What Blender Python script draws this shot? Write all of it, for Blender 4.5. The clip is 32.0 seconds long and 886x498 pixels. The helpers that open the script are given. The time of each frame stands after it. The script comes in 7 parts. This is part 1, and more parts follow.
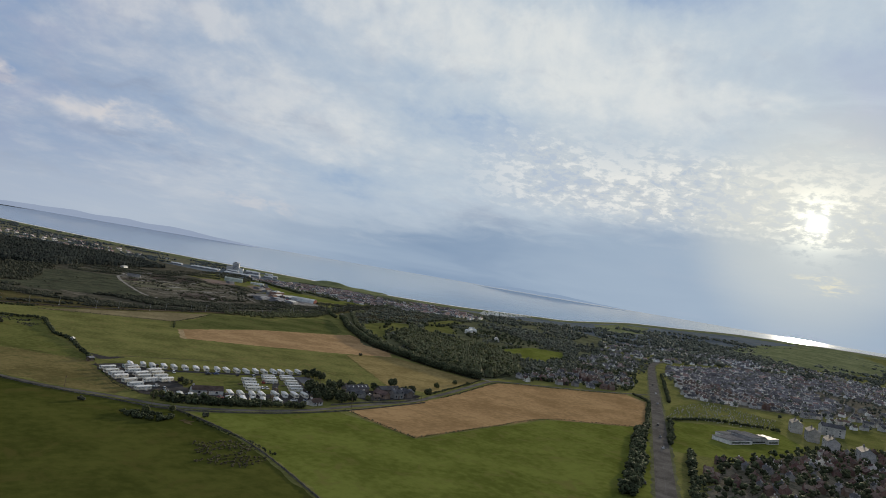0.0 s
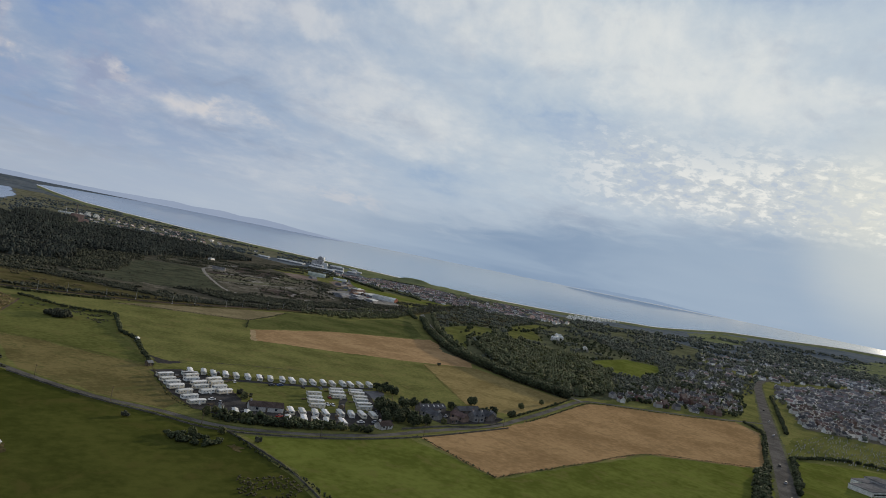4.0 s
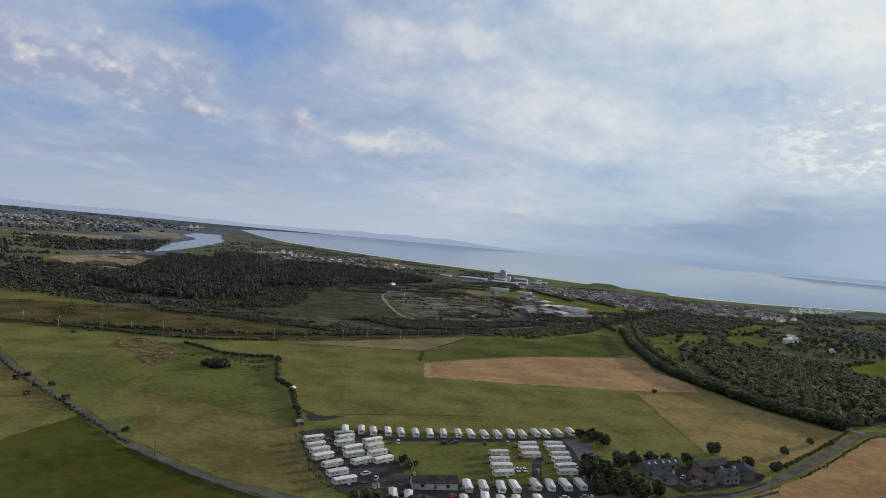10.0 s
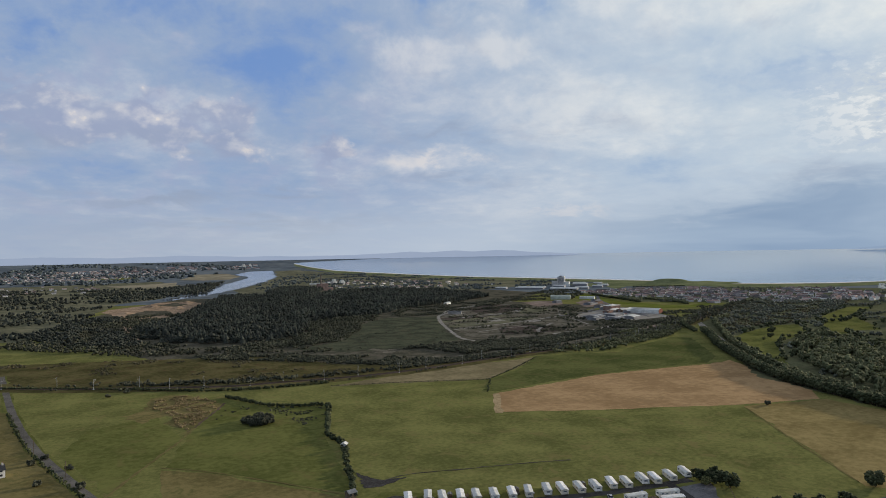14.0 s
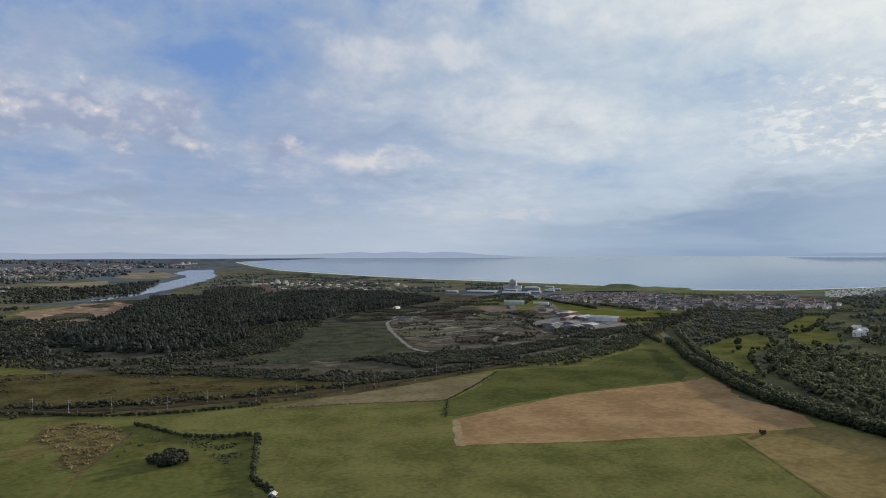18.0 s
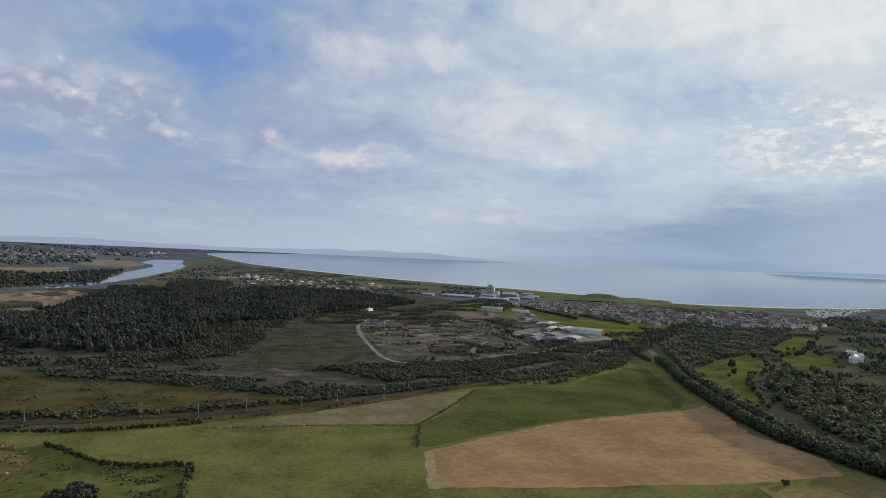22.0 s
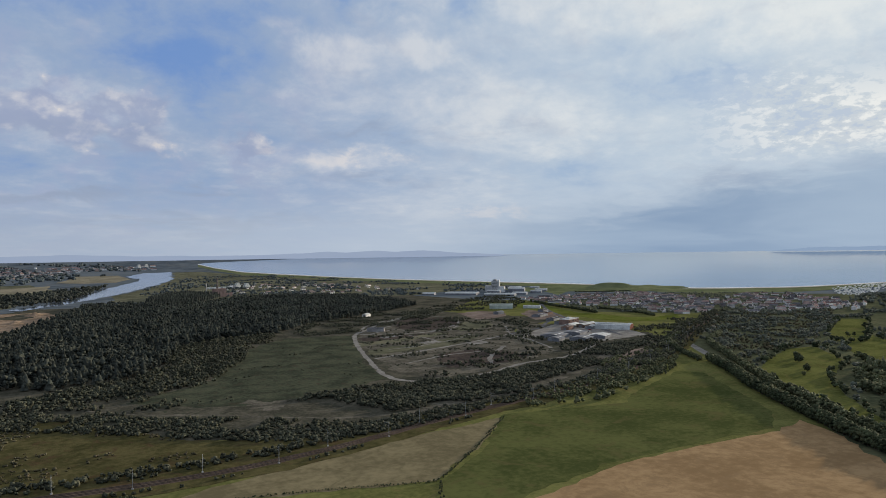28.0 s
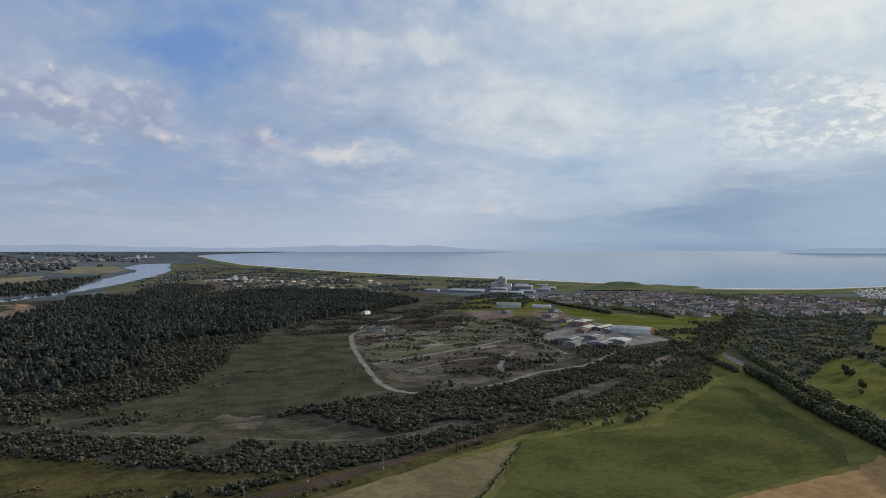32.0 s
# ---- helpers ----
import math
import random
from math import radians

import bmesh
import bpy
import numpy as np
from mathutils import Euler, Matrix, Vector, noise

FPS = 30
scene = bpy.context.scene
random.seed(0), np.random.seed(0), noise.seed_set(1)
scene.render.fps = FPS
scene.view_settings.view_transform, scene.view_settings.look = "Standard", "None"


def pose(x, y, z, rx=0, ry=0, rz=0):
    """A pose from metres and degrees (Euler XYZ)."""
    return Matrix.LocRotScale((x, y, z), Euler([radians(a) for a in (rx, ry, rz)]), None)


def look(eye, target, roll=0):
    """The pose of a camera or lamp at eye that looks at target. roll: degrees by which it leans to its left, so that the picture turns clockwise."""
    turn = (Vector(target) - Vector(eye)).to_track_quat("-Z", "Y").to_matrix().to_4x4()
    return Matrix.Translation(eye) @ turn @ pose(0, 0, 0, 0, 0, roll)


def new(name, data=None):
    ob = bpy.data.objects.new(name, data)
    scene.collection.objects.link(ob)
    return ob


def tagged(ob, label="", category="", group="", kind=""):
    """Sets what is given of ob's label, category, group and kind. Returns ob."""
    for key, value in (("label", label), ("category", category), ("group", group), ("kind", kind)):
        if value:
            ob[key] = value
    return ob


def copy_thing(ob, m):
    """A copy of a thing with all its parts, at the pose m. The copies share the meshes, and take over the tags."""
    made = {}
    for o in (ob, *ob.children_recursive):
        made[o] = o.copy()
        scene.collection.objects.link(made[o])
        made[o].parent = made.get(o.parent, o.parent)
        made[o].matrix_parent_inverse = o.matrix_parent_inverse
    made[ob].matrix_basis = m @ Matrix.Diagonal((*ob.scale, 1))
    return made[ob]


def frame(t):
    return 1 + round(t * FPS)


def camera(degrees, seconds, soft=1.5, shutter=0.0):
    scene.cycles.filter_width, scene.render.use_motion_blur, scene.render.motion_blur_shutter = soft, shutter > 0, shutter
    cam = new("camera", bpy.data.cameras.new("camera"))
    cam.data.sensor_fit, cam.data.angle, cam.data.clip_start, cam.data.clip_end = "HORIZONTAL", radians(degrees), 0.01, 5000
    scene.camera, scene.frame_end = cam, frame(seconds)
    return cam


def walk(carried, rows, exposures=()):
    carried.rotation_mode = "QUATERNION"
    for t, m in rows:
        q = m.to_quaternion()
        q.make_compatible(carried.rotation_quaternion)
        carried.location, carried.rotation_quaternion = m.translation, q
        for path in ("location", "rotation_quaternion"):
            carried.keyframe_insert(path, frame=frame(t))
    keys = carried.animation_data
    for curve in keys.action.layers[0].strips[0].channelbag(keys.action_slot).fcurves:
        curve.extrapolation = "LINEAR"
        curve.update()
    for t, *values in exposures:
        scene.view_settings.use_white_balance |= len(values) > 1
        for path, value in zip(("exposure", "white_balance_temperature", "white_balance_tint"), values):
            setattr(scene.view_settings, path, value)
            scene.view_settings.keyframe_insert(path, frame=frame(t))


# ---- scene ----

cam = camera(66.31, 32.0, soft=0.9)

# seconds, place, then turn to the left from north, tilt up and roll in degrees
ROWS = [
    (0, -210.0, -428.1, 91.2, -48.99, 2.35, 9.73), (0.5, -204.8, -423.1, 92.0, -49.91, 2.00, 5.22),
    (1, -199.7, -418.2, 92.8, -47.68, 2.27, 4.36), (1.5, -194.8, -413.4, 93.7, -47.39, 1.96, 2.12),
    (2, -189.9, -408.7, 94.6, -47.21, 1.85, 10.90), (2.5, -185.1, -403.9, 95.4, -46.50, 1.46, 10.71),
    (4.5, -165.9, -383.5, 97.9, -40.41, 0.57, 12.52), (5, -159.0, -377.2, 97.9, -38.81, -0.07, 13.18),
    (5.5, -152.1, -370.7, 97.8, -36.41, -0.94, 11.90), (6, -145.6, -363.9, 97.6, -34.71, -0.49, 12.98),
    (6.5, -139.7, -356.9, 97.6, -32.52, -0.38, 12.52), (7, -134.3, -349.8, 97.5, -31.15, -0.41, 11.11),
    (7.5, -129.5, -342.8, 97.5, -29.70, -0.74, 6.60), (8, -125.2, -335.7, 97.4, -29.28, -0.73, 8.00),
    (8.5, -121.3, -328.6, 97.3, -28.79, -0.31, 8.80), (9, -117.5, -321.2, 97.2, -27.14, 0.08, 6.57),
    (9.5, -114.0, -313.7, 97.0, -26.92, -0.66, 4.79), (10, -110.6, -306.2, 96.9, -26.74, -0.61, 5.29),
    (10.5, -107.3, -299.0, 96.9, -25.44, -0.15, 5.79), (11, -103.9, -291.9, 97.0, -23.53, 0.46, 6.87),
    (11.5, -100.7, -284.8, 97.2, -23.18, 0.29, 4.37), (12, -97.6, -277.6, 97.4, -23.40, 0.59, 1.43),
    (12.5, -94.6, -270.5, 97.6, -23.03, 0.60, -0.87), (13, -91.6, -263.5, 97.7, -23.52, 0.95, 3.13),
    (13.5, -88.6, -256.6, 97.8, -23.35, 1.03, 2.77), (14, -85.8, -249.6, 98.0, -22.41, 0.41, -1.05),
    (14.5, -83.1, -242.2, 98.1, -23.67, 1.11, 0.04), (16.5, -73.9, -211.4, 99.8, -24.92, 0.66, 0.58),
    (17, -71.0, -204.0, 99.9, -25.51, -0.34, -2.69), (17.5, -68.0, -196.7, 99.9, -25.87, 0.39, -0.61),
    (18, -65.0, -189.6, 100.1, -26.80, 0.45, -0.12), (18.5, -61.9, -182.4, 100.3, -26.76, 0.14, -1.29),
    (19, -58.6, -175.6, 100.6, -26.72, 0.49, -1.73), (19.5, -55.4, -169.0, 100.9, -27.83, -0.05, 1.41),
    (20, -52.3, -162.5, 101.1, -28.34, -0.18, 1.08), (20.5, -49.2, -156.1, 101.3, -26.92, -0.25, -0.01),
    (21, -46.1, -149.6, 101.5, -27.49, -0.63, -0.33), (21.5, -43.1, -143.1, 101.5, -27.93, -0.20, -0.85),
    (22, -40.1, -136.4, 101.6, -28.76, 0.58, 2.50), (22.5, -36.8, -129.3, 101.6, -28.85, 0.44, 4.57),
    (23, -33.1, -121.9, 101.6, -27.75, -0.52, 2.08), (23.5, -29.0, -114.2, 101.5, -28.28, -0.47, 0.27),
    (24, -24.8, -106.2, 101.5, -28.67, -0.41, -8.96), (24.5, -20.8, -98.0, 101.4, -28.87, 0.26, 5.42),
    (25, -16.8, -89.6, 101.2, -29.05, 0.08, 4.18), (25.5, -12.8, -80.9, 101.0, -28.25, -0.13, 1.04),
    (27.5, 2.3, -41.9, 98.8, -28.79, 0.51, -0.37), (28, 6.1, -33.9, 98.6, -29.12, 0.34, -0.78),
    (28.5, 9.9, -26.3, 98.4, -27.77, -0.02, 0.46), (29, 13.7, -18.9, 98.3, -28.94, 0.16, 0.05),
    (29.5, 17.4, -11.6, 98.2, -29.18, 0.26, -1.05), (30, 21.1, -4.3, 98.2, -29.83, 0.31, 2.05),
    (30.5, 24.7, 3.0, 98.1, -29.48, 0.43, 2.30), (31, 28.3, 10.3, 98.1, -28.59, -0.03, 2.97),
    (31.5, 32.0, 17.5, 98.0, -28.25, -0.11, 0.50), (32, 35.8, 24.6, 97.9, -28.81, -0.05, 0.11)]


def aimed(x, y, z, yaw, tilt, roll):
    a, b = radians(yaw), radians(tilt)
    ahead = Vector((-math.sin(a) * math.cos(b), math.cos(a) * math.cos(b), math.sin(b)))
    return look((x, y, z), Vector((x, y, z)) + ahead * 100, roll)


walk(cam, [(r[0], aimed(*r[1:])) for r in ROWS], [(0, -0.13, 6430, 10), (5, -0.17, 6430, 10), (7, -0.17, 6430, 10), (8, -0.05, 6430, 10), (9, 0.0, 6430, 10), (12, -0.03, 6420, 10), (16, -0.02, 6410, 10), (22, -0.03, 6400, 10), (27, -0.04, 6370, 10), (32, -0.08, 6350, 10)])

# ---- world and sun ----
SUN_AZ, SUN_EL = radians(77.4), radians(8.6)
SUN_DIR = Vector((math.sin(SUN_AZ) * math.cos(SUN_EL), math.cos(SUN_AZ) * math.cos(SUN_EL), math.sin(SUN_EL)))


class Nodes:
    """Short hand for building a node tree."""

    def __init__(self, tree):
        self.t = tree
        tree.nodes.clear()

    def put(self, kind):
        return self.t.nodes.new(kind)

    def link(self, a, b):
        self.t.links.new(a, b)

    def feed(self, value, socket):
        if isinstance(value, bpy.types.NodeSocket):
            self.link(value, socket)
        elif isinstance(value, (tuple, list)) and len(value) == 3 and socket.type == "RGBA":
            socket.default_value = (*value, 1)
        else:
            socket.default_value = value

    def math(self, op, a, b=0.0, clamp=False):
        n = self.put("ShaderNodeMath")
        n.operation, n.use_clamp = op, clamp
        self.feed(a, n.inputs[0])
        self.feed(b, n.inputs[1])
        return n.outputs[0]

    def vmath(self, op, a, b=(0, 0, 0)):
        n = self.put("ShaderNodeVectorMath")
        n.operation = op
        self.feed(a, n.inputs[0])
        self.feed(b, n.inputs[1])
        return n.outputs["Value"] if op in ("DOT_PRODUCT", "LENGTH", "DISTANCE") else n.outputs[0]

    def mix(self, fac, a, b, blend="MIX"):
        n = self.put("ShaderNodeMix")
        n.data_type, n.blend_type = "RGBA", blend
        self.feed(fac, n.inputs[0])
        self.feed(a, n.inputs[6])
        self.feed(b, n.inputs[7])
        return n.outputs[2]

    def noise(self, vec, scale, detail=4.0, rough=0.55, warp=0.0):
        n = self.put("ShaderNodeTexNoise")
        if vec is not None:
            self.link(vec, n.inputs["Vector"])
        n.inputs["Scale"].default_value, n.inputs["Detail"].default_value = scale, detail
        n.inputs["Roughness"].default_value, n.inputs["Distortion"].default_value = rough, warp
        return n.outputs[0]

    def span(self, value, a, b, c=0.0, d=1.0, smooth=True):
        n = self.put("ShaderNodeMapRange")
        n.interpolation_type = "SMOOTHSTEP" if smooth else "LINEAR"
        self.feed(value, n.inputs[0])
        for k, v in enumerate((a, b, c, d)):
            n.inputs[k + 1].default_value = v
        return n.outputs[0]


# azimuth, elevation, half widths in degrees, and more (white) or less (blue) cloud
SKY_SPOTS = [
    (8.5, 15.2, 4.8, 2.4, -0.16), (15, 19.0, 4, 1.6, -0.10), (0, 19.0, 7, 1.8, -0.13), (22.2, 21.0, 2.4, 1.6, -0.22), (31, 20.2, 1.8, 1.4, -0.16), (-9, 15.8, 3, 1.6, -0.18), (-13, 21, 6, 2.5, -0.14), (-6, 6.7, 3, 1.6, -0.10),
    (49.6, 13.0, 4.6, 1.5, -0.20), (40, 6.8, 5, 1.3, -0.14), (-1, 11.0, 7, 2.4, 0.12), (20.5, 16.2, 3.4, 1.6, 0.16), (28.0, 16.8, 2.6, 1.3, 0.20), (52, 19.5, 13, 3.2, 0.20), (24, 12.5, 8, 2.5, 0.06),
    (22.5, 7.9, 4.2, 0.8, 0.12), (36, 11, 9, 3, 0.09), (66, 16.5, 9, 2.2, 0.14), (60, 8.2, 9, 2.0, -0.06), (64, 24.5, 8, 2.0, -0.12), (82, 19, 9, 3.5, -0.15), (40, 24, 9, 3, 0.12)]
# azimuth, elevation, half widths, strength of grey undersides
SKY_GREYS = [(22.5, 9.9, 5, 0.5, 0.5), (23.5, 6.4, 5, 0.5, 0.5), (-1, 4.6, 6, 0.45, 0.75), (5, 2.5, 9, 0.5, 0.75), (10, 5.4, 3.5, 0.3, 0.6), (2, 9.4, 6, 1.2, 0.4), (15, 3.0, 9, 0.5, 0.4), (34, 10, 4, 0.5, 0.25), (-10, 8.4, 4, 0.9, 0.5), (56, 5.4, 8, 0.7, 0.5), (70, 6.2, 8, 0.7, 0.5), (84, 15.5, 9, 3.5, 0.35)]


def build_sky():
    world = bpy.data.worlds.new("sky")
    scene.world = world
    world.use_nodes = True
    N = Nodes(world.node_tree)
    d = N.put("ShaderNodeTexCoord").outputs["Generated"]
    xyz = N.put("ShaderNodeSeparateXYZ")
    N.link(d, xyz.inputs[0])
    z = xyz.outputs[2]
    az = N.math("MULTIPLY", N.math("ARCTAN2", xyz.outputs[0], xyz.outputs[1]), 57.296)
    el = N.math("MULTIPLY", N.math("ARCSINE", z), 57.296)
    toward_sun = N.vmath("DOT_PRODUCT", d, tuple(SUN_DIR))
    clear = N.put("ShaderNodeTexSky")
    clear.sky_type, clear.sun_disc = "NISHITA", False
    clear.sun_elevation, clear.sun_rotation = SUN_EL, SUN_AZ
    clear.air_density, clear.dust_density, clear.altitude = 1.0, 1.0, 100
    blue = N.vmath("MULTIPLY", clear.outputs[0], (0.08, 0.08, 0.08))
    blue = N.mix(0.75, blue, N.mix(N.span(toward_sun, 0.3, 0.95), (0.185, 0.335, 0.70), (0.33, 0.48, 0.72)))

    def sheet(lower, along_az, along_el, shift):
        """Cloud coordinates, drawn out towards the horizon."""
        c = N.put("ShaderNodeCombineXYZ")
        N.link(N.math("MULTIPLY", az, along_az), c.inputs[0])
        up = N.math("LOGARITHM", N.math("ADD", N.math("MAXIMUM", el, -1.0), lower), 2.718)
        N.link(N.math("MULTIPLY", up, along_el), c.inputs[1])
        c.inputs[2].default_value = shift
        return c.outputs[0]

    def mound(a, e, sa, se, amount):
        x = N.math("DIVIDE", N.math("SUBTRACT", az_bent, a), sa)
        y = N.math("DIVIDE", N.math("SUBTRACT", el_bent, e), se)
        r = N.math("ADD", N.math("MULTIPLY", x, x), N.math("MULTIPLY", y, y))
        return N.math("MULTIPLY", N.math("EXPONENT", N.math("MULTIPLY", r, -1.0)), amount)

    p = sheet(5.0, 0.055, 1.9, 3.7)
    big = N.noise(p, 1.3, 5.0, 0.55, 0.5)
    mid = N.noise(p, 3.4, 6.0, 0.60, 0.6)
    fine = N.noise(p, 11.0, 5.0, 0.62, 0.3)
    bend = sheet(8.0, 0.075, 2.2, 21.0)
    az_bent = N.math("ADD", az, N.math("MULTIPLY", N.math("SUBTRACT", N.noise(bend, 2.0, 6.0, 0.58, 0.3), 0.5), 13.0))
    el_bent = N.math("ADD", el, N.math("MULTIPLY", N.math("SUBTRACT", N.noise(bend, 2.7, 6.0, 0.58, 0.5), 0.5), 5.0))
    puff = N.noise(sheet(9.0, 0.10, 2.6, 9.1), 3.2, 6.0, 0.62, 0.2)
    body = N.math("ADD", N.math("MULTIPLY", big, 0.40), N.math("ADD", N.math("MULTIPLY", mid, 0.20), N.math("MULTIPLY", fine, 0.13)))
    for spot in SKY_SPOTS:
        body = N.math("ADD", body, mound(*spot))
    body = N.math("ADD", body, 0.155)
    # clear sky, thin veil and white cloud
    veil = N.mix(N.span(toward_sun, 0.45, 0.97), (0.310, 0.405, 0.570), (0.56, 0.645, 0.72))
    white = N.mix(N.span(toward_sun, 0.45, 0.97), (0.55, 0.585, 0.66), (0.78, 0.81, 0.80))
    colour = N.mix(N.span(body, 0.30, 0.53), blue, veil)
    colour = N.mix(N.math("MULTIPLY", N.span(body, 0.49, 0.70), N.span(puff, 0.30, 0.60, 0.6, 1.0)), colour, white)
    # lumpy shading of the cloud
    lump = N.math("MULTIPLY", N.span(puff, 0.56, 0.36), N.math("MULTIPLY", N.span(body, 0.42, 0.58), N.span(az, 26.0, 8.0, 0.0, 0.60)))
    colour = N.mix(lump, colour, (0.36, 0.41, 0.57))
    # relief of the cloud, lit from the sun's side
    low_side = N.put("ShaderNodeVectorMath")
    low_side.inputs[1].default_value = (0.06, 0.05, 0)
    N.link(p, low_side.inputs[0])
    relief = N.math("SUBTRACT", N.noise(low_side.outputs[0], 2.6, 7.0, 0.52, 0.2), N.noise(p, 2.6, 7.0, 0.52, 0.2))
    thick = N.span(body, 0.40, 0.60, 0.25, 1.0)
    colour = N.mix(N.math("MULTIPLY", N.span(relief, 0.02, 0.16, 0.0, 0.20), thick), colour, (0.36, 0.41, 0.53))
    colour = N.mix(N.math("MULTIPLY", N.span(relief, -0.02, -0.16, 0.0, 0.20), thick), colour, N.mix(N.span(az, 10.0, 45.0), (0.72, 0.70, 0.71), (0.86, 0.87, 0.85)))
    # heaped cloud low on the shaded side
    h = N.put("ShaderNodeCombineXYZ")
    N.link(N.math("MULTIPLY", az, 0.26), h.inputs[0])
    N.link(N.math("MULTIPLY", el, 0.36), h.inputs[1])
    h_up = N.put("ShaderNodeVectorMath")
    h_up.inputs[1].default_value = (0.16, 0.22, 0)
    N.link(h.outputs[0], h_up.inputs[0])
    heap_a, heap_b = N.noise(h.outputs[0], 1.0, 6.0, 0.52, 0.1), N.noise(h_up.outputs[0], 1.0, 6.0, 0.52, 0.1)
    mask = N.math("ADD", mound(0.5, 10.6, 7.5, 2.6, 0.36), N.math("ADD", mound(-10, 11.0, 6, 3, 0.30), mound(13, 8.8, 6, 1.2, 0.24)))
    heap = N.math("MULTIPLY", N.span(N.math("ADD", heap_a, mask), 0.64, 0.78), N.span(mask, 0.02, 0.10))
    lit = N.span(N.math("SUBTRACT", heap_a, heap_b), -0.02, 0.16)
    colour = N.mix(N.math("MULTIPLY", heap, 0.72), colour, N.mix(lit, (0.32, 0.37, 0.52), (0.60, 0.60, 0.65)))
    # small bright crests catching the sun
    crest = N.math("MULTIPLY", heap, N.span(N.math("SUBTRACT", heap_a, heap_b), 0.13, 0.20, 0.0, 0.6))
    colour = N.mix(crest, colour, (0.86, 0.78, 0.70))
    grey = N.math("MULTIPLY", 0.0, 0.0)
    for spot in SKY_GREYS:
        grey = N.math("ADD", grey, mound(*spot))
    grey = N.math("MULTIPLY", N.math("MINIMUM", grey, 0.8), N.span(N.noise(sheet(6.0, 0.035, 3.2, 5.5), 3.0, 6.0, 0.6, 0.3), 0.38, 0.54))
    colour = N.mix(grey, colour, (0.30, 0.36, 0.48))
    # pale haze above the land, and the grey-blue bank low over the sea
    colour = N.mix(N.span(el, 6.5, 0.5, 0.0, 0.66), colour, N.mix(N.span(az, -5.0, 24.0), (0.42, 0.475, 0.56), (0.54, 0.60, 0.67)))
    top = N.math("ADD", N.math("MULTIPLY", N.math("SUBTRACT", az, 22.0), 0.155), N.math("MULTIPLY", N.math("SUBTRACT", mid, 0.5), 5.0))
    under = N.span(N.math("SUBTRACT", el, top), 2.2, -1.6)
    bank = N.mix(N.span(N.noise(sheet(4.0, 0.04, 1.2, 1.3), 2.2, 3.0, 0.5, 0.4), 0.30, 0.70), (0.225, 0.325, 0.475), (0.335, 0.435, 0.565))
    bank = N.mix(N.span(az, 46.0, 66.0, 0.0, 0.8), bank, (0.385, 0.485, 0.605))
    colour = N.mix(N.math("MULTIPLY", under, N.span(az, 20.0, 46.0, 0.0, 0.92)), colour, bank)
    # broken flakes of high cloud on the sunny side
    f = N.put("ShaderNodeCombineXYZ")
    N.link(N.math("MULTIPLY", az, 0.62), f.inputs[0])
    N.link(N.math("MULTIPLY", el, 1.25), f.inputs[1])
    group = N.noise(f.outputs[0], 0.22, 2.0, 0.5, 0.3)
    flake = N.math("ADD", N.noise(f.outputs[0], 1.35, 10.0, 0.62, 0.25), N.math("MULTIPLY", N.math("SUBTRACT", group, 0.5), 0.55))
    where = N.math("MULTIPLY", N.span(az, 47.0, 56.0), N.math("MULTIPLY", N.span(N.math("SUBTRACT", el, N.math("MULTIPLY", group, 3.0)), 4.4, 7.0), N.span(N.math("ADD", el, N.math("MULTIPLY", group, 5.0)), 17.5, 13.0)))
    colour = N.mix(N.math("MULTIPLY", where, 0.50), colour, N.mix(N.span(toward_sun, 0.86, 0.99), (0.54, 0.61, 0.69), (0.70, 0.71, 0.68)))
    colour = N.mix(N.math("MULTIPLY", where, N.span(flake, 0.46, 0.36, 0.0, 0.45)), colour, (0.42, 0.52, 0.68))
    colour = N.mix(N.math("MULTIPLY", where, N.span(flake, 0.48, 0.62, 0.0, 0.75)), colour, N.mix(N.span(toward_sun, 0.9, 1.0), (0.80, 0.82, 0.82), (1.0, 0.98, 0.90)))
    warm = N.math("ADD", mound(22.5, 7.9, 4.0, 0.45, 0.45), N.math("ADD", mound(14.5, 8.6, 2.0, 0.5, 0.25), mound(33, 3.6, 2.5, 0.35, 0.3)))
    colour = N.mix(N.math("MULTIPLY", N.math("MINIMUM", warm, 1.0), N.span(puff, 0.40, 0.58)), colour, (0.84, 0.76, 0.70))
    gap = N.math("MULTIPLY", mound(78.7, 4.1, 2.2, 0.45, 1.0), N.span(fine, 0.40, 0.60))
    colour = N.mix(gap, colour, (0.95, 0.86, 0.58))
    # the veiled sun
    colour = N.mix(N.span(toward_sun, 0.984, 1.0, 0.0, 0.40), colour, (0.98, 0.95, 0.78))
    aim = N.math("MAXIMUM", toward_sun, 0.0)
    core = N.math("MULTIPLY", N.math("POWER", aim, 26000.0), N.span(flake, 0.38, 0.56, 0.25, 1.0))
    halo = N.math("MULTIPLY", N.math("POWER", aim, 1500.0), N.span(flake, 0.42, 0.58, 0.15, 1.2))
    colour = N.mix(1.0, colour, N.mix(core, (0, 0, 0), (8.0, 7.6, 6.2)), "ADD")
    colour = N.mix(1.0, colour, N.mix(halo, (0, 0, 0), (0.55, 0.52, 0.38)), "ADD")
    # overhead a closed, even cloud sheet
    colour = N.mix(N.span(el, 26.0, 48.0, 0.0, 0.85), colour, (0.44, 0.445, 0.46))
    colour = N.mix(N.span(z, -0.004, -0.03), colour, (0.10, 0.11, 0.09))
    out, bg = N.put("ShaderNodeOutputWorld"), N.put("ShaderNodeBackground")
    N.link(colour, bg.inputs[0])
    bg.inputs[1].default_value = 1.0
    N.link(bg.outputs[0], out.inputs[0])


build_sky()

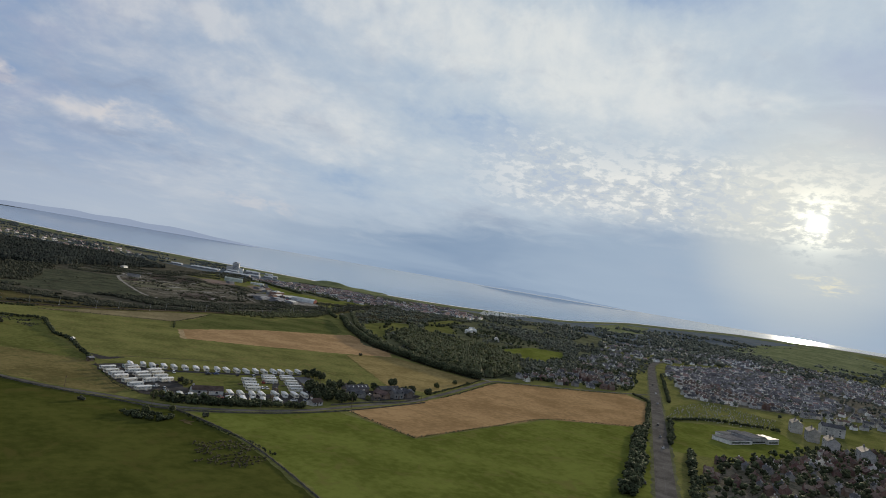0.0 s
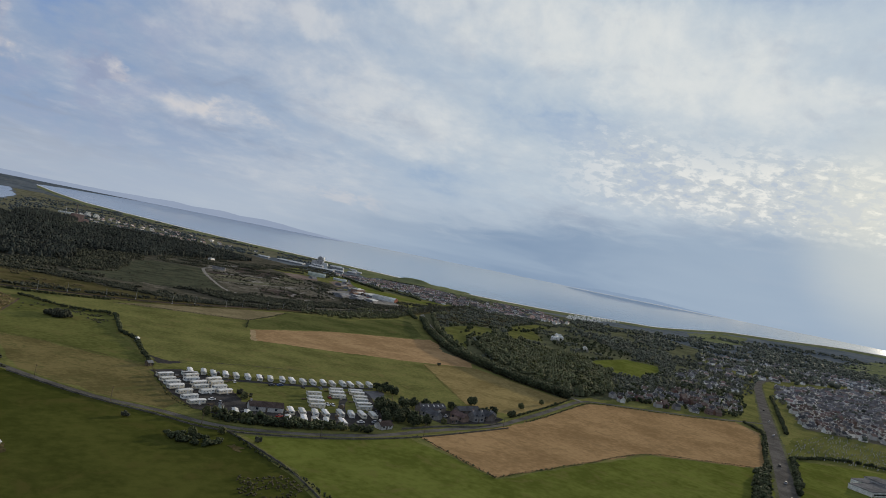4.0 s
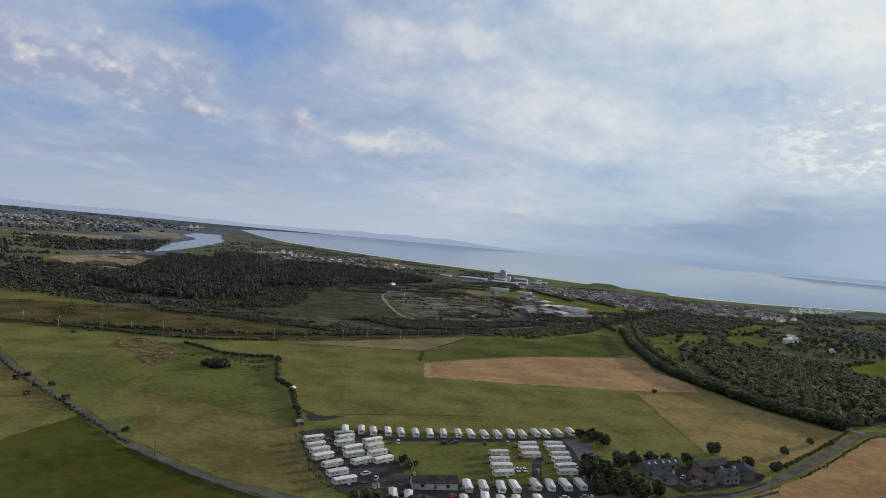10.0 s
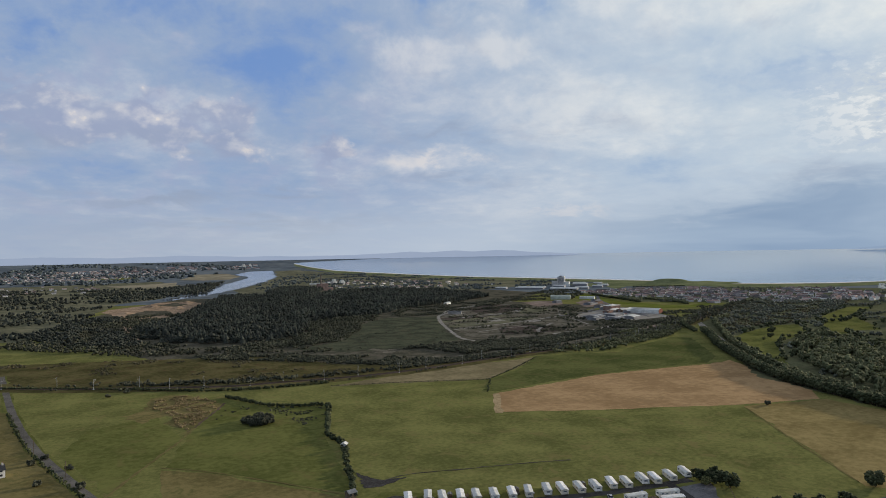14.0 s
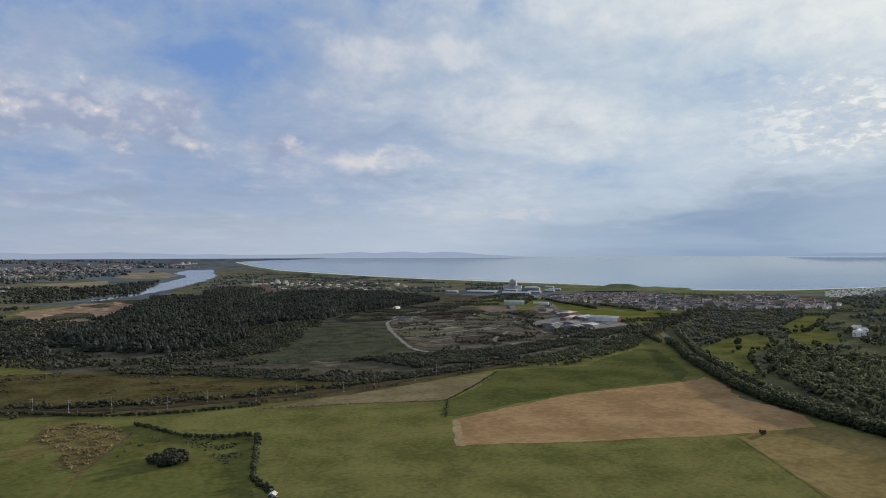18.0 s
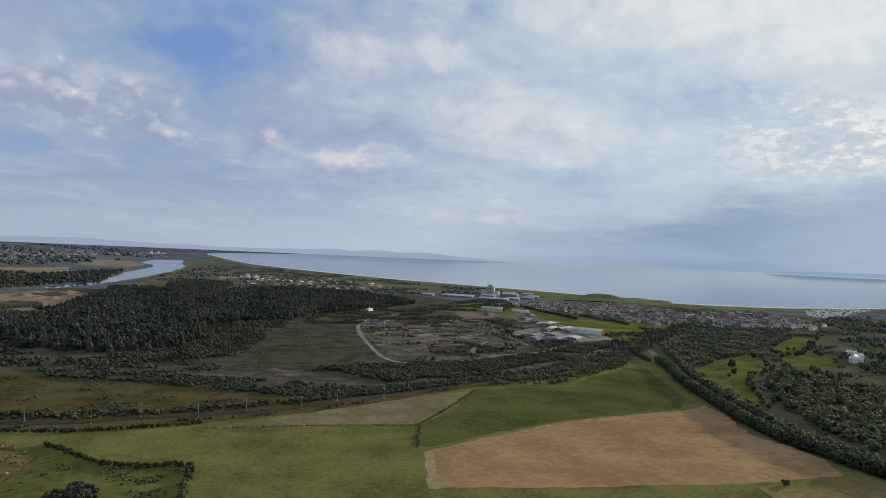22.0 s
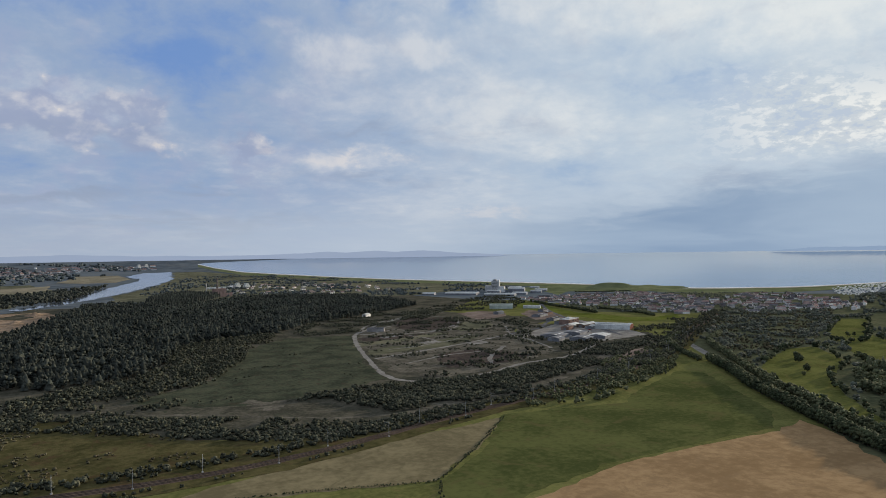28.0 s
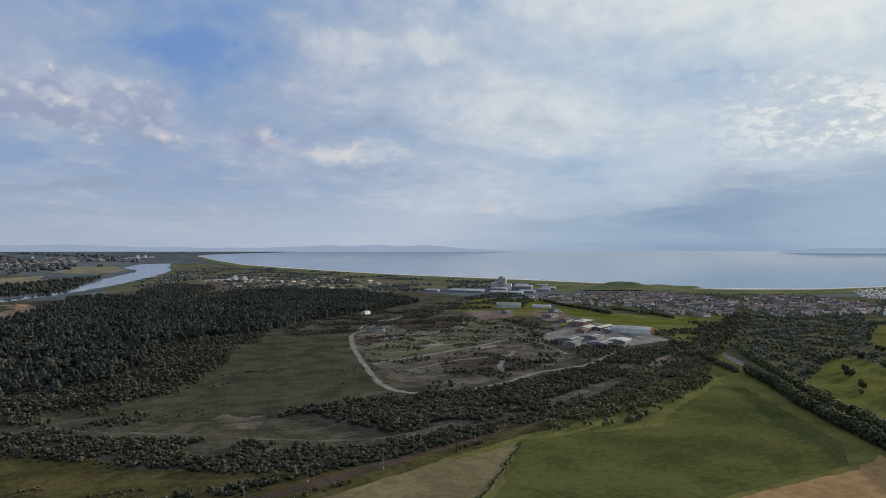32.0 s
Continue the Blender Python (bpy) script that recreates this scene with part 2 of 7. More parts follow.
sun = new("sun", bpy.data.lights.new("sun", "SUN"))
sun.data.energy, sun.data.angle, sun.data.color = 5.2, radians(1.6), (1.0, 0.85, 0.66)
sun.matrix_world = look(SUN_DIR * 3000, (0, 0, 0))

from mathutils.geometry import tessellate_polygon

# ---- materials ----
def material(name, low, high, rough=0.9, sizes=(30.0, 2.0), bump=0.0, spread="", metal=0.0, spec=0.0, third=None, local=False, rows=None):
    """Two colours mixed by noise at two scales (in metres); spread: 'object' or 'island' adds a shift from piece to piece."""
    low, high = tuple(v * 0.86 for v in low), tuple(v * 1.14 for v in high)
    m = bpy.data.materials.new(name)
    m.use_nodes = True
    N = Nodes(m.node_tree)
    where = N.put("ShaderNodeTexCoord").outputs["Object"] if local else N.put("ShaderNodeNewGeometry").outputs["Position"]
    a = N.noise(where, 1.0 / sizes[0], 4.0, 0.6, 0.3)
    b = N.noise(where, 1.0 / sizes[1], 5.0, 0.65)
    f = N.math("ADD", N.math("MULTIPLY", a, 0.55), N.math("MULTIPLY", b, 0.45))
    f = N.span(f, 0.38, 0.62)
    colour = N.mix(f, low, high)
    if third:
        c = N.noise(where, 1.0 / (sizes[0] * 0.37), 5.0, 0.7, 0.8)
        colour = N.mix(N.span(c, 0.52, 0.68, 0.0, 0.8), colour, third)
    if rows:
        turn = N.put("ShaderNodeVectorRotate")
        turn.rotation_type = "Z_AXIS"
        turn.inputs["Angle"].default_value = radians(-rows[0])
        N.link(where, turn.inputs["Vector"])
        wave = N.put("ShaderNodeTexWave")
        wave.bands_direction = "Y"
        wave.inputs["Scale"].default_value = 0.314 / rows[1]
        wave.inputs["Distortion"].default_value, wave.inputs["Detail"].default_value, wave.inputs["Detail Scale"].default_value = 2.5, 3.0, 0.6
        N.link(turn.outputs[0], wave.inputs["Vector"])
        colour = N.mix(N.span(wave.outputs[1], 0.45, 1.0, 0.0, 0.15), colour, tuple(v * 0.80 for v in low))
    if spread:
        r = N.put("ShaderNodeObjectInfo").outputs["Random"] if spread == "object" else N.put("ShaderNodeNewGeometry").outputs["Random Per Island"]
        hsv = N.put("ShaderNodeHueSaturation")
        N.link(N.span(r, 0, 1, 0.62, 1.42, False), hsv.inputs["Value"])
        r2 = N.math("FRACT", N.math("MULTIPLY", r, 7.31))
        N.link(N.span(r2, 0, 1, 0.475, 0.52, False), hsv.inputs["Hue"])
        N.link(colour, hsv.inputs["Color"])
        colour = hsv.outputs[0]
    bsdf, out = N.put("ShaderNodeBsdfPrincipled"), N.put("ShaderNodeOutputMaterial")
    N.link(colour, bsdf.inputs["Base Color"])
    N.link(N.span(b, 0.3, 0.7, max(rough - 0.08, 0.02), min(rough + 0.08, 1.0)), bsdf.inputs["Roughness"])
    bsdf.inputs["Metallic"].default_value = metal
    bsdf.inputs["Specular IOR Level"].default_value = spec
    if bump:
        n = N.put("ShaderNodeBump")
        n.inputs["Strength"].default_value, n.inputs["Distance"].default_value = 0.7, bump
        N.link(b, n.inputs["Height"])
        N.link(n.outputs[0], bsdf.inputs["Normal"])
    N.link(bsdf.outputs[0], out.inputs[0])
    return m


M = {}


def mat(key, *args, **kw):
    M[key] = material(key, *args, **kw)


mat("meadow", (0.113, 0.122, 0.041), (0.164, 0.165, 0.058), sizes=(34, 2.6), bump=0.03, third=(0.174, 0.152, 0.062))
mat("meadow_dark", (0.056, 0.066, 0.015), (0.074, 0.080, 0.020), sizes=(60, 6), bump=0.012, third=(0.080, 0.076, 0.022))
mat("trodden", (0.066, 0.056, 0.026), (0.100, 0.082, 0.040), sizes=(9, 1.2), bump=0.1, third=(0.060, 0.064, 0.024))
mat("pasture", (0.094, 0.106, 0.032), (0.132, 0.138, 0.045), sizes=(45, 3.5), bump=0.025, third=(0.140, 0.126, 0.048))
mat("pasture_bright", (0.098, 0.118, 0.024), (0.128, 0.148, 0.035), sizes=(40, 5), bump=0.02, third=(0.134, 0.130, 0.040))
mat("pasture_brown", (0.122, 0.106, 0.043), (0.170, 0.142, 0.061), sizes=(35, 3), bump=0.02, third=(0.098, 0.100, 0.038))
mat("stubble", (0.262, 0.172, 0.084), (0.322, 0.216, 0.110), sizes=(50, 4), bump=0.05, third=(0.230, 0.156, 0.080))
mat("stubble_pink", (0.300, 0.198, 0.102), (0.352, 0.240, 0.128), sizes=(46, 5), bump=0.035, third=(0.268, 0.182, 0.098))
mat("hay", (0.194, 0.152, 0.064), (0.250, 0.198, 0.088), sizes=(40, 4), bump=0.035, third=(0.172, 0.142, 0.060))
mat("hay_grey", (0.170, 0.145, 0.082), (0.222, 0.188, 0.108), sizes=(40, 4), bump=0.04, third=(0.148, 0.129, 0.073))
mat("straw", (0.170, 0.132, 0.066), (0.270, 0.210, 0.112), sizes=(12, 1.5), bump=0.5, third=(0.090, 0.080, 0.036))
mat("rough_grass", (0.062, 0.060, 0.025), (0.102, 0.090, 0.040), sizes=(30, 4), bump=0.5, third=(0.086, 0.058, 0.033))
mat("heath", (0.058, 0.058, 0.043), (0.108, 0.100, 0.076), sizes=(24, 3.5), bump=0.5, third=(0.050, 0.057, 0.038))
mat("waste", (0.076, 0.073, 0.056), (0.158, 0.143, 0.114), sizes=(20, 3), bump=0.4, third=(0.063, 0.067, 0.048))
mat("heather", (0.060, 0.050, 0.044), (0.098, 0.080, 0.068), sizes=(24, 4), bump=0.5, third=(0.044, 0.040, 0.034))
mat("bare_earth", (0.165, 0.128, 0.108), (0.235, 0.188, 0.160), sizes=(30, 4), bump=0.2, third=(0.130, 0.108, 0.090))
mat("links_grass", (0.105, 0.108, 0.070), (0.165, 0.158, 0.105), sizes=(90, 12), bump=0.3, third=(0.070, 0.078, 0.056))
mat("marsh", (0.046, 0.055, 0.038), (0.080, 0.086, 0.056), sizes=(22, 3), bump=0.5, third=(0.072, 0.060, 0.042))
mat("asphalt", (0.090, 0.085, 0.078), (0.130, 0.123, 0.113), sizes=(14, 1.0), rough=0.85)
mat("asphalt_dark", (0.042, 0.040, 0.039), (0.070, 0.067, 0.065), sizes=(14, 1.0), rough=0.8)
mat("asphalt_worn", (0.110, 0.110, 0.115), (0.155, 0.155, 0.160), sizes=(14, 1.0), rough=0.85)
mat("parkland", (0.074, 0.084, 0.048), (0.120, 0.124, 0.070), sizes=(50, 5), bump=0.5, third=(0.128, 0.116, 0.072))
mat("gravel", (0.200, 0.190, 0.172), (0.275, 0.262, 0.238), sizes=(16, 2), bump=0.1)
mat("ballast", (0.082, 0.060, 0.047), (0.122, 0.090, 0.070), sizes=(18, 1.5), bump=0.2, third=(0.064, 0.054, 0.040))
mat("rail_steel", (0.08, 0.065, 0.055), (0.12, 0.10, 0.085), rough=0.7, metal=0.2, sizes=(8, 0.5))
mat("sand", (0.235, 0.170, 0.115), (0.345, 0.255, 0.178), sizes=(30, 5), bump=0.6, third=(0.120, 0.100, 0.072))
mat("beach", (0.44, 0.41, 0.36), (0.54, 0.51, 0.46), sizes=(80, 10))
mat("foliage", (0.038, 0.048, 0.027), (0.074, 0.084, 0.045), sizes=(20, 1.4), spread="island", spec=0.04)
# paler, greyer leaves: haze over distant trees is put into the colour
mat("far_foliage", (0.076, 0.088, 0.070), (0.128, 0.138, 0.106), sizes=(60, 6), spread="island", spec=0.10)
mat("autumn_scrub", (0.060, 0.058, 0.034), (0.100, 0.088, 0.052), sizes=(30, 1.6), spread="island", spec=0.1)
mat("foliage_light", (0.078, 0.090, 0.042), (0.135, 0.138, 0.062), sizes=(20, 1.4), spread="island", spec=0.05)
mat("conifer", (0.034, 0.039, 0.034), (0.058, 0.064, 0.052), sizes=(60, 3.0), spread="island", spec=0.02)
mat("gorse", (0.047, 0.051, 0.037), (0.078, 0.081, 0.056), sizes=(22, 1.6), spread="island", spec=0.02)
mat("bark", (0.060, 0.045, 0.032), (0.110, 0.085, 0.060), sizes=(2, 0.2))
mat("caravan_white", (0.70, 0.69, 0.64), (0.80, 0.79, 0.74), rough=0.45, sizes=(5, 0.8), local=True, spec=0.5)
mat("caravan_roof", (0.66, 0.66, 0.64), (0.78, 0.78, 0.76), rough=0.5, sizes=(4, 0.8), local=True, spec=0.2)
mat("caravan_skirt", (0.10, 0.09, 0.085), (0.16, 0.145, 0.135), sizes=(2, 0.3))
mat("glass", (0.020, 0.024, 0.030), (0.035, 0.040, 0.048), rough=0.20, sizes=(3, 1), spec=0.4)
mat("render_white", (0.52, 0.50, 0.46), (0.66, 0.64, 0.59), sizes=(6, 0.7), spread="object", local=True)
mat("render_grey", (0.30, 0.29, 0.27), (0.42, 0.40, 0.375), sizes=(6, 0.7), spread="object", local=True)
mat("brick", (0.140, 0.092, 0.074), (0.200, 0.135, 0.112), sizes=(6, 0.4), spread="object", local=True, bump=0.02)
mat("sandstone", (0.150, 0.125, 0.105), (0.220, 0.188, 0.160), sizes=(5, 0.5), local=True, bump=0.03)
mat("slate", (0.060, 0.061, 0.068), (0.098, 0.099, 0.107), sizes=(4, 0.5), rough=0.7, spread="object", local=True, bump=0.02, spec=0.03)
mat("tile_brown", (0.115, 0.088, 0.076), (0.175, 0.132, 0.112), sizes=(4, 0.5), spread="object", local=True, bump=0.02)
mat("tile_red", (0.170, 0.085, 0.062), (0.230, 0.120, 0.090), sizes=(4, 0.5), spread="object", local=True, bump=0.02)
mat("sheet_grey", (0.165, 0.172, 0.185), (0.230, 0.238, 0.250), rough=0.7, sizes=(10, 1.5), local=True, spec=0.05)
mat("sheet_pale", (0.54, 0.55, 0.53), (0.66, 0.67, 0.64), rough=0.7, sizes=(12, 1.5), local=True, spec=0.05)
mat("far_crop", (0.215, 0.195, 0.140), (0.275, 0.245, 0.175), sizes=(90, 12), third=(0.170, 0.165, 0.120))
mat("sheet_green", (0.40, 0.44, 0.38), (0.50, 0.54, 0.47), rough=0.5, sizes=(12, 1.5), local=True)
mat("concrete", (0.40, 0.39, 0.375), (0.52, 0.51, 0.49), sizes=(12, 1.2), local=True)
mat("stone_wall", (0.085, 0.080, 0.066), (0.150, 0.138, 0.112), sizes=(5, 0.5), bump=0.1)
mat("timber", (0.110, 0.085, 0.060), (0.180, 0.140, 0.100), sizes=(3, 0.2))
mat("galvanised", (0.22, 0.23, 0.23), (0.32, 0.33, 0.33), rough=0.6, metal=0.3, sizes=(5, 0.5))
mat("paint_white", (0.66, 0.66, 0.65), (0.78, 0.78, 0.77), rough=0.3, sizes=(2, 0.4), spec=0.25)
mat("paint_silver", (0.32, 0.33, 0.35), (0.42, 0.43, 0.45), rough=0.3, metal=0.4, sizes=(2, 0.4), spec=0.25)
mat("paint_red", (0.30, 0.03, 0.025), (0.38, 0.05, 0.035), rough=0.3, sizes=(2, 0.4), spec=0.25)
mat("paint_blue", (0.03, 0.06, 0.16), (0.05, 0.09, 0.22), rough=0.3, sizes=(2, 0.4), spec=0.25)
mat("paint_dark", (0.022, 0.022, 0.025), (0.040, 0.040, 0.044), rough=0.3, sizes=(2, 0.4), spec=0.25)
mat("rubber", (0.018, 0.018, 0.018), (0.030, 0.030, 0.030), sizes=(1, 0.1))
# blue-grey because distance haze is mixed into the ground colour
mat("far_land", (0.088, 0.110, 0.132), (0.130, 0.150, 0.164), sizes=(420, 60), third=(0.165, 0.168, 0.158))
mat("far_wall", (0.23, 0.21, 0.195), (0.33, 0.30, 0.28), sizes=(6, 0.7), spread="island")
mat("far_wall_pale", (0.62, 0.605, 0.57), (0.78, 0.76, 0.72), sizes=(6, 0.7), spread="island")
mat("caravan_cream", (0.60, 0.55, 0.44), (0.70, 0.65, 0.53), rough=0.45, sizes=(5, 0.8), local=True, spec=0.5)
mat("caravan_green", (0.46, 0.52, 0.46), (0.56, 0.62, 0.55), rough=0.45, sizes=(5, 0.8), local=True, spec=0.5)
mat("tile_dark", (0.065, 0.050, 0.044), (0.105, 0.080, 0.070), sizes=(4, 0.5), local=True, bump=0.02)
mat("far_roof", (0.200, 0.142, 0.126), (0.290, 0.215, 0.195), sizes=(6, 0.7), spread="island")
mat("far_slate", (0.110, 0.106, 0.112), (0.175, 0.170, 0.176), sizes=(6, 0.7), spread="island", rough=0.8)
mat("felt", (0.120, 0.120, 0.122), (0.180, 0.180, 0.182), sizes=(9, 1))
mat("wood_leaves", (0.072, 0.083, 0.046), (0.132, 0.138, 0.074), sizes=(24, 2.0), spread="island", spec=0.04)
mat("shore_grass", (0.118, 0.140, 0.070), (0.172, 0.188, 0.098), sizes=(70, 8), bump=0.3, third=(0.095, 0.112, 0.060))
mat("surf_foam", (0.70, 0.71, 0.72), (0.82, 0.83, 0.84), sizes=(60, 6))
mat("works_brick", (0.235, 0.165, 0.140), (0.315, 0.225, 0.195), sizes=(6, 0.6), local=True, bump=0.02)
mat("north_grass", (0.070, 0.085, 0.029), (0.106, 0.114, 0.041), sizes=(45, 3.5), bump=0.03, third=(0.116, 0.107, 0.044))
mat("straw_pale", (0.270, 0.205, 0.118), (0.340, 0.265, 0.155), sizes=(8, 1.2), bump=0.3, third=(0.230, 0.165, 0.090))
mat("caravan_glass", (0.120, 0.130, 0.140), (0.185, 0.198, 0.210), rough=0.2, sizes=(3, 1), spec=0.3)
# leaf colour with the blue haze of distance painted in
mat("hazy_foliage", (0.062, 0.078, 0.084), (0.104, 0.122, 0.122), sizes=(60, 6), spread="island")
mat("headstone", (0.26, 0.26, 0.245), (0.40, 0.39, 0.365), sizes=(3, 0.4), spread="island")


def water_material(name, base, rough, scale, height, spec=0.5):
    m = bpy.data.materials.new(name)
    m.use_nodes = True
    N = Nodes(m.node_tree)
    where = N.put("ShaderNodeNewGeometry").outputs["Position"]
    a = N.noise(where, 1.0 / scale, 5.0, 0.6)
    b = N.noise(where, 1.0 / (scale * 60), 3.0, 0.5, 0.5)
    bsdf, out = N.put("ShaderNodeBsdfPrincipled"), N.put("ShaderNodeOutputMaterial")
    N.link(N.mix(b, base, tuple(c * 1.1 for c in base)), bsdf.inputs["Base Color"])
    N.link(N.span(b, 0.35, 0.65, rough * 0.95, rough * 1.05), bsdf.inputs["Roughness"])
    bsdf.inputs["IOR"].default_value = 1.33
    bsdf.inputs["Specular IOR Level"].default_value = spec
    n = N.put("ShaderNodeBump")
    n.inputs["Strength"].default_value, n.inputs["Distance"].default_value = 0.06, height
    N.link(a, n.inputs["Height"])
    N.link(n.outputs[0], bsdf.inputs["Normal"])
    N.link(bsdf.outputs[0], out.inputs[0])
    M[name] = m


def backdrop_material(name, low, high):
    """Hills so far off that haze alone gives their colour, painted as an even glow."""
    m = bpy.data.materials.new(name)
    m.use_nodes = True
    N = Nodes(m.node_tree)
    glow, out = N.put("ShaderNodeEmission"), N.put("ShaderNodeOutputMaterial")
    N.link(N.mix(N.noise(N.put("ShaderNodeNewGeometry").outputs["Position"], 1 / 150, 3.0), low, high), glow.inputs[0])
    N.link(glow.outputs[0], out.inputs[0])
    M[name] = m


# blue of the haze, not of the land; unlit and glowing
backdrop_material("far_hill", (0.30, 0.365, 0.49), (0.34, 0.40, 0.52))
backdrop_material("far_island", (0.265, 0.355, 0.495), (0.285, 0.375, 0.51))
water_material("sea_water", (0.105, 0.190, 0.285), 0.12, 9.0, 0.12, 0.5)
water_material("still_water", (0.070, 0.090, 0.110), 0.10, 5.0, 0.1)


# ---- helpers for meshes ----
def far_rise(x, y):
    """Beyond 2.2 km the land and sea lift gently, so that the rim meets the horizon."""
    s = np.clip((np.hypot(x, np.asarray(y) + 150.0) - 2200.0) / 2300.0, 0, None)
    return 84.0 * s * s


def gz(x, y):
    return float(far_rise(x, y))


def mesh_of(name, verts, faces, mats, slots=None, smooth=False):
    """A mesh from arrays: faces of one kind (n x 3 or n x 4), or a list of polygons."""
    me = bpy.data.meshes.new(name)
    if isinstance(faces, np.ndarray):
        verts = np.asarray(verts, np.float32)
        n, k = faces.shape
        me.vertices.add(len(verts))
        me.vertices.foreach_set("co", verts.ravel())
        me.loops.add(n * k)
        me.loops.foreach_set("vertex_index", faces.astype(np.int32).ravel())
        me.polygons.add(n)
        me.polygons.foreach_set("loop_start", np.arange(0, n * k, k, dtype=np.int32))
        if slots is not None:
            me.polygons.foreach_set("material_index", np.asarray(slots, np.int32))
        me.update(calc_edges=True)
    else:
        me.from_pydata([tuple(v) for v in verts], [], faces)
        if slots is not None:
            me.polygons.foreach_set("material_index", slots)
        me.update()
    for m in mats if isinstance(mats, (list, tuple)) else [mats]:
        me.materials.append(M[m] if isinstance(m, str) else m)
    if smooth:
        me.shade_smooth()
    return me


def thing(name, label, category, group="", kind="", at=None):
    ob = new(name)
    ob.empty_display_size = 0.5
    if at is not None:
        ob.matrix_basis = at
    return tagged(ob, label, category, group, kind)


def part(name, me, parent, label="", at=None):
    ob = new(name, me)
    ob.parent = parent
    if at is not None:
        ob.matrix_basis = at
    return tagged(ob, label) if label else ob


class Soup:
    """Collects boxes and polygons into one mesh."""

    def __init__(self):
        self.v, self.f = [], []

    def poly(self, *pts):
        n = len(self.v)
        self.v += [tuple(p) for p in pts]
        self.f.append(tuple(range(n, n + len(pts))))
        return self

    def box(self, x0, y0, z0, x1, y1, z1, inset=0.0):
        n, i = len(self.v), inset
        self.v += [(x0, y0, z0), (x1, y0, z0), (x1, y1, z0), (x0, y1, z0), (x0 + i, y0 + i, z1), (x1 - i, y0 + i, z1), (x1 - i, y1 - i, z1), (x0 + i, y1 - i, z1)]
        self.f += [tuple(n + k for k in q) for q in ((3, 2, 1, 0), (4, 5, 6, 7), (0, 1, 5, 4), (1, 2, 6, 5), (2, 3, 7, 6), (3, 0, 4, 7))]
        return self

    def prism(self, x0, y0, z0, x1, y1, z1, zr):
        """A gabled block: ridge along x at height zr."""
        n, ym = len(self.v), (y0 + y1) / 2
        self.v += [(x0, y0, z0), (x1, y0, z0), (x1, y1, z0), (x0, y1, z0), (x0, y0, z1), (x1, y0, z1), (x1, y1, z1), (x0, y1, z1), (x0, ym, zr), (x1, ym, zr)]
        self.f += [tuple(n + k for k in q) for q in ((3, 2, 1, 0), (0, 1, 5, 4), (1, 2, 6, 9, 5), (2, 3, 7, 6), (3, 0, 4, 8, 7), (4, 5, 9, 8), (6, 7, 8, 9))]
        return self

    def slopes(self, x0, y0, x1, y1, z1, zr, over=0.35, thick=0.18):
        """Two roof slabs over a gabled block."""
        ym = (y0 + y1) / 2
        drop = (zr - z1) / (ym - y0) * over
        for side in (-1, 1):
            ye = ym + side * ((y1 - y0) / 2 + over)
            a, b = z1 - drop, zr
            n = len(self.v)
            for lift in (0.02, thick):
                self.v += [(x0 - over, ye, a + lift), (x1 + over, ye, a + lift), (x1 + over, ym, b + lift), (x0 - over, ym, b + lift)]
            quads = ((3, 2, 1, 0), (4, 5, 6, 7), (0, 1, 5, 4), (1, 2, 6, 5), (2, 3, 7, 6), (3, 0, 4, 7))
            self.f += [tuple(n + k for k in (q if side < 0 else q[::-1])) for q in quads]
        return self

    def tube(self, a, b, r0, r1, sides=6):
        n = len(self.v)
        a, b = Vector(a), Vector(b)
        q = (b - a).to_track_quat("Z", "Y")
        for p, r in ((a, r0), (b, r1)):
            self.v += [tuple(p + q @ Vector((r * math.cos(2 * math.pi * k / sides), r * math.sin(2 * math.pi * k / sides), 0))) for k in range(sides)]
        self.f += [(n + k, n + (k + 1) % sides, n + sides + (k + 1) % sides, n + sides + k) for k in range(sides)]
        self.f += [tuple(n + sides + k for k in range(sides)), tuple(n + k for k in range(sides))[::-1]]
        return self

    def mesh(self, name, mats):
        return mesh_of(name, self.v, self.f, mats)


def inside(poly, x, y):
    px, py = np.array(poly, float).T
    hit = np.zeros(len(x), bool)
    for k in range(len(px)):
        x0, y0, x1, y1 = px[k - 1], py[k - 1], px[k], py[k]
        cross = (y0 > y) != (y1 > y)
        hit ^= cross & (x < (x1 - x0) * (y - y0) / ((y1 - y0) if y1 != y0 else 1e-9) + x0)
    return hit


def scatter(poly, gap, rng, jitter=0.45, keep=1.0, holes=()):
    """Jittered places inside a plan polygon."""
    px, py = np.array(poly, float).T
    gx, gy = np.meshgrid(np.arange(px.min(), px.max(), gap), np.arange(py.min(), py.max(), gap))
    x = gx.ravel() + rng.uniform(-jitter, jitter, gx.size) * gap
    y = gy.ravel() + rng.uniform(-jitter, jitter, gx.size) * gap
    ok = inside(poly, x, y) & (rng.random(len(x)) < keep)
    for h in holes:
        ok &= ~inside(h, x, y)
    return np.stack([x[ok], y[ok]], 1)


def along(pts, step):
    """Places at even steps on a smooth line through plan points."""
    p = np.array(pts, float)
    q = np.concatenate([[2 * p[0] - p[1]], p, [2 * p[-1] - p[-2]]])
    out = []
    for k in range(1, len(q) - 2):
        n = max(2, int(np.linalg.norm(q[k + 1] - q[k]) / step))
        t = np.arange(n)[:, None] / n
        a, b, c, d = q[k - 1], q[k], q[k + 1], q[k + 2]
        out.append(0.5 * (2 * b + (c - a) * t + (2 * a - 5 * b + 4 * c - d) * t**2 + (3 * b - a - 3 * c + d) * t**3))
    return np.concatenate(out + [p[-1:]])


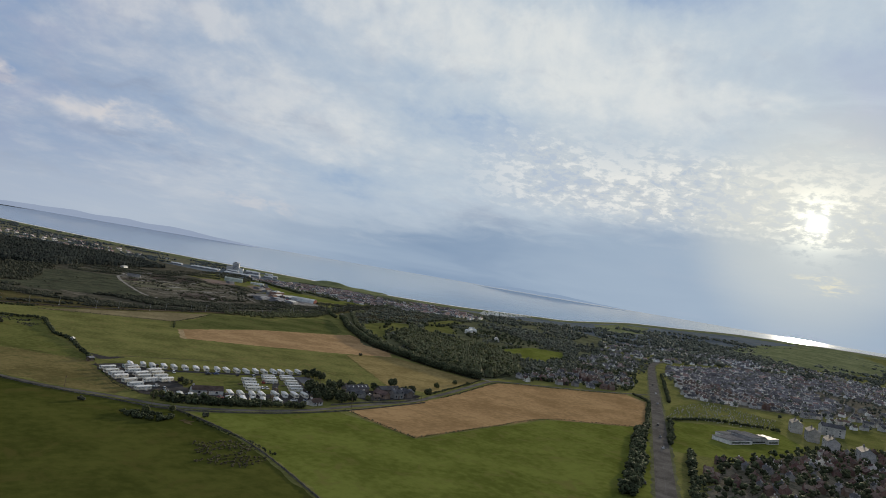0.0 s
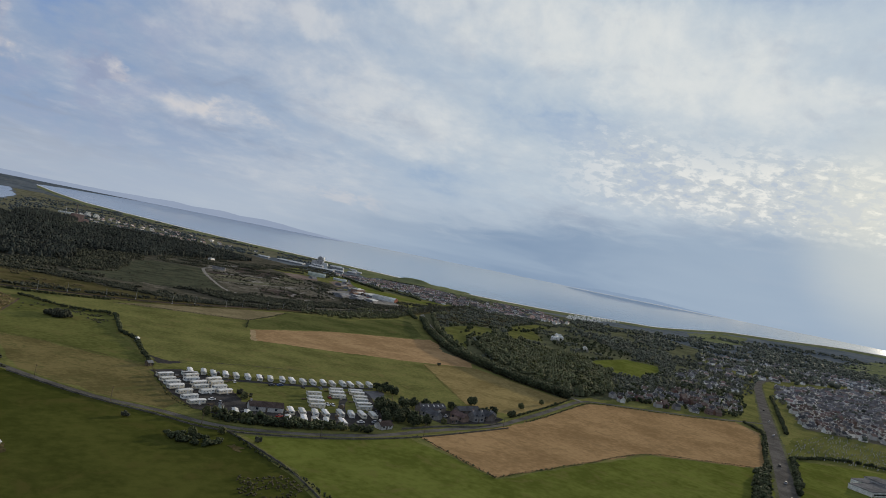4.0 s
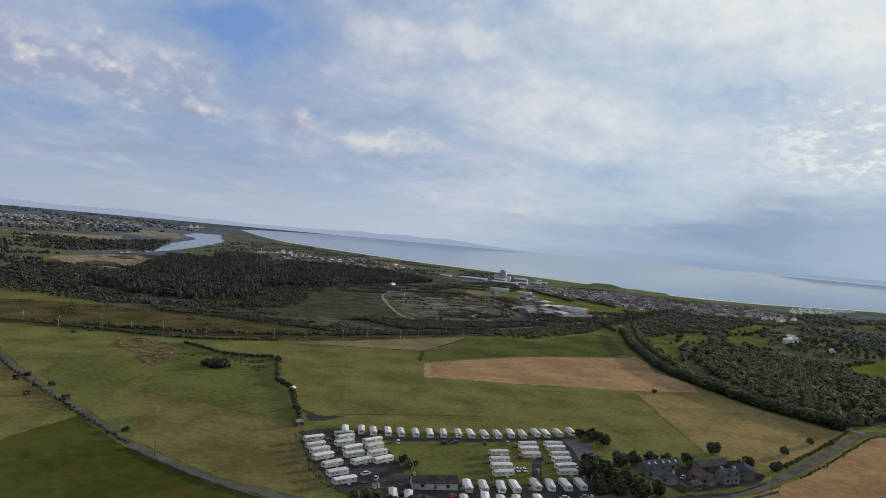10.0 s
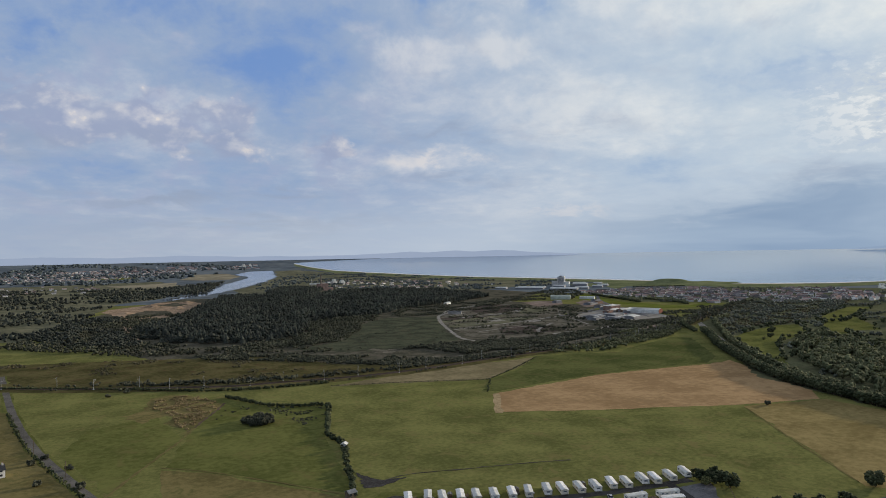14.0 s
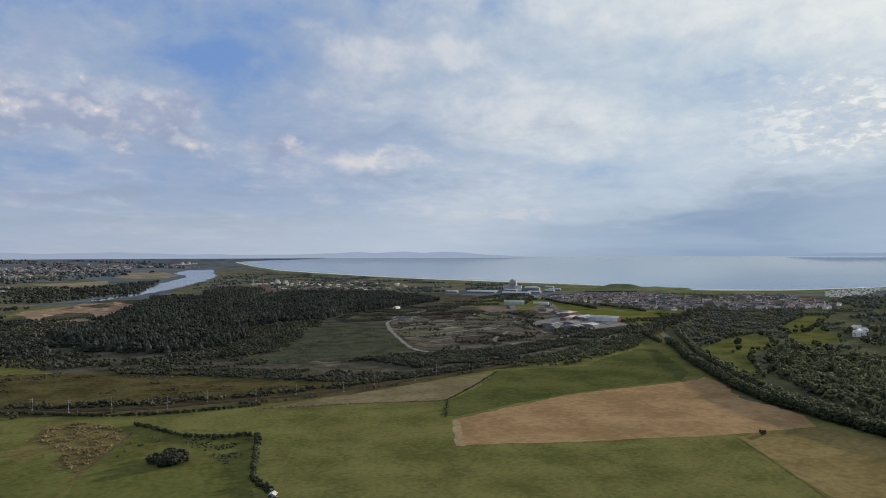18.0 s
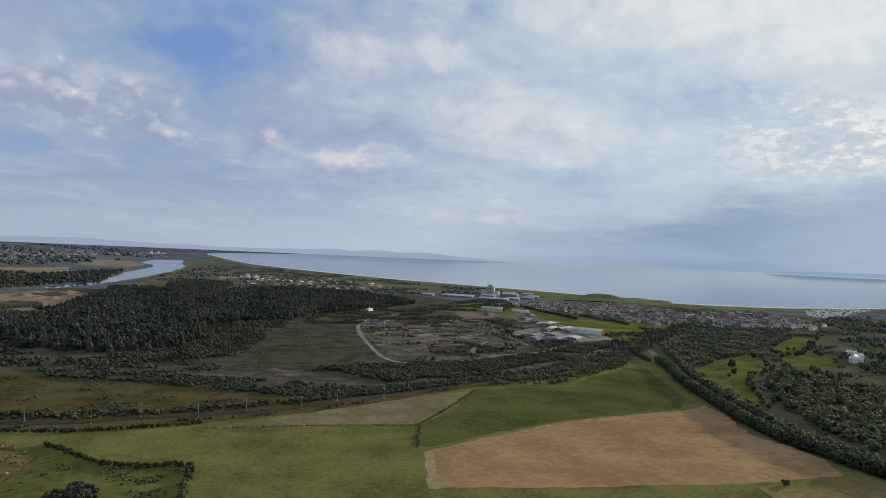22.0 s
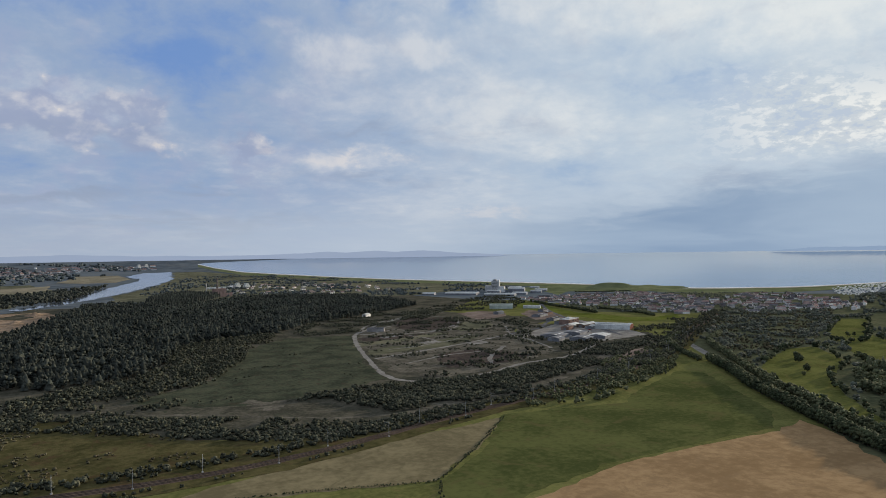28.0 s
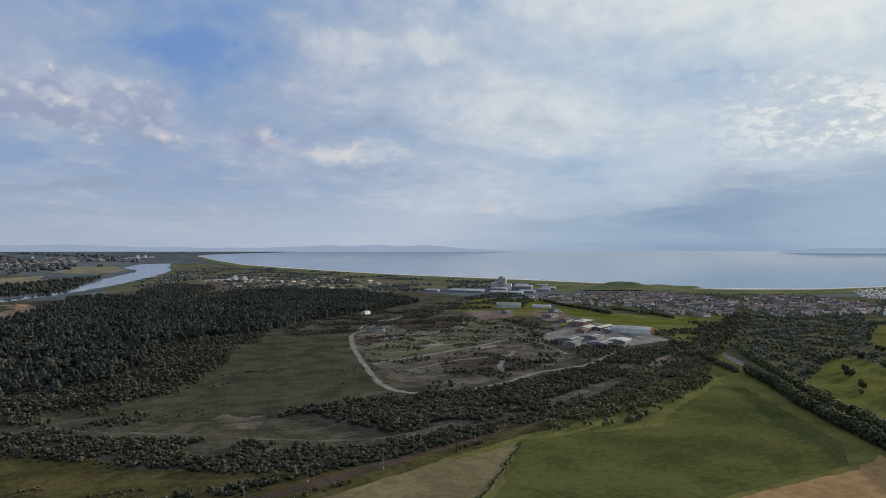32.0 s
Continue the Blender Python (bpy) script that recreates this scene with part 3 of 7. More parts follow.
ICO = np.array([(math.cos(k * 2 * math.pi / 5) * 0.894, math.sin(k * 2 * math.pi / 5) * 0.894, 0.447) for k in range(5)]
               + [(math.cos((k + 0.5) * 2 * math.pi / 5) * 0.894, math.sin((k + 0.5) * 2 * math.pi / 5) * 0.894, -0.447) for k in range(5)] + [(0, 0, 1), (0, 0, -1)])
ICO_F = np.array([(k, (k + 1) % 5, 10) for k in range(5)] + [((k + 1) % 5, k, 5 + k) for k in range(5)]
                 + [(5 + k, 5 + (k + 1) % 5, (k + 1) % 5) for k in range(5)] + [(5 + (k + 1) % 5, 5 + k, 11) for k in range(5)])


OCT = np.array([(1, 0, 0), (0, 1, 0), (-1, 0, 0), (0, -1, 0), (0, 0, 1), (0, 0, -1)], float) * 1.12
OCT_F = np.array([(0, 1, 4), (1, 2, 4), (2, 3, 4), (3, 0, 4), (1, 0, 5), (2, 1, 5), (3, 2, 5), (0, 3, 5)])


def clumps(centres, radii, rng, rough=0.40, flat=0.85, fine=True):
    """Leaf clumps: small uneven solids, one for each centre, turned at random."""
    n = len(centres)
    solid, faces = (ICO, ICO_F) if fine else (OCT, OCT_F)
    k = len(solid)
    j = 1 + rng.uniform(-rough, rough, (n, k, 1))
    v = solid[None] * j * np.asarray(radii).reshape(n, 1, 1) * np.array([1, 1, flat])
    a, b = rng.uniform(0, 6.28, (2, n, 1))
    x, y, z = v[..., 0], v[..., 1], v[..., 2]
    x, y = x * np.cos(a) - y * np.sin(a), x * np.sin(a) + y * np.cos(a)
    b = b * 0.15
    x, z = x * np.cos(b) - z * np.sin(b), x * np.sin(b) + z * np.cos(b)
    v = centres[:, None] + np.stack([x, y, z], -1)
    f = faces[None] + k * np.arange(n)[:, None, None]
    return v.reshape(-1, 3), f.reshape(-1, 3)


def crowns(places, heights, widths, rng, count=12, base=0.25, size=0.34):
    """Clump centres and radii for broadleaved trees at places (x, y)."""
    n = len(places)
    u = rng.normal(size=(n, count, 3))
    u /= np.linalg.norm(u, axis=2, keepdims=True)
    r = rng.uniform(0.45, 1.0, (n, count, 1)) ** 0.6
    mid = heights * (1 + base) / 2
    c = u * r
    c[..., :2] *= (widths / 2 * 0.8)[:, None, None]
    c[..., 2] = c[..., 2] * (heights * (1 - base) / 2 * 0.8)[:, None] + mid[:, None]
    c[..., 0] += places[:, 0, None]
    c[..., 1] += places[:, 1, None]
    c[..., 2] += far_rise(places[:, 0], places[:, 1])[:, None]
    rad = widths[:, None] * rng.uniform(size * 0.55, size, (n, count))
    return c.reshape(-1, 3), rad.ravel()


def stems(places, heights, rng, thick=0.03):
    """Tapered four-sided trunks."""
    n = len(places)
    sq = np.array([(1, 1), (-1, 1), (-1, -1), (1, -1)], float)
    r = heights * thick
    v = np.zeros((n, 8, 3))
    v[:, :4, :2] = places[:, None] + sq * r[:, None, None]
    v[:, 4:, :2] = places[:, None] + sq * r[:, None, None] * 0.4
    v[:, 4:, 2] = heights[:, None] * 0.6
    v[..., 2] += far_rise(places[:, 0], places[:, 1])[:, None] - 0.05
    f = np.array([(0, 1, 5), (0, 5, 4), (1, 2, 6), (1, 6, 5), (2, 3, 7), (2, 7, 6), (3, 0, 4), (3, 4, 7)])
    return v.reshape(-1, 3), (f[None] + 8 * np.arange(n)[:, None, None]).reshape(-1, 3)


def spires(places, heights, widths, rng, tiers=5, sides=7):
    """Conifers: ragged tiers of drooping branches."""
    n = len(places)
    ang = np.arange(sides) * 2 * math.pi / sides
    V, F, k = [], [], 0
    for t in range(tiers):
        low, high = 0.12 + 0.72 * t / tiers, min(1.0, 0.12 + 0.72 * t / tiers + 0.34)
        r = widths / 2 * (1 - 0.80 * t / tiers)
        v = np.zeros((n, sides + 1, 3))
        jit = rng.uniform(0.6, 1.25, (n, sides))
        spin = rng.uniform(0, 6.28, (n, 1))
        v[:, :sides, 0] = np.cos(ang + spin) * r[:, None] * jit
        v[:, :sides, 1] = np.sin(ang + spin) * r[:, None] * jit
        v[:, :sides, 2] = heights[:, None] * (low + rng.uniform(-0.04, 0.04, (n, sides)))
        v[:, sides, 2] = heights * high
        v[..., :2] += places[:, None] + rng.normal(0, 0.12, (n, 1, 2))
        v[..., 2] += far_rise(places[:, 0], places[:, 1])[:, None]
        f = np.array([(s, (s + 1) % sides, sides) for s in range(sides)])
        V.append(v.reshape(-1, 3))
        F.append((f[None] + (sides + 1) * np.arange(n)[:, None, None]).reshape(-1, 3) + k)
        k += n * (sides + 1)
    return np.concatenate(V), np.concatenate(F)


def merged(*sets):
    """Joins (verts, faces) sets; also gives the slot of each face."""
    v, f, s, k = [], [], [], 0
    for slot, (a, b) in enumerate(sets):
        v.append(a)
        f.append(b + k)
        s.append(np.full(len(b), slot))
        k += len(a)
    return np.concatenate(v), np.concatenate(f), np.concatenate(s)


LAID = [0]


def layer(pts, lift):
    """Height of the next sheet of ground, each a little above the one before; thin near the middle of the plain."""
    LAID[0] += 1
    near = max(math.hypot(x, y + 150) for x, y in pts) < 2150
    return (lift + 0.0035 * LAID[0]) * (0.25 if near else 1.0)


def patch(name, pts, lift, mate, label, category="field", ragged=0.8, step=7.0, parent=None):
    """A sheet of ground with a slightly uneven edge, lying on the ground."""
    rng = np.random.default_rng(len(pts) * 97 + int(abs(pts[0][0])))
    p = np.array(pts, float)
    lift = layer(pts, lift)
    ring = []
    for k in range(len(p)):
        a, b = p[k], p[(k + 1) % len(p)]
        n = max(1, int(np.linalg.norm(b - a) / step))
        for i in range(n):
            ring.append(a + (b - a) * i / n + (rng.normal(0, ragged, 2) if i else 0))
    flat = [Vector((x, y, 0)) for x, y in ring]
    tris = []
    for a, b, c in tessellate_polygon([flat]):
        up = (flat[b] - flat[a]).cross(flat[c] - flat[a]).z
        if abs(up) > 1e-4:
            tris.append((a, b, c) if up > 0 else (a, c, b))
    v = np.array([(x, y, gz(x, y) + lift) for x, y in ring])
    me = mesh_of(name, v, np.array(tris), mate)
    return tagged(new(name, me), label, category, "", "structure")


def strip(name, pts, width, lift, mate, label, category="road", step=6.0, wobble=0.0, kind="structure"):
    """A road or track along a smooth line."""
    rng = np.random.default_rng(int(abs(pts[0][0] * 13 + pts[0][1])) + 5)
    c = along(pts, step)
    lift = layer(pts, lift)
    t = np.gradient(c, axis=0)
    t /= np.linalg.norm(t, axis=1, keepdims=True)
    n = np.stack([-t[:, 1], t[:, 0]], 1)
    w = width / 2 + (rng.normal(0, wobble, (len(c), 2)) if wobble else np.zeros((len(c), 2)))
    left, right = c + n * w[:, :1], c - n * w[:, 1:]
    v = np.zeros((2 * len(c), 3))
    v[0::2, :2], v[1::2, :2] = right, left
    v[:, 2] = far_rise(v[:, 0], v[:, 1]) + lift
    k = np.arange(len(c) - 1) * 2
    f = np.stack([k, k + 2, k + 3, k + 1], 1)
    return tagged(new(name, mesh_of(name, v, f, mate)), label, category, "", kind)

# ---- the land and the sea ----
def build_ground():
    radii = np.concatenate([[0.5], np.arange(60, 2200, 120), np.arange(2200, 4500, 100), [4500]])
    n = 144
    ang = np.arange(n) * 2 * math.pi / n
    v = np.stack([np.outer(radii, np.sin(ang)), np.outer(radii, np.cos(ang)) - 150, np.zeros((len(radii), n))], -1).reshape(-1, 3)
    v[:, 2] = far_rise(v[:, 0], v[:, 1])
    f = [(i * n + k, i * n + (k + 1) % n, (i + 1) * n + (k + 1) % n, (i + 1) * n + k) for i in range(len(radii) - 1) for k in range(n)]
    f = np.array(f)[:, ::1].copy()
    # the outer rings take the haze-tinted far_land colour
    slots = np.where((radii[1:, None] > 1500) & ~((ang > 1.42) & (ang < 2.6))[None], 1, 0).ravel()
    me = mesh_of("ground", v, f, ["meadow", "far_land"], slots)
    return tagged(new("ground", me), "wide grassy coastal plain of fields and far farmland", "ground", "", "structure")


build_ground()

# the shore, seen from the middle of the plain: azimuth in degrees and distance
SHORE = [(9.0, 4480), (9.05, 4067), (10.26, 3737), (12.3, 3391), (15.3, 3160), (19.7, 2866), (24.1, 2628), (31.3, 2376), (36.6, 2219), (41, 2090), (44.5, 1965),
         (47.7, 1925), (53.2, 1991), (56.5, 2120), (59.8, 2319), (63.2, 2480), (65.5, 2900), (67.9, 3357), (71.7, 3617), (75.7, 4000), (84, 4250), (104, 4440)]
S_AZ, S_R = np.array(SHORE).T


def shore_sheet(name, inner, outer, rings, lift, mate, label, category):
    az = np.concatenate([np.linspace(9.05, 15, 60), np.linspace(15.2, 104, 300)])
    rng = np.random.default_rng(3)
    rc = np.interp(az, S_AZ, S_R)
    rc = np.convolve(np.pad(rc, 3, mode="edge"), np.ones(7) / 7, "valid") + rng.normal(0, 1.5, len(az))
    a, b = rc + inner, np.minimum(rc + outer, np.interp(az, [9.05, 9.6, 11, 14, 18, 22], [4070, 4130, 4200, 4290, 4420, 4500]))
    t = np.linspace(0, 1, rings)[:, None]
    r = a + (b - a) * t**1.3
    v = np.stack([r * np.sin(np.radians(az)), r * np.cos(np.radians(az)) - 150, 0 * r], -1).reshape(-1, 3)
    v[:, 2] = far_rise(v[:, 0], v[:, 1]) + lift
    n = len(az)
    k = (np.arange(rings - 1)[:, None] * n + np.arange(n - 1)).ravel()
    f = np.stack([k, k + n, k + n + 1, k + 1], 1)
    return tagged(new(name, mesh_of(name, v, f, mate)), label, category, "", "structure")


shore_sheet("sea", 0, 9000, 40, 0.5, "sea_water", "calm pale grey-blue sea of a wide bay", "sea")
shore_sheet("beach", -34, 6, 2, 0.62, "beach", "narrow pale sandy beach along the bay", "beach")
shore_sheet("surf", -3, 20, 2, 0.70, "surf_foam", "thin white line of surf along the beach", "surf")
shore_sheet("dune_grass", -210, -34, 3, 0.35, "shore_grass", "strip of dune grass behind the beach", "dunes")

# the lagoon behind the forest
patch("lagoon", [(435, 3310), (312, 3295), (223, 3075), (258, 2850), (216, 2640), (104, 2290), (18, 1815), (-52, 1580), (-90, 1490), (-68, 1453), (-29, 1550), (27, 1660), (105, 1880), (197, 2180), (261, 2390), (369, 2780)],
      0.7, "still_water", "pale still water of a river mouth", "lagoon", 4.0, 40.0)


def build_hills():
    """Far ranges along the rim."""
    profile = [(-60, 24), (-40, 30), (-25, 26), (-12, 30), (-9.6, 34), (-5, 26), (0, 30), (5, 22), (9, 20), (11, 18), (14, 20), (17, 24), (19, 34), (20.5, 27), (23, 36), (24.5, 28), (26.5, 34), (28, 28), (30, 16), (33, 6), (36, -8)]
    az, h = np.array(profile).T
    a = np.linspace(-60, 36, 300)
    rng = np.random.default_rng(8)
    top = np.interp(a, az, h) + np.convolve(rng.normal(0, 3.0, 306), np.ones(7) / 7, "valid")
    rows = []
    for r, lift in ((4380, -4.0), (4430, None), (4490, -4.0)):
        x, y = r * np.sin(np.radians(a)), r * np.cos(np.radians(a)) - 150
        base = far_rise(x, y)
        rows.append(np.stack([x, y, base + (top * 1.15 if lift is None else lift)], 1))
    v = np.concatenate(rows)
    n = len(a)
    k = (np.arange(2)[:, None] * n + np.arange(n - 1)).ravel()
    f = np.stack([k, k + 1, k + n + 1, k + n], 1)
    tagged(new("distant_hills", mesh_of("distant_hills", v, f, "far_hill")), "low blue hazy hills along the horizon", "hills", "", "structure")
    a = np.linspace(53.5, 67, 80)
    t = np.interp(a, [53.5, 54.5, 57, 59, 61, 64, 67], [0, 10, 22, 20, 23, 10, 0]) + rng.normal(0, 0.8, 80)
    rows = [np.stack([4440 * np.sin(np.radians(a)), 4440 * np.cos(np.radians(a)) - 150, 83 + z], 1) for z in (0 * a, t)]
    v, n = np.concatenate(rows), len(a)
    k = np.arange(n - 1)
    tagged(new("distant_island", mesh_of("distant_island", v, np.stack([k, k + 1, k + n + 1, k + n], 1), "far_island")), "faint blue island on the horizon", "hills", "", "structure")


build_hills()


def build_headland():
    gx, gy = np.meshgrid(np.linspace(1010, 1500, 50), np.linspace(1080, 1560, 50))
    x, y = gx.ravel(), gy.ravel()
    q = ((x - 1262) / 46) ** 2 + ((y - 1310) / 52) ** 2
    z = 9 * np.exp(-(q**2)) + 6 * np.exp(-(((x - 1300) / 120) ** 2 + ((y - 1290) / 100) ** 2)) + 4 * np.exp(-(((x - 1160) / 120) ** 2 + ((y - 1380) / 90) ** 2))
    z = z - 0.6 + 0.5 * np.sin(x / 13) * np.sin(y / 17)
    n = 50
    k = (np.arange(n - 1)[:, None] * n + np.arange(n - 1)).ravel()
    me = mesh_of("headland", np.stack([x, y, z], 1), np.stack([k, k + 1, k + n + 1, k + n], 1), "shore_grass", smooth=True)
    tagged(new("headland", me), "low grassy mound on the shore", "headland", "", "structure")


build_headland()

# ---- fields ----
patch("near_field", [(-260, -120), (-110, 55), (-86, -12), (-62, -52), (-36, -78), (-22, -96), (-18, -120), (-20, -165), (-34, -235), (-60, -330), (-330, -330)], 0.05, "meadow_dark", "dark green pasture beside the lane")
patch("south_field", [(-16, -108), (28, -118), (74, -121), (80, -180), (235, -169), (326, -211), (300, -232), (140, -302), (30, -350), (-50, -330), (-30, -235), (-14, -165)], 0.05, "pasture_bright", "green pasture between lane and main road")
patch("stubble_field", [(82, -119), (80, -178), (235, -166), (324, -208), (471, -143), (490, -112), (430, -92), (384, -73), (352, -58), (330, -54), (296, -64), (235, -86), (190, -101), (140, -112)], 0.09, "stubble", "ochre cut stubble field beside the lane")
patch("stubble_field", [(124, 174), (102, 124), (168, 100), (248, 74), (305, 64), (334, 99), (374, 208), (343, 199), (290, 202), (228, 201), (132, 177)], 0.09, "stubble_pink", "pinkish cut stubble field along the tree belt")
patch("hay_field", [(246, 70), (308, 61), (309, 20), (311, -34), (322, -42), (296, -53), (235, -74), (200, -84), (178, -58)], 0.09, "hay", "pale mown hay field")
patch("straw_rows", [(125, 175), (101, 124), (105, 122), (129, 174)], 0.11, "straw_pale", "pale rows of straw at the end of the stubble")
patch("hay_strip", [(28, 254), (60, 248), (145, 225), (192, 262), (234, 304), (170, 294), (112, 281), (60, 268)], 0.09, "hay_grey", "pale mown strip beside the railway")
patch("brown_pasture", [(-88, 92), (-70, 80), (-18, 20), (-24, -52), (-38, -66), (-62, -40), (-88, 4)], 0.09, "pasture_brown", "brownish grazed pasture beside the lane")
patch("bright_pasture", [(-108, 66), (-78, 145), (-92, 210), (-128, 190), (-136, 140)], 0.09, "pasture", "bright green pasture beside the lane")
STRAW = [(-95, 272), (-80, 275), (-64, 259), (-50, 231), (-66, 185), (-75, 163), (-83, 180), (-86, 209), (-99, 193), (-111, 220), (-98, 233)]
patch("straw_patch", STRAW, 0.12, "pasture_brown", "rough brownish grass with dry straw tussocks", ragged=1.6, step=4.0)
strip("field_ditch", [(-49, 232), (-55, 212), (-64, 188), (-74, 160)], 1.6, 0.13, "ballast", "dark brown ditch beside rough grass", "ditch", 3.0, 0.3)
patch("hedged_pasture", [(-47, 244), (-20, 202), (11, 188), (-6, 118), (-14, 24), (-70, 82), (-86, 96), (-76, 145), (-52, 228)], 0.07, "pasture", "green pasture inside hedges")
patch("corner_field", [(-260, 110), (-176, 90), (-118, 60), (-150, 160), (-180, 262), (-260, 340)], 0.08, "pasture_brown", "rough pasture across the lane")
patch("rough_grassland", [(-300, 520), (-200, 372), (-60, 296), (0, 289), (60, 285), (110, 294), (150, 306), (100, 330), (64, 350), (6, 436), (-100, 470)], 0.07, "rough_grass", "rough olive-brown grass beside the railway")
patch("scrub_ground", [(-100, 470), (6, 436), (64, 346), (130, 312), (250, 340), (330, 352), (450, 396), (560, 470), (620, 560), (520, 610), (480, 660), (640, 760), (560, 960), (760, 1180), (700, 1500),
      (300, 1400), (-60, 1500), (-190, 1100), (-220, 800), (-160, 620)], 0.04, "heath", "dark scrubby ground with heather and bushes", "scrub", 2.0)
patch("marsh", [(163, 676), (229, 758), (312, 745), (264, 600), (243, 545), (228, 455), (187, 440), (139, 424), (108, 420), (57, 444), (40, 470), (106, 525), (129, 606)], 0.08, "marsh", "dark green boggy flat", "marsh", 2.0)
patch("wasteland", [(322, 755), (390, 806), (500, 900), (566, 780), (480, 640), (430, 500), (330, 448), (262, 436), (244, 470), (262, 560)], 0.08, "waste", "rough open ground of a cleared works", "wasteland", 2.0)
patch("heather_patch", [(413, 852), (481, 906), (520, 850), (487, 790), (470, 768), (418, 738), (383, 748), (396, 800)], 0.10, "heather", "brown heather patch on cleared ground", "heather", 2.5)
patch("heather_patch", [(317, 539), (364, 560), (391, 530), (392, 489), (341, 469), (290, 472)], 0.10, "heather", "brown heather patch on cleared ground", "heather", 2.5)
patch("heather_patch", [(300, 700), (340, 720), (400, 690), (380, 668), (310, 660)], 0.10, "heather", "brown heather patch on cleared ground", "heather", 2.5)
patch("grass_strip", [(264, 576), (310, 586), (356, 588), (428, 642), (421, 668), (374, 640), (301, 622), (276, 610)], 0.10, "links_grass", "pale grass strip across the cleared works", "field", 1.5)
patch("grass_strip", [(270, 640), (330, 652), (420, 690), (410, 704), (330, 676), (280, 664)], 0.10, "links_grass", "dry grass strip across the cleared works", "field", 1.5)
patch("grass_strip", [(440, 700), (500, 720), (540, 790), (500, 800), (450, 740)], 0.10, "links_grass", "grass below the works yard", "field", 1.5)
patch("bare_yard", [(535, 806), (561, 917), (613, 937), (640, 900), (599, 833)], 0.10, "bare_earth", "bare pinkish works yard", "yard", 1.5)
patch("bare_yard", [(318, 400), (325, 433), (357, 430), (350, 402)], 0.13, "bare_earth", "bare pinkish hardstanding", "yard", 1.5)
patch("bare_yard", [(450, 560), (480, 640), (520, 690), (560, 720), (590, 700), (540, 640), (480, 540)], 0.09, "waste", "rough ground beside the workshops", "yard", 1.5)
patch("links", [(95, 1618), (300, 1450), (560, 1420), (720, 1400), (1000, 1530), (1160, 1640), (1000, 2150), (860, 2500), (700, 2900), (560, 3300), (440, 3300), (369, 2760), (261, 2370), (180, 2080), (105, 1860)], 0.05, "links_grass", "dry pale grass of the links behind the bay", "links", 6.0, 40.0)
patch("moor_fields", [(-700, 900), (-240, 700), (-180, 1400), (-90, 1560), (0, 2200), (-100, 2700), (-900, 2500), (-1100, 1500)], 0.05, "links_grass", "dull dry rough fields", "field", 6.0, 60.0)
patch("town_ground", [(742, 810), (860, 1060), (1047, 1190), (1166, 1140), (1240, 1060), (1400, 900), (1212, 634), (1091, 567), (930, 600), (859, 691)], 0.06, "parkland", "gardens and streets between far houses", "ground", 3.0, 20.0)
patch("town_ground", [(590, -140), (790, -48), (980, 40), (1400, 60), (1900, -80), (1410, -240), (980, -300), (700, -236), (640, -190)], 0.06, "waste", "gardens and streets between houses", "ground", 3.0, 20.0)
patch("town_ground", [(150, -312), (279, -286), (437, -312), (560, -345), (480, -440), (330, -420), (190, -380)], 0.06, "waste", "gardens and streets between houses", "ground", 2.0)
strip("cemetery_path", [(420, -196), (500, -205), (590, -190)], 2.4, 0.12, "gravel", "pale cemetery path", "path")
strip("cemetery_path", [(505, -165), (515, -205), (510, -252)], 2.4, 0.12, "gravel", "pale cemetery path", "path")
strip("street", [(262, -385), (300, -345), (345, -325), (400, -345), (440, -390)], 5.0, 0.13, "asphalt_worn", "grey residential street")
patch("street", [(205, -372), (240, -330), (300, -318), (302, -313), (236, -324), (199, -368)], 0.10, "asphalt_worn", "grey residential street", "road", 0.3)
patch("parkland", [(332, 140), (430, 262), (545, 425), (620, 505), (790, 625), (950, 704), (1110, 640), (1290, 745), (1390, 880), (1500, 780), (1700, 720), (1500, 430), (1150, 260), (1000, 90), (720, -10), (560, -20), (430, -44), (316, -36), (318, 40)], 0.04, "parkland", "dark rough grass of a parkland", "parkland", 2.0)
patch("gravel_pad", [(114, 438), (138, 420), (126, 398), (108, 410)], 0.12, "waste", "bare grey gravel patch", "ground", 3.0, 4.0)


patch("yard", [(470, 620), (520, 530), (600, 545), (640, 640), (650, 760), (590, 700)], 0.10, "gravel", "pale grey yard of an industrial estate", "yard")
patch("playing_field", [(794, 1088), (797, 1026), (757, 920), (722, 806), (736, 771), (735, 711), (768, 690), (829, 705), (782, 658), (716, 652), (680, 668), (676, 706), (684, 766), (692, 839), (708, 957)], 0.09, "pasture_bright", "narrow green playing field behind the estate", "field")
patch("north_pasture", [(238, 310), (293, 299), (325, 294), (345, 312), (440, 356), (452, 340), (380, 230), (345, 204), (290, 206), (228, 205), (130, 181), (124, 190), (146, 222), (192, 258)], 0.06, "north_grass", "green pasture above the stubble")
M_SOUTH = [(556, 82), (566, 128), (650, 160), (765, 188), (800, 150), (700, 86), (577, 54)]
M_EAST = [(736, 399), (803, 407), (750, 350), (690, 290), (650, 300), (608, 262), (577, 208), (560, 222), (612, 300), (650, 335)]
M_NORTH = [(718, 393), (775, 436), (948, 522), (967, 498), (867, 440), (743, 377)]
M_BELT = [(488, 319), (538, 346), (624, 385), (660, 378), (630, 345), (589, 306), (517, 276), (460, 232), (438, 209), (397, 167), (412, 207), (443, 254)]
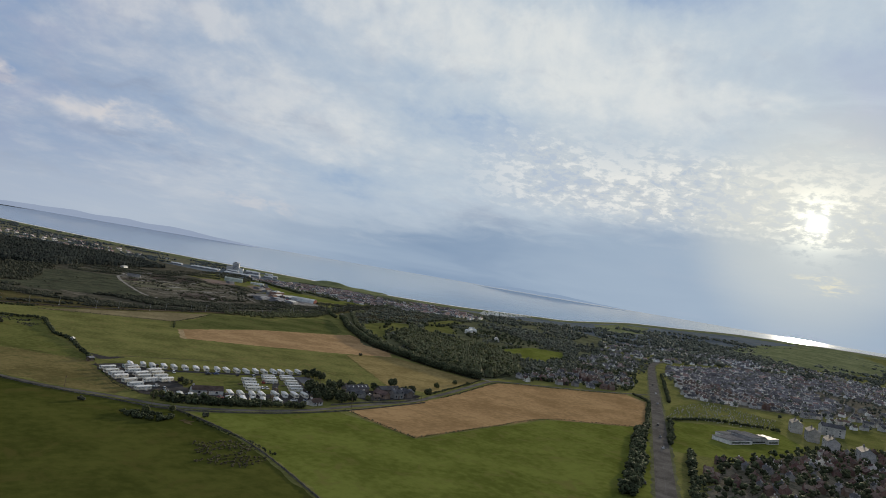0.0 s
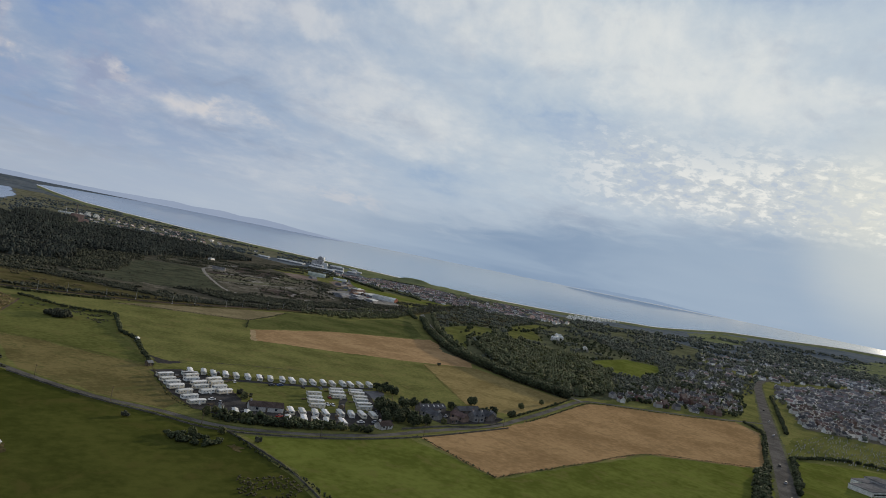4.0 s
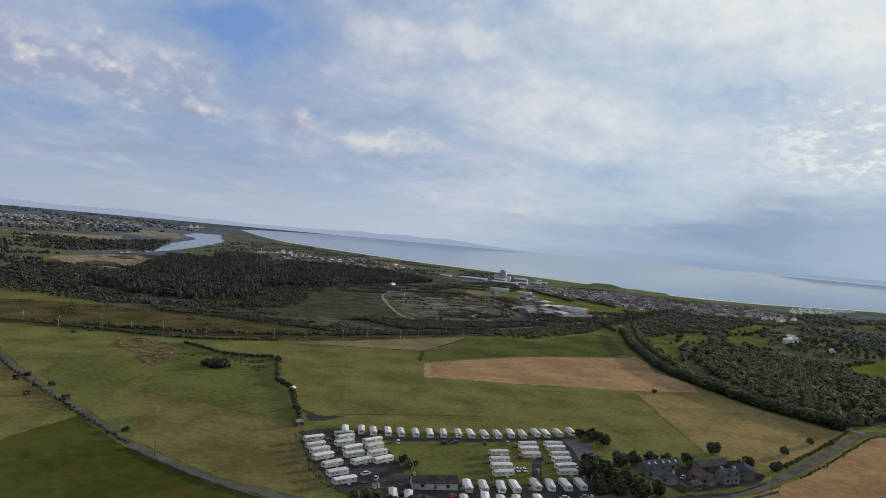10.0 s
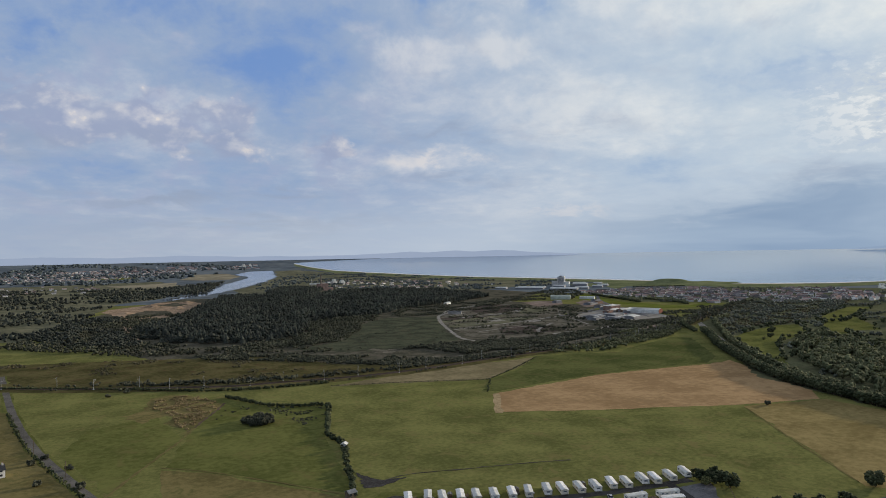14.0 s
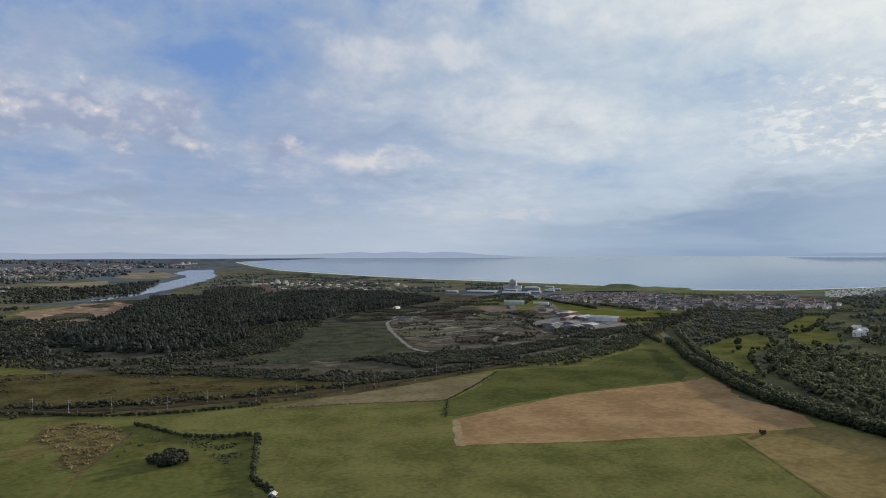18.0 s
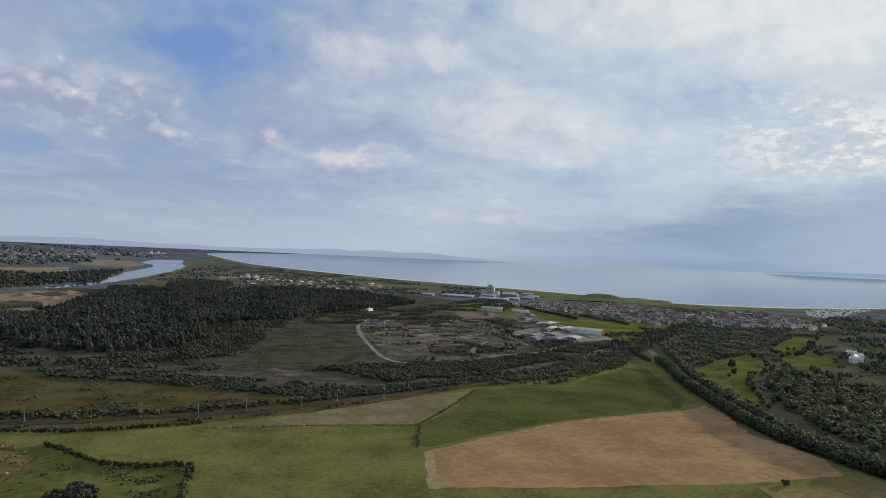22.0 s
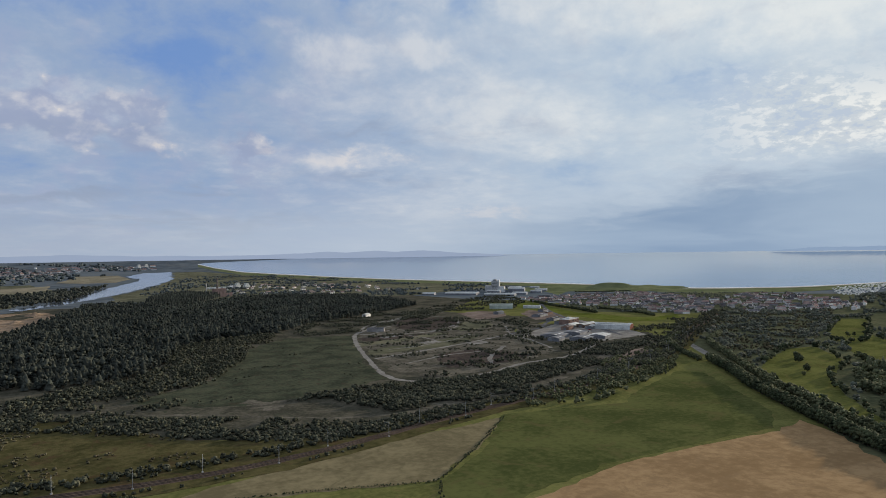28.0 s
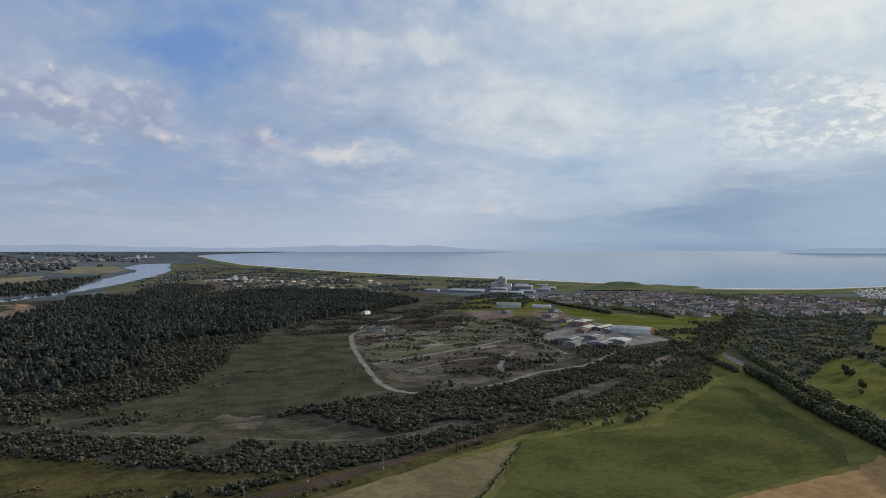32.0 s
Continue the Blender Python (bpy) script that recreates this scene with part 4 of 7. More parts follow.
for ring, mate, label in ((M_SOUTH, "pasture_bright", "bright green meadow among trees"), (M_EAST, "pasture", "green meadow below a white mansion"), (M_NORTH, "pasture", "narrow green meadow among trees"), (M_BELT, "pasture", "rough green clearing beside the tree belt")):
    patch("park_meadow", ring, 0.09, mate, label)
patch("shore_meadow", [(980, 1180), (1050, 1330), (1180, 1440), (1350, 1440), (1390, 1240), (1470, 1110), (1640, 1010), (1530, 940), (1380, 1020), (1240, 1180), (1090, 1280)], 0.08, "shore_grass", "green links behind the shore")
patch("coast_field", [(1950, 140), (2667, -60), (3500, 0), (4150, 300), (4100, 470), (3300, 540), (2500, 420)], 0.5, "shore_grass", "pale green coastal fields", "field", 4.0, 60.0)
patch("coast_field", [(1889, 643), (2319, 898), (2835, 1023), (2979, 946), (2374, 701)], 0.5, "shore_grass", "pale green coastal fields", "field", 4.0, 60.0)
patch("school_field", [(262, -254), (385, -196), (500, -262), (440, -300), (330, -300), (285, -284)], 0.08, "pasture_bright", "mown green school field")
patch("cemetery", [(402, -190), (502, -160), (606, -160), (590, -245), (499, -262)], 0.09, "pasture", "grass cemetery beside the main road", "cemetery")
patch("town_green", [(640, -252), (556, -300), (523, -346), (640, -330), (783, -276)], 0.09, "pasture", "green beside flats", "green")
patch("far_field", [(-300, 2440), (-172, 2482), (-40, 2591), (-39, 2357), (-79, 2200), (-200, 2260)], 0.4, "far_crop", "pale far field", "field", 4.0, 60.0)
patch("far_field", [(-27, 2778), (47, 3168), (201, 3181), (232, 2900), (169, 2700), (64, 2690)], 0.4, "far_crop", "pale far field", "field", 4.0, 60.0)
patch("far_field", [(-500, 1900), (-340, 1960), (-320, 1800), (-480, 1760)], 0.4, "far_crop", "pale far field", "field", 4.0, 60.0)
patch("far_field", [(-420, 3000), (-200, 3120), (-190, 2960), (-380, 2860)], 0.4, "pasture", "green far field", "field", 4.0, 60.0)
patch("far_field", [(-700, 1300), (-420, 1400), (-430, 1250), (-640, 1180)], 0.4, "pasture", "green far field", "field", 4.0, 60.0)
patch("quarry", [(-195, 1160), (-186, 1225), (-139, 1285), (-95, 1400), (-30, 1395), (0, 1300), (-36, 1080), (-75, 1000), (-112, 930), (-145, 940), (-150, 1010)], 0.25, "sand", "orange sand workings at the forest edge", "quarry", 3.0, 20.0)
patch("bare_moor", [(-325, 1146), (-286, 1292), (-254, 1107), (-270, 946)], 0.2, "heather", "pinkish rough moor", "moor", 4.0, 20.0)
patch("far_field", [(-267, 921), (-227, 1051), (-201, 844), (-225, 795)], 0.2, "parkland", "green rough field", "field", 4.0, 20.0)
patch("quarry_pit", [(-150, 1040), (-120, 1150), (-80, 1140), (-70, 1060), (-110, 1000)], 0.26, "heath", "dark overgrown pit in the sand workings", "quarry", 4.0, 12.0)
patch("quarry_pit", [(-110, 1290), (-60, 1380), (-30, 1320), (-60, 1240)], 0.26, "heath", "dark overgrown pit in the sand workings", "quarry", 4.0, 12.0)
patch("quarry_pit", [(-60, 900), (-50, 980), (-84, 960), (-100, 890)], 0.26, "gravel", "pale grey spoil in the sand workings", "quarry", 4.0, 12.0)
patch("sand_track_ground", [(-146, 862), (-134, 862), (-108, 600), (-116, 600)], 0.15, "sand", "sandy track from the workings", "track")

# ---- roads, tracks and the railway ----
LANE = [(-215, 430), (-178, 265), (-150, 162), (-114, 62), (-91, 0), (-65, -45), (-40, -71), (-26, -90), (-6, -102), (26, -111), (60, -114), (98, -110), (135, -107), (165, -103), (190, -95), (235, -80), (296, -58), (330, -48), (352, -52), (384, -67), (430, -86), (490, -106), (552, -124)]
strip("lane_verge", LANE, 7.4, 0.11, "pasture", "grass verges of a country lane", "verge", wobble=0.5)
strip("lane", LANE, 4.4, 0.14, "asphalt", "narrow grey tarmac country lane", "road", wobble=0.12)
MAIN = [(60, -336), (143, -299), (250, -252), (391, -190), (600, -97), (800, -8), (990, 72), (1140, 110)]
strip("main_road_verge", MAIN, 15, 0.11, "parkland", "grass verges of a main road", "verge", wobble=0.6)
strip("main_road", MAIN, 11.0, 0.14, "asphalt", "wide grey tarmac main road", "road")
strip("centre_line", MAIN, 0.10, 0.16, "asphalt_worn", "worn white painted centre line", "road marking")
BELT_LANE = [(330, -47), (327, -20), (325, 22), (335, 84), (352, 140), (430, 262), (476, 322), (535, 408), (573, 458), (600, 490), (640, 515), (718, 548), (782, 614)]
strip("lane", BELT_LANE, 5.0, 0.13, "gravel", "pale lane beside the tree belt", "road", wobble=0.3)
strip("lane", [(516, 384), (546, 418), (574, 456), (600, 488), (640, 514)], 4.6, 0.15, "gravel", "pale bend of the lane beyond the tree belt", "road", wobble=0.3)
strip("field_ditch", [(-9, 30), (13, 37), (39, 33), (66, 29), (90, 24)], 0.9, 0.12, "heath", "narrow dark ditch across a pasture", "ditch", 3.0, 0.25)
patch("muddy_corner", [(-7, 50), (-8, 36), (-9, 28), (-2, 27), (12, 34), (2, 34), (-3, 40)], 0.12, "asphalt_dark", "dark trodden mud in a field corner", "mud", 0.6, 2.0)
strip("old_siding", [(120, 318), (150, 326), (186, 338), (217, 354), (251, 364), (299, 371), (350, 387), (406, 424), (470, 462)], 9.0, 0.13, "waste", "disused grey siding bed through the scrub", "track", wobble=1.6)
strip("gravel_track", [(334, 774), (360, 820), (398, 863), (484, 921), (516, 880)], 4.0, 0.14, "gravel", "pale gravel track over rough ground", "track", wobble=0.6)
strip("field_path", [(-110, 62), (-94, 104), (-78, 145), (-66, 188), (-52, 230)], 1.3, 0.13, "pasture_brown", "faint dry path across a pasture", "path", 4.0, 0.3)
patch("bare_patch", [(-120, -101), (-114, -102), (-111, -109), (-112, -117), (-117, -122), (-121, -116), (-119, -110)], 0.12, "trodden", "trodden ground round a field hut", "ground", 1.2, 2.0)
patch("bare_patch", [(-30, -120), (-26, -119), (-24, -125), (-27, -129), (-30, -126)], 0.12, "trodden", "bare trodden ground beside a copse", "ground", 0.8, 2.0)
strip("field_edge", [(244, 66), (212, 8), (180, -54)], 0.8, 0.13, "pasture_brown", "thin dry edge between two fields", "field edge", 4.0, 0.3)
strip("field_edge", [(-88, 96), (-70, 82), (-42, 52), (-16, 22)], 0.8, 0.13, "pasture_brown", "thin dry edge between two fields", "field edge", 4.0, 0.3)
patch("farm_yard", [(114, -76), (146, -72), (178, -74), (180, -92), (160, -101), (118, -99)], 0.13, "asphalt_dark", "grey farm yard", "yard", 0.5, 4.0)
LOOP = [(390, 806), (346, 780), (316, 745), (290, 680), (262, 590), (246, 530), (232, 470), (236, 440), (262, 424), (317, 438), (363, 458), (425, 470), (512, 529)]
strip("loop_track", LOOP, 5.0, 0.15, "gravel", "pale gravel track round a cleared works", "track", wobble=0.6)
for line in ([(316, 745), (408, 860), (483, 914), (560, 960)], [(320, 742), (361, 727), (399, 718), (478, 774)], [(260, 555), (326, 578), (399, 606), (470, 640)], [(335, 470), (360, 510), (410, 560)]):
    strip("gravel_track", line, 4.5, 0.14, "gravel", "pale gravel track over rough ground", "track", wobble=0.6)
strip("gravel_track", [(-32, 500), (2, 474), (29, 447), (45, 430), (82, 405), (104, 388), (144, 358), (180, 346), (206, 348), (262, 357), (310, 366), (409, 417), (500, 460)], 3.4, 0.14, "waste", "grey gravel track through scrub", "track", wobble=0.7)
for line, wide in (([(334, 741), (380, 765), (399, 717), (467, 750)], 3.5), ([(296, 604), (340, 612), (400, 640), (440, 676)], 2.6), ([(276, 516), (330, 538), (384, 540)], 2.4), ([(368, 630), (372, 664), (366, 700)], 2.4), ([(430, 715), (476, 770), (520, 846)], 3.0), ([(440, 520), (460, 580), (474, 640), (520, 720)], 3.0)):
    strip("gravel_track", line, wide, 0.15, "gravel", "pale gravel track over rough ground", "track", wobble=0.5)
strip("estate_road", [(575, 560), (606, 640), (656, 760), (716, 880), (780, 980), (850, 1090)], 6.0, 0.15, "asphalt_worn", "grey road through an industrial estate")
strip("estate_road", [(470, 640), (540, 672), (600, 730), (656, 760)], 5.0, 0.15, "asphalt_worn", "grey road through an industrial estate")
patch("bare_yard", [(600, 760), (640, 850), (690, 900), (700, 860), (650, 760)], 0.10, "bare_earth", "bare pinkish works yard", "yard", 1.5)
patch("bare_yard", [(440, 420), (470, 452), (520, 470), (500, 440), (460, 410)], 0.12, "bare_earth", "bare earth beside the siding", "yard", 1.5)
patch("bare_yard", [(345, 620), (372, 628), (368, 640), (344, 634)], 0.14, "gravel", "old concrete slab on cleared ground", "yard", 0.8, 4.0)
patch("bare_yard", [(388, 585), (414, 592), (410, 606), (386, 598)], 0.14, "gravel", "old concrete slab on cleared ground", "yard", 0.8, 4.0)
patch("bare_yard", [(330, 690), (362, 704), (358, 714), (328, 700)], 0.14, "gravel", "old concrete slab on cleared ground", "yard", 0.8, 4.0)
RAIL = [(-420, 520), (-200, 366), (-60, 298), (-6, 290), (60, 286), (110, 293), (150, 303), (187, 315), (247, 331), (310, 345), (400, 376), (540, 452), (700, 560), (900, 680)]
strip("railway_bank", RAIL, 30, 0.16, "rough_grass", "rough grass banks of a railway", "verge", wobble=1.0)
strip("railway_bed", RAIL, 7.5, 0.22, "ballast", "brown ballast bed of a railway", "railway", wobble=0.25)


def rails():
    c = along(RAIL, 6.0)
    t = np.gradient(c, axis=0)
    t /= np.linalg.norm(t, axis=1, keepdims=True)
    n = np.stack([-t[:, 1], t[:, 0]], 1)
    for off in (-2.45, -1.0, 1.0, 2.45):
        s = Soup()
        for a, b in zip((c + n * off)[:-1], (c + n * off)[1:]):
            k = len(s.v)
            d = np.array([-(b - a)[1], (b - a)[0]]) / np.linalg.norm(b - a) * 0.06
            s.v += [(*(a - d), 0.08), (*(b - d), 0.08), (*(b + d), 0.08), (*(a + d), 0.08), (*(a - d), 0.32), (*(b - d), 0.32), (*(b + d), 0.32), (*(a + d), 0.32)]
            s.f += [(k + 4, k + 5, k + 6, k + 7), (k, k + 1, k + 5, k + 4), (k + 2, k + 3, k + 7, k + 6)]
        tagged(new("rail", s.mesh("rail", "rail_steel")), "long steel rail on the ballast bed", "rail", "rails of the railway", "structure")


rails()

# ---- woods, scrub and hedges ----
def leafy(name, sets, mats, label, category, kind="stuff", group=""):
    v, f, s = merged(*sets)
    return tagged(new(name, mesh_of(name, v, f, mats, s, kind == "stuff")), label, category, group, kind)


def broadleaf_mass(name, places, tall, rng, mate, label, count=10, aspect=0.75, category="wood", kind="stuff", base=0.1, size=0.34, fine=False):
    h = tall * rng.uniform(*((0.6, 1.3) if name != "tree_belt" else (0.86, 1.12)), len(places))
    w = h * aspect * rng.uniform(0.8, 1.2, len(places))
    return leafy(name, [clumps(*crowns(places, h, w, rng, count, base, size), rng, 0.40 if kind else 0.55, fine=fine), stems(places, h, rng)], [mate, "bark"], label, category, kind)


FOREST = [(-125, 770), (-78, 600), (-10, 545), (30, 550), (62, 575), (85, 630), (112, 745), (165, 785), (229, 800), (301, 895), (500, 1040), (585, 1110), (604, 1260), (575, 1400), (520, 1480), (450, 1560), (350, 1530), (250, 1400), (205, 1370), (160, 1400), (100, 1500), (40, 1480), (12, 1320), (-10, 1209), (-30, 1113), (-40, 1040), (-70, 870)]
DARK_WOOD = [(145, 1475), (196, 1670), (273, 1798), (330, 1640), (257, 1480), (204, 1366), (158, 1396)]
EDGE_WOOD = [(-20, 505), (61, 490), (117, 537), (158, 628), (180, 723), (225, 770), (229, 798), (161, 782), (110, 742), (82, 610), (58, 566), (10, 540)]


def build_forest():
    rng = np.random.default_rng(11)
    p = scatter(FOREST, 7.4, rng, jitter=0.7, keep=0.96)
    tall = np.array([noise.noise(Vector((x / 60, y / 60, 3.1))) for x, y in p]) * 3.0 + 10.8
    split = rng.random(len(p)) < np.where(p[:, 1] < 1150, 0.5, 0.42)
    a, b = p[split], p[~split]
    ha, hb = tall[split] * rng.uniform(0.72, 1.22, len(a)), tall[~split] * rng.uniform(0.66, 1.1, len(b))
    leafy("forest_conifers", [spires(a, ha, ha * rng.uniform(0.58, 0.85, len(a)), rng, 6, 8), stems(a, ha, rng, 0.02)], ["conifer", "bark"], "dense dark conifer plantation", "forest")
    c, r = crowns(b, hb, hb * rng.uniform(0.6, 0.95, len(b)), rng, 16, 0.1, 0.24)
    leafy("forest_broadleaves", [clumps(c, r, rng, fine=False), stems(b, hb, rng)], ["conifer", "bark"], "dark rounded trees mixed into the plantation", "forest")
    d = scatter(DARK_WOOD, 8.0, rng)
    hd = rng.uniform(13, 17, len(d))
    leafy("dark_wood", [spires(d, hd, hd * rng.uniform(0.4, 0.55, len(d)), rng, 6, 8), stems(d, hd, rng, 0.02)], ["conifer", "bark"], "tall dark conifer wood behind the plantation", "forest")
    broadleaf_mass("forest_edge_trees", scatter(EDGE_WOOD, 5.0, rng, keep=0.92), 4.2, rng, "gorse", "rounded young trees along the forest edge", 14, 0.9, "trees", size=0.27)


build_forest()


def patchy(p, size, level, seed):
    """Keeps places where a slow noise is high, so that bushes stand in groups."""
    v = np.array([noise.noise(Vector((x / size, y / size, seed * 7.3))) for x, y in p])
    return p[v > level]


def build_scrub():
    rng = np.random.default_rng(12)
    dense = [(-60, 478), (6, 446), (45, 418), (85, 394), (150, 346), (210, 338), (262, 348), (320, 358), (420, 410), (560, 470), (560, 455), (470, 398), (390, 372), (300, 342), (240, 328), (180, 314), (140, 308), (100, 324), (60, 356), (10, 400), (-50, 440)]
    broadleaf_mass("scrub_bushes", patchy(scatter(dense, 3.0, rng, jitter=0.6), 26, -0.3, 1), 1.8, rng, "gorse", "dense gorse and willow bushes beside the railway", 6, 1.7, "bushes", size=0.34)
    band = [(138, 408), (150, 424), (190, 433), (230, 430), (300, 425), (420, 460), (520, 520), (560, 500), (430, 424), (320, 382), (262, 368), (206, 358), (150, 370)]
    broadleaf_mass("scrub_thicket", patchy(scatter(band, 3.6, rng, jitter=0.6), 30, -0.22, 2), 2.7, rng, "gorse", "rounded thicket of willow bushes", 10, 1.5, "bushes", size=0.27)
    corner = [(252, 322), (264, 316), (313, 306), (330, 312), (438, 364), (470, 390), (400, 374), (320, 350)]
    broadleaf_mass("scrub_thicket", patchy(scatter(corner, 4.2, rng), 12, -0.08, 17), 3.2, rng, "wood_leaves", "dark thicket between railway and pasture", 9, 1.0, "bushes")
    railside = [(321, 348), (378, 376), (430, 406), (484, 401), (560, 455), (610, 490), (560, 450), (470, 384), (438, 356), (352, 327)]
    broadleaf_mass("railside_trees", patchy(scatter(railside, 4.2, rng), 12, -0.06, 55), 3.4, rng, "wood_leaves", "dark trees beside the railway above a pasture", 16, 0.85, "trees", size=0.26)
    pad_trees = [(440, 452), (488, 448), (570, 490), (600, 500), (580, 470), (500, 405), (460, 396), (402, 402)]
    broadleaf_mass("railside_trees", patchy(scatter(pad_trees, 5.0, rng), 18, 0.02, 51), 3.4, rng, "wood_leaves", "dark trees and bushes beside bare ground", 14, 0.9, "trees", size=0.28)
    low_band = [(178, 393), (222, 405), (263, 399), (300, 408), (300, 366), (230, 346), (181, 354)]
    broadleaf_mass("scrub_thicket", patchy(scatter(low_band, 3.8, rng, jitter=0.6), 22, -0.25, 52), 2.8, rng, "gorse", "rounded willow bushes in a dense thicket", 12, 1.4, "bushes", size=0.26)
    far_rail = [(500, 420), (560, 452), (640, 500), (720, 552), (840, 620), (930, 690), (900, 720), (800, 640), (700, 590), (610, 520), (520, 460)]
    broadleaf_mass("railside_trees", scatter(far_rail, 6.0, rng, keep=0.8), 3.8, rng, "gorse", "dark trees hiding the railway", 12, 0.9, "trees", size=0.28)
    slope = [(620, 520), (700, 575), (790, 625), (760, 660), (690, 600), (640, 610), (600, 560)]
    broadleaf_mass("scrub_bushes", patchy(scatter(slope, 6.0, rng), 24, -0.05, 54), 3.2, rng, "gorse", "dark scrub below the playing field", 9, 1.1, "bushes", size=0.3)
    loop_in = [(252, 440), (262, 430), (320, 446), (400, 480), (430, 520), (360, 520), (290, 490)]
    broadleaf_mass("scrub_thicket", patchy(scatter(loop_in, 5.5, rng), 22, 0.08, 3), 2.6, rng, "gorse", "dark bushes inside the track loop", 8, 1.1, "bushes")
    waste = [(270, 600), (330, 740), (480, 880), (600, 780), (500, 640), (420, 500), (300, 470)]
    broadleaf_mass("scattered_bushes", patchy(scatter(waste, 6, rng), 26, 0.24, 4), 2.0, rng, "gorse", "scattered low bushes on rough ground", 5, 1.5, "bushes", size=0.42)
    wide = [(390, 815), (470, 920), (620, 1090), (760, 1210), (900, 1260), (800, 1060), (690, 940), (560, 960), (500, 890), (566, 780)]
    broadleaf_mass("scrub_bushes", patchy(scatter(wide, 7, rng), 36, 0.02, 5), 3.2, rng, "gorse", "dark scrub below the factory", 6, 1.2, "bushes")
    estate = [(440, 505), (480, 640), (560, 780), (600, 800), (570, 690), (474, 610), (520, 525), (620, 540), (690, 570), (620, 500), (560, 470), (470, 440), (420, 470)]
    broadleaf_mass("scrub_bushes", patchy(scatter(estate, 5.5, rng), 26, 0.0, 6), 2.8, rng, "gorse", "dark scrub round the industrial estate", 6, 1.2, "bushes")
    marsh = [(60, 445), (110, 525), (165, 676), (229, 750), (305, 730), (245, 545), (226, 458), (150, 428)]
    broadleaf_mass("marsh_tussocks", patchy(scatter(marsh, 6, rng), 24, 0.42, 7), 0.7, rng, "gorse", "low tussocks on the boggy flat", 4, 2.2, "tussocks", size=0.45)
    west = [(-260, 640), (-110, 490), (-30, 482), (40, 462), (110, 540), (60, 545), (-30, 512), (-130, 640), (-70, 860), (-30, 1050), (-190, 1000), (-230, 800)]
    broadleaf_mass("scrub_bushes", patchy(scatter(west, 5.5, rng), 30, -0.22, 8), 3.2, rng, "gorse", "mixed scrub below the forest", 6, 1.2, "bushes")
    rough = [(-280, 520), (-60, 320), (40, 318), (90, 312), (30, 400), (-90, 470)]
    broadleaf_mass("grass_tussocks", patchy(scatter(rough, 3.4, rng, jitter=0.7), 24, 0.2, 9), 0.6, rng, "autumn_scrub", "tussocks and low gorse in rough grass", 5, 3.4, "tussocks", size=0.32)
    heath = [(-40, 470), (6, 440), (60, 420), (110, 524), (165, 676), (228, 760), (320, 760), (400, 830), (480, 905), (600, 1000), (520, 1060), (300, 900), (230, 765), (172, 740), (100, 585), (40, 540), (-20, 520)]
    broadleaf_mass("young_scrub", patchy(scatter(heath, 4.2, rng, jitter=0.6), 24, 0.04, 15), 2.2, rng, "gorse", "young scrub at the foot of the forest", 5, 1.2, "bushes", size=0.42)
    works = [(400, 790), (500, 900), (570, 790), (480, 640), (430, 500), (330, 450), (262, 440), (250, 540), (300, 690)]
    broadleaf_mass("low_heather", patchy(scatter(works, 4.2, rng), 16, 0.22, 16), 0.8, rng, "gorse", "low heather and gorse on cleared ground", 4, 2.2, "tussocks", size=0.45)
    far = [(300, 1480), (420, 1300), (560, 1420), (700, 1400), (900, 1420), (1180, 1560), (1050, 2100), (900, 2500), (760, 2900), (560, 2900), (420, 2100)]
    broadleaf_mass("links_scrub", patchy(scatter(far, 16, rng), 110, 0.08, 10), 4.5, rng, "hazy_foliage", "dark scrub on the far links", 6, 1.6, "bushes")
    quarry_wood = [(-215, 880), (-140, 740), (-60, 600), (-110, 560), (-200, 640), (-260, 760), (-200, 1000), (-150, 980), (-150, 900)]
    broadleaf_mass("west_woods", patchy(scatter(quarry_wood, 6.0, rng), 40, -0.2, 53), 5.0, rng, "conifer", "dark wood below the sand workings", 8, 1.0, "wood", size=0.3)
    left = [(-700, 900), (-240, 700), (-200, 1000), (-180, 1400), (-60, 1560), (-90, 2150), (-700, 2300), (-1100, 1500)]
    broadleaf_mass("west_woods", patchy(scatter(left, 15, rng), 110, 0.0, 11), 6, rng, "conifer", "dark woods and scrub west of the workings", 6, 1.2, "wood")
    dark = [(-11, 2225), (124, 2435), (11, 1720), (-80, 1590), (-140, 1990)]
    broadleaf_mass("lagoon_wood", scatter(dark, 15, rng), 9, rng, "conifer", "dark wood beside the lagoon", 7, 1.0, "wood")
    spit = [(180, 2080), (420, 2900), (560, 2900), (420, 2150), (300, 1700), (170, 1680)]
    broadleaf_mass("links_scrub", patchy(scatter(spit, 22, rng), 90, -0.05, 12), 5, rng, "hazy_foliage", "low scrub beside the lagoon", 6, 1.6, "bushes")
    farw = patchy(scatter([(-1600, 2300), (-300, 2500), (300, 3350), (420, 3900), (-400, 4200), (-1700, 3700)], 42, rng), 260, 0.0, 13)
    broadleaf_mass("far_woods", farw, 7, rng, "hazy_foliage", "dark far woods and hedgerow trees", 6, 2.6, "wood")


build_scrub()
rng = np.random.default_rng(16)
broadleaf_mass("straw_tussocks", patchy(scatter([(-74, 270), (-62, 258), (-50, 231), (-66, 186), (-75, 165), (-80, 180), (-84, 214), (-94, 232), (-92, 262)], 1.6, rng, jitter=0.6), 8, -0.05, 40), 0.62, rng, "straw", "pale dry grass tussocks", 5, 2.2, "tussocks", size=0.36)
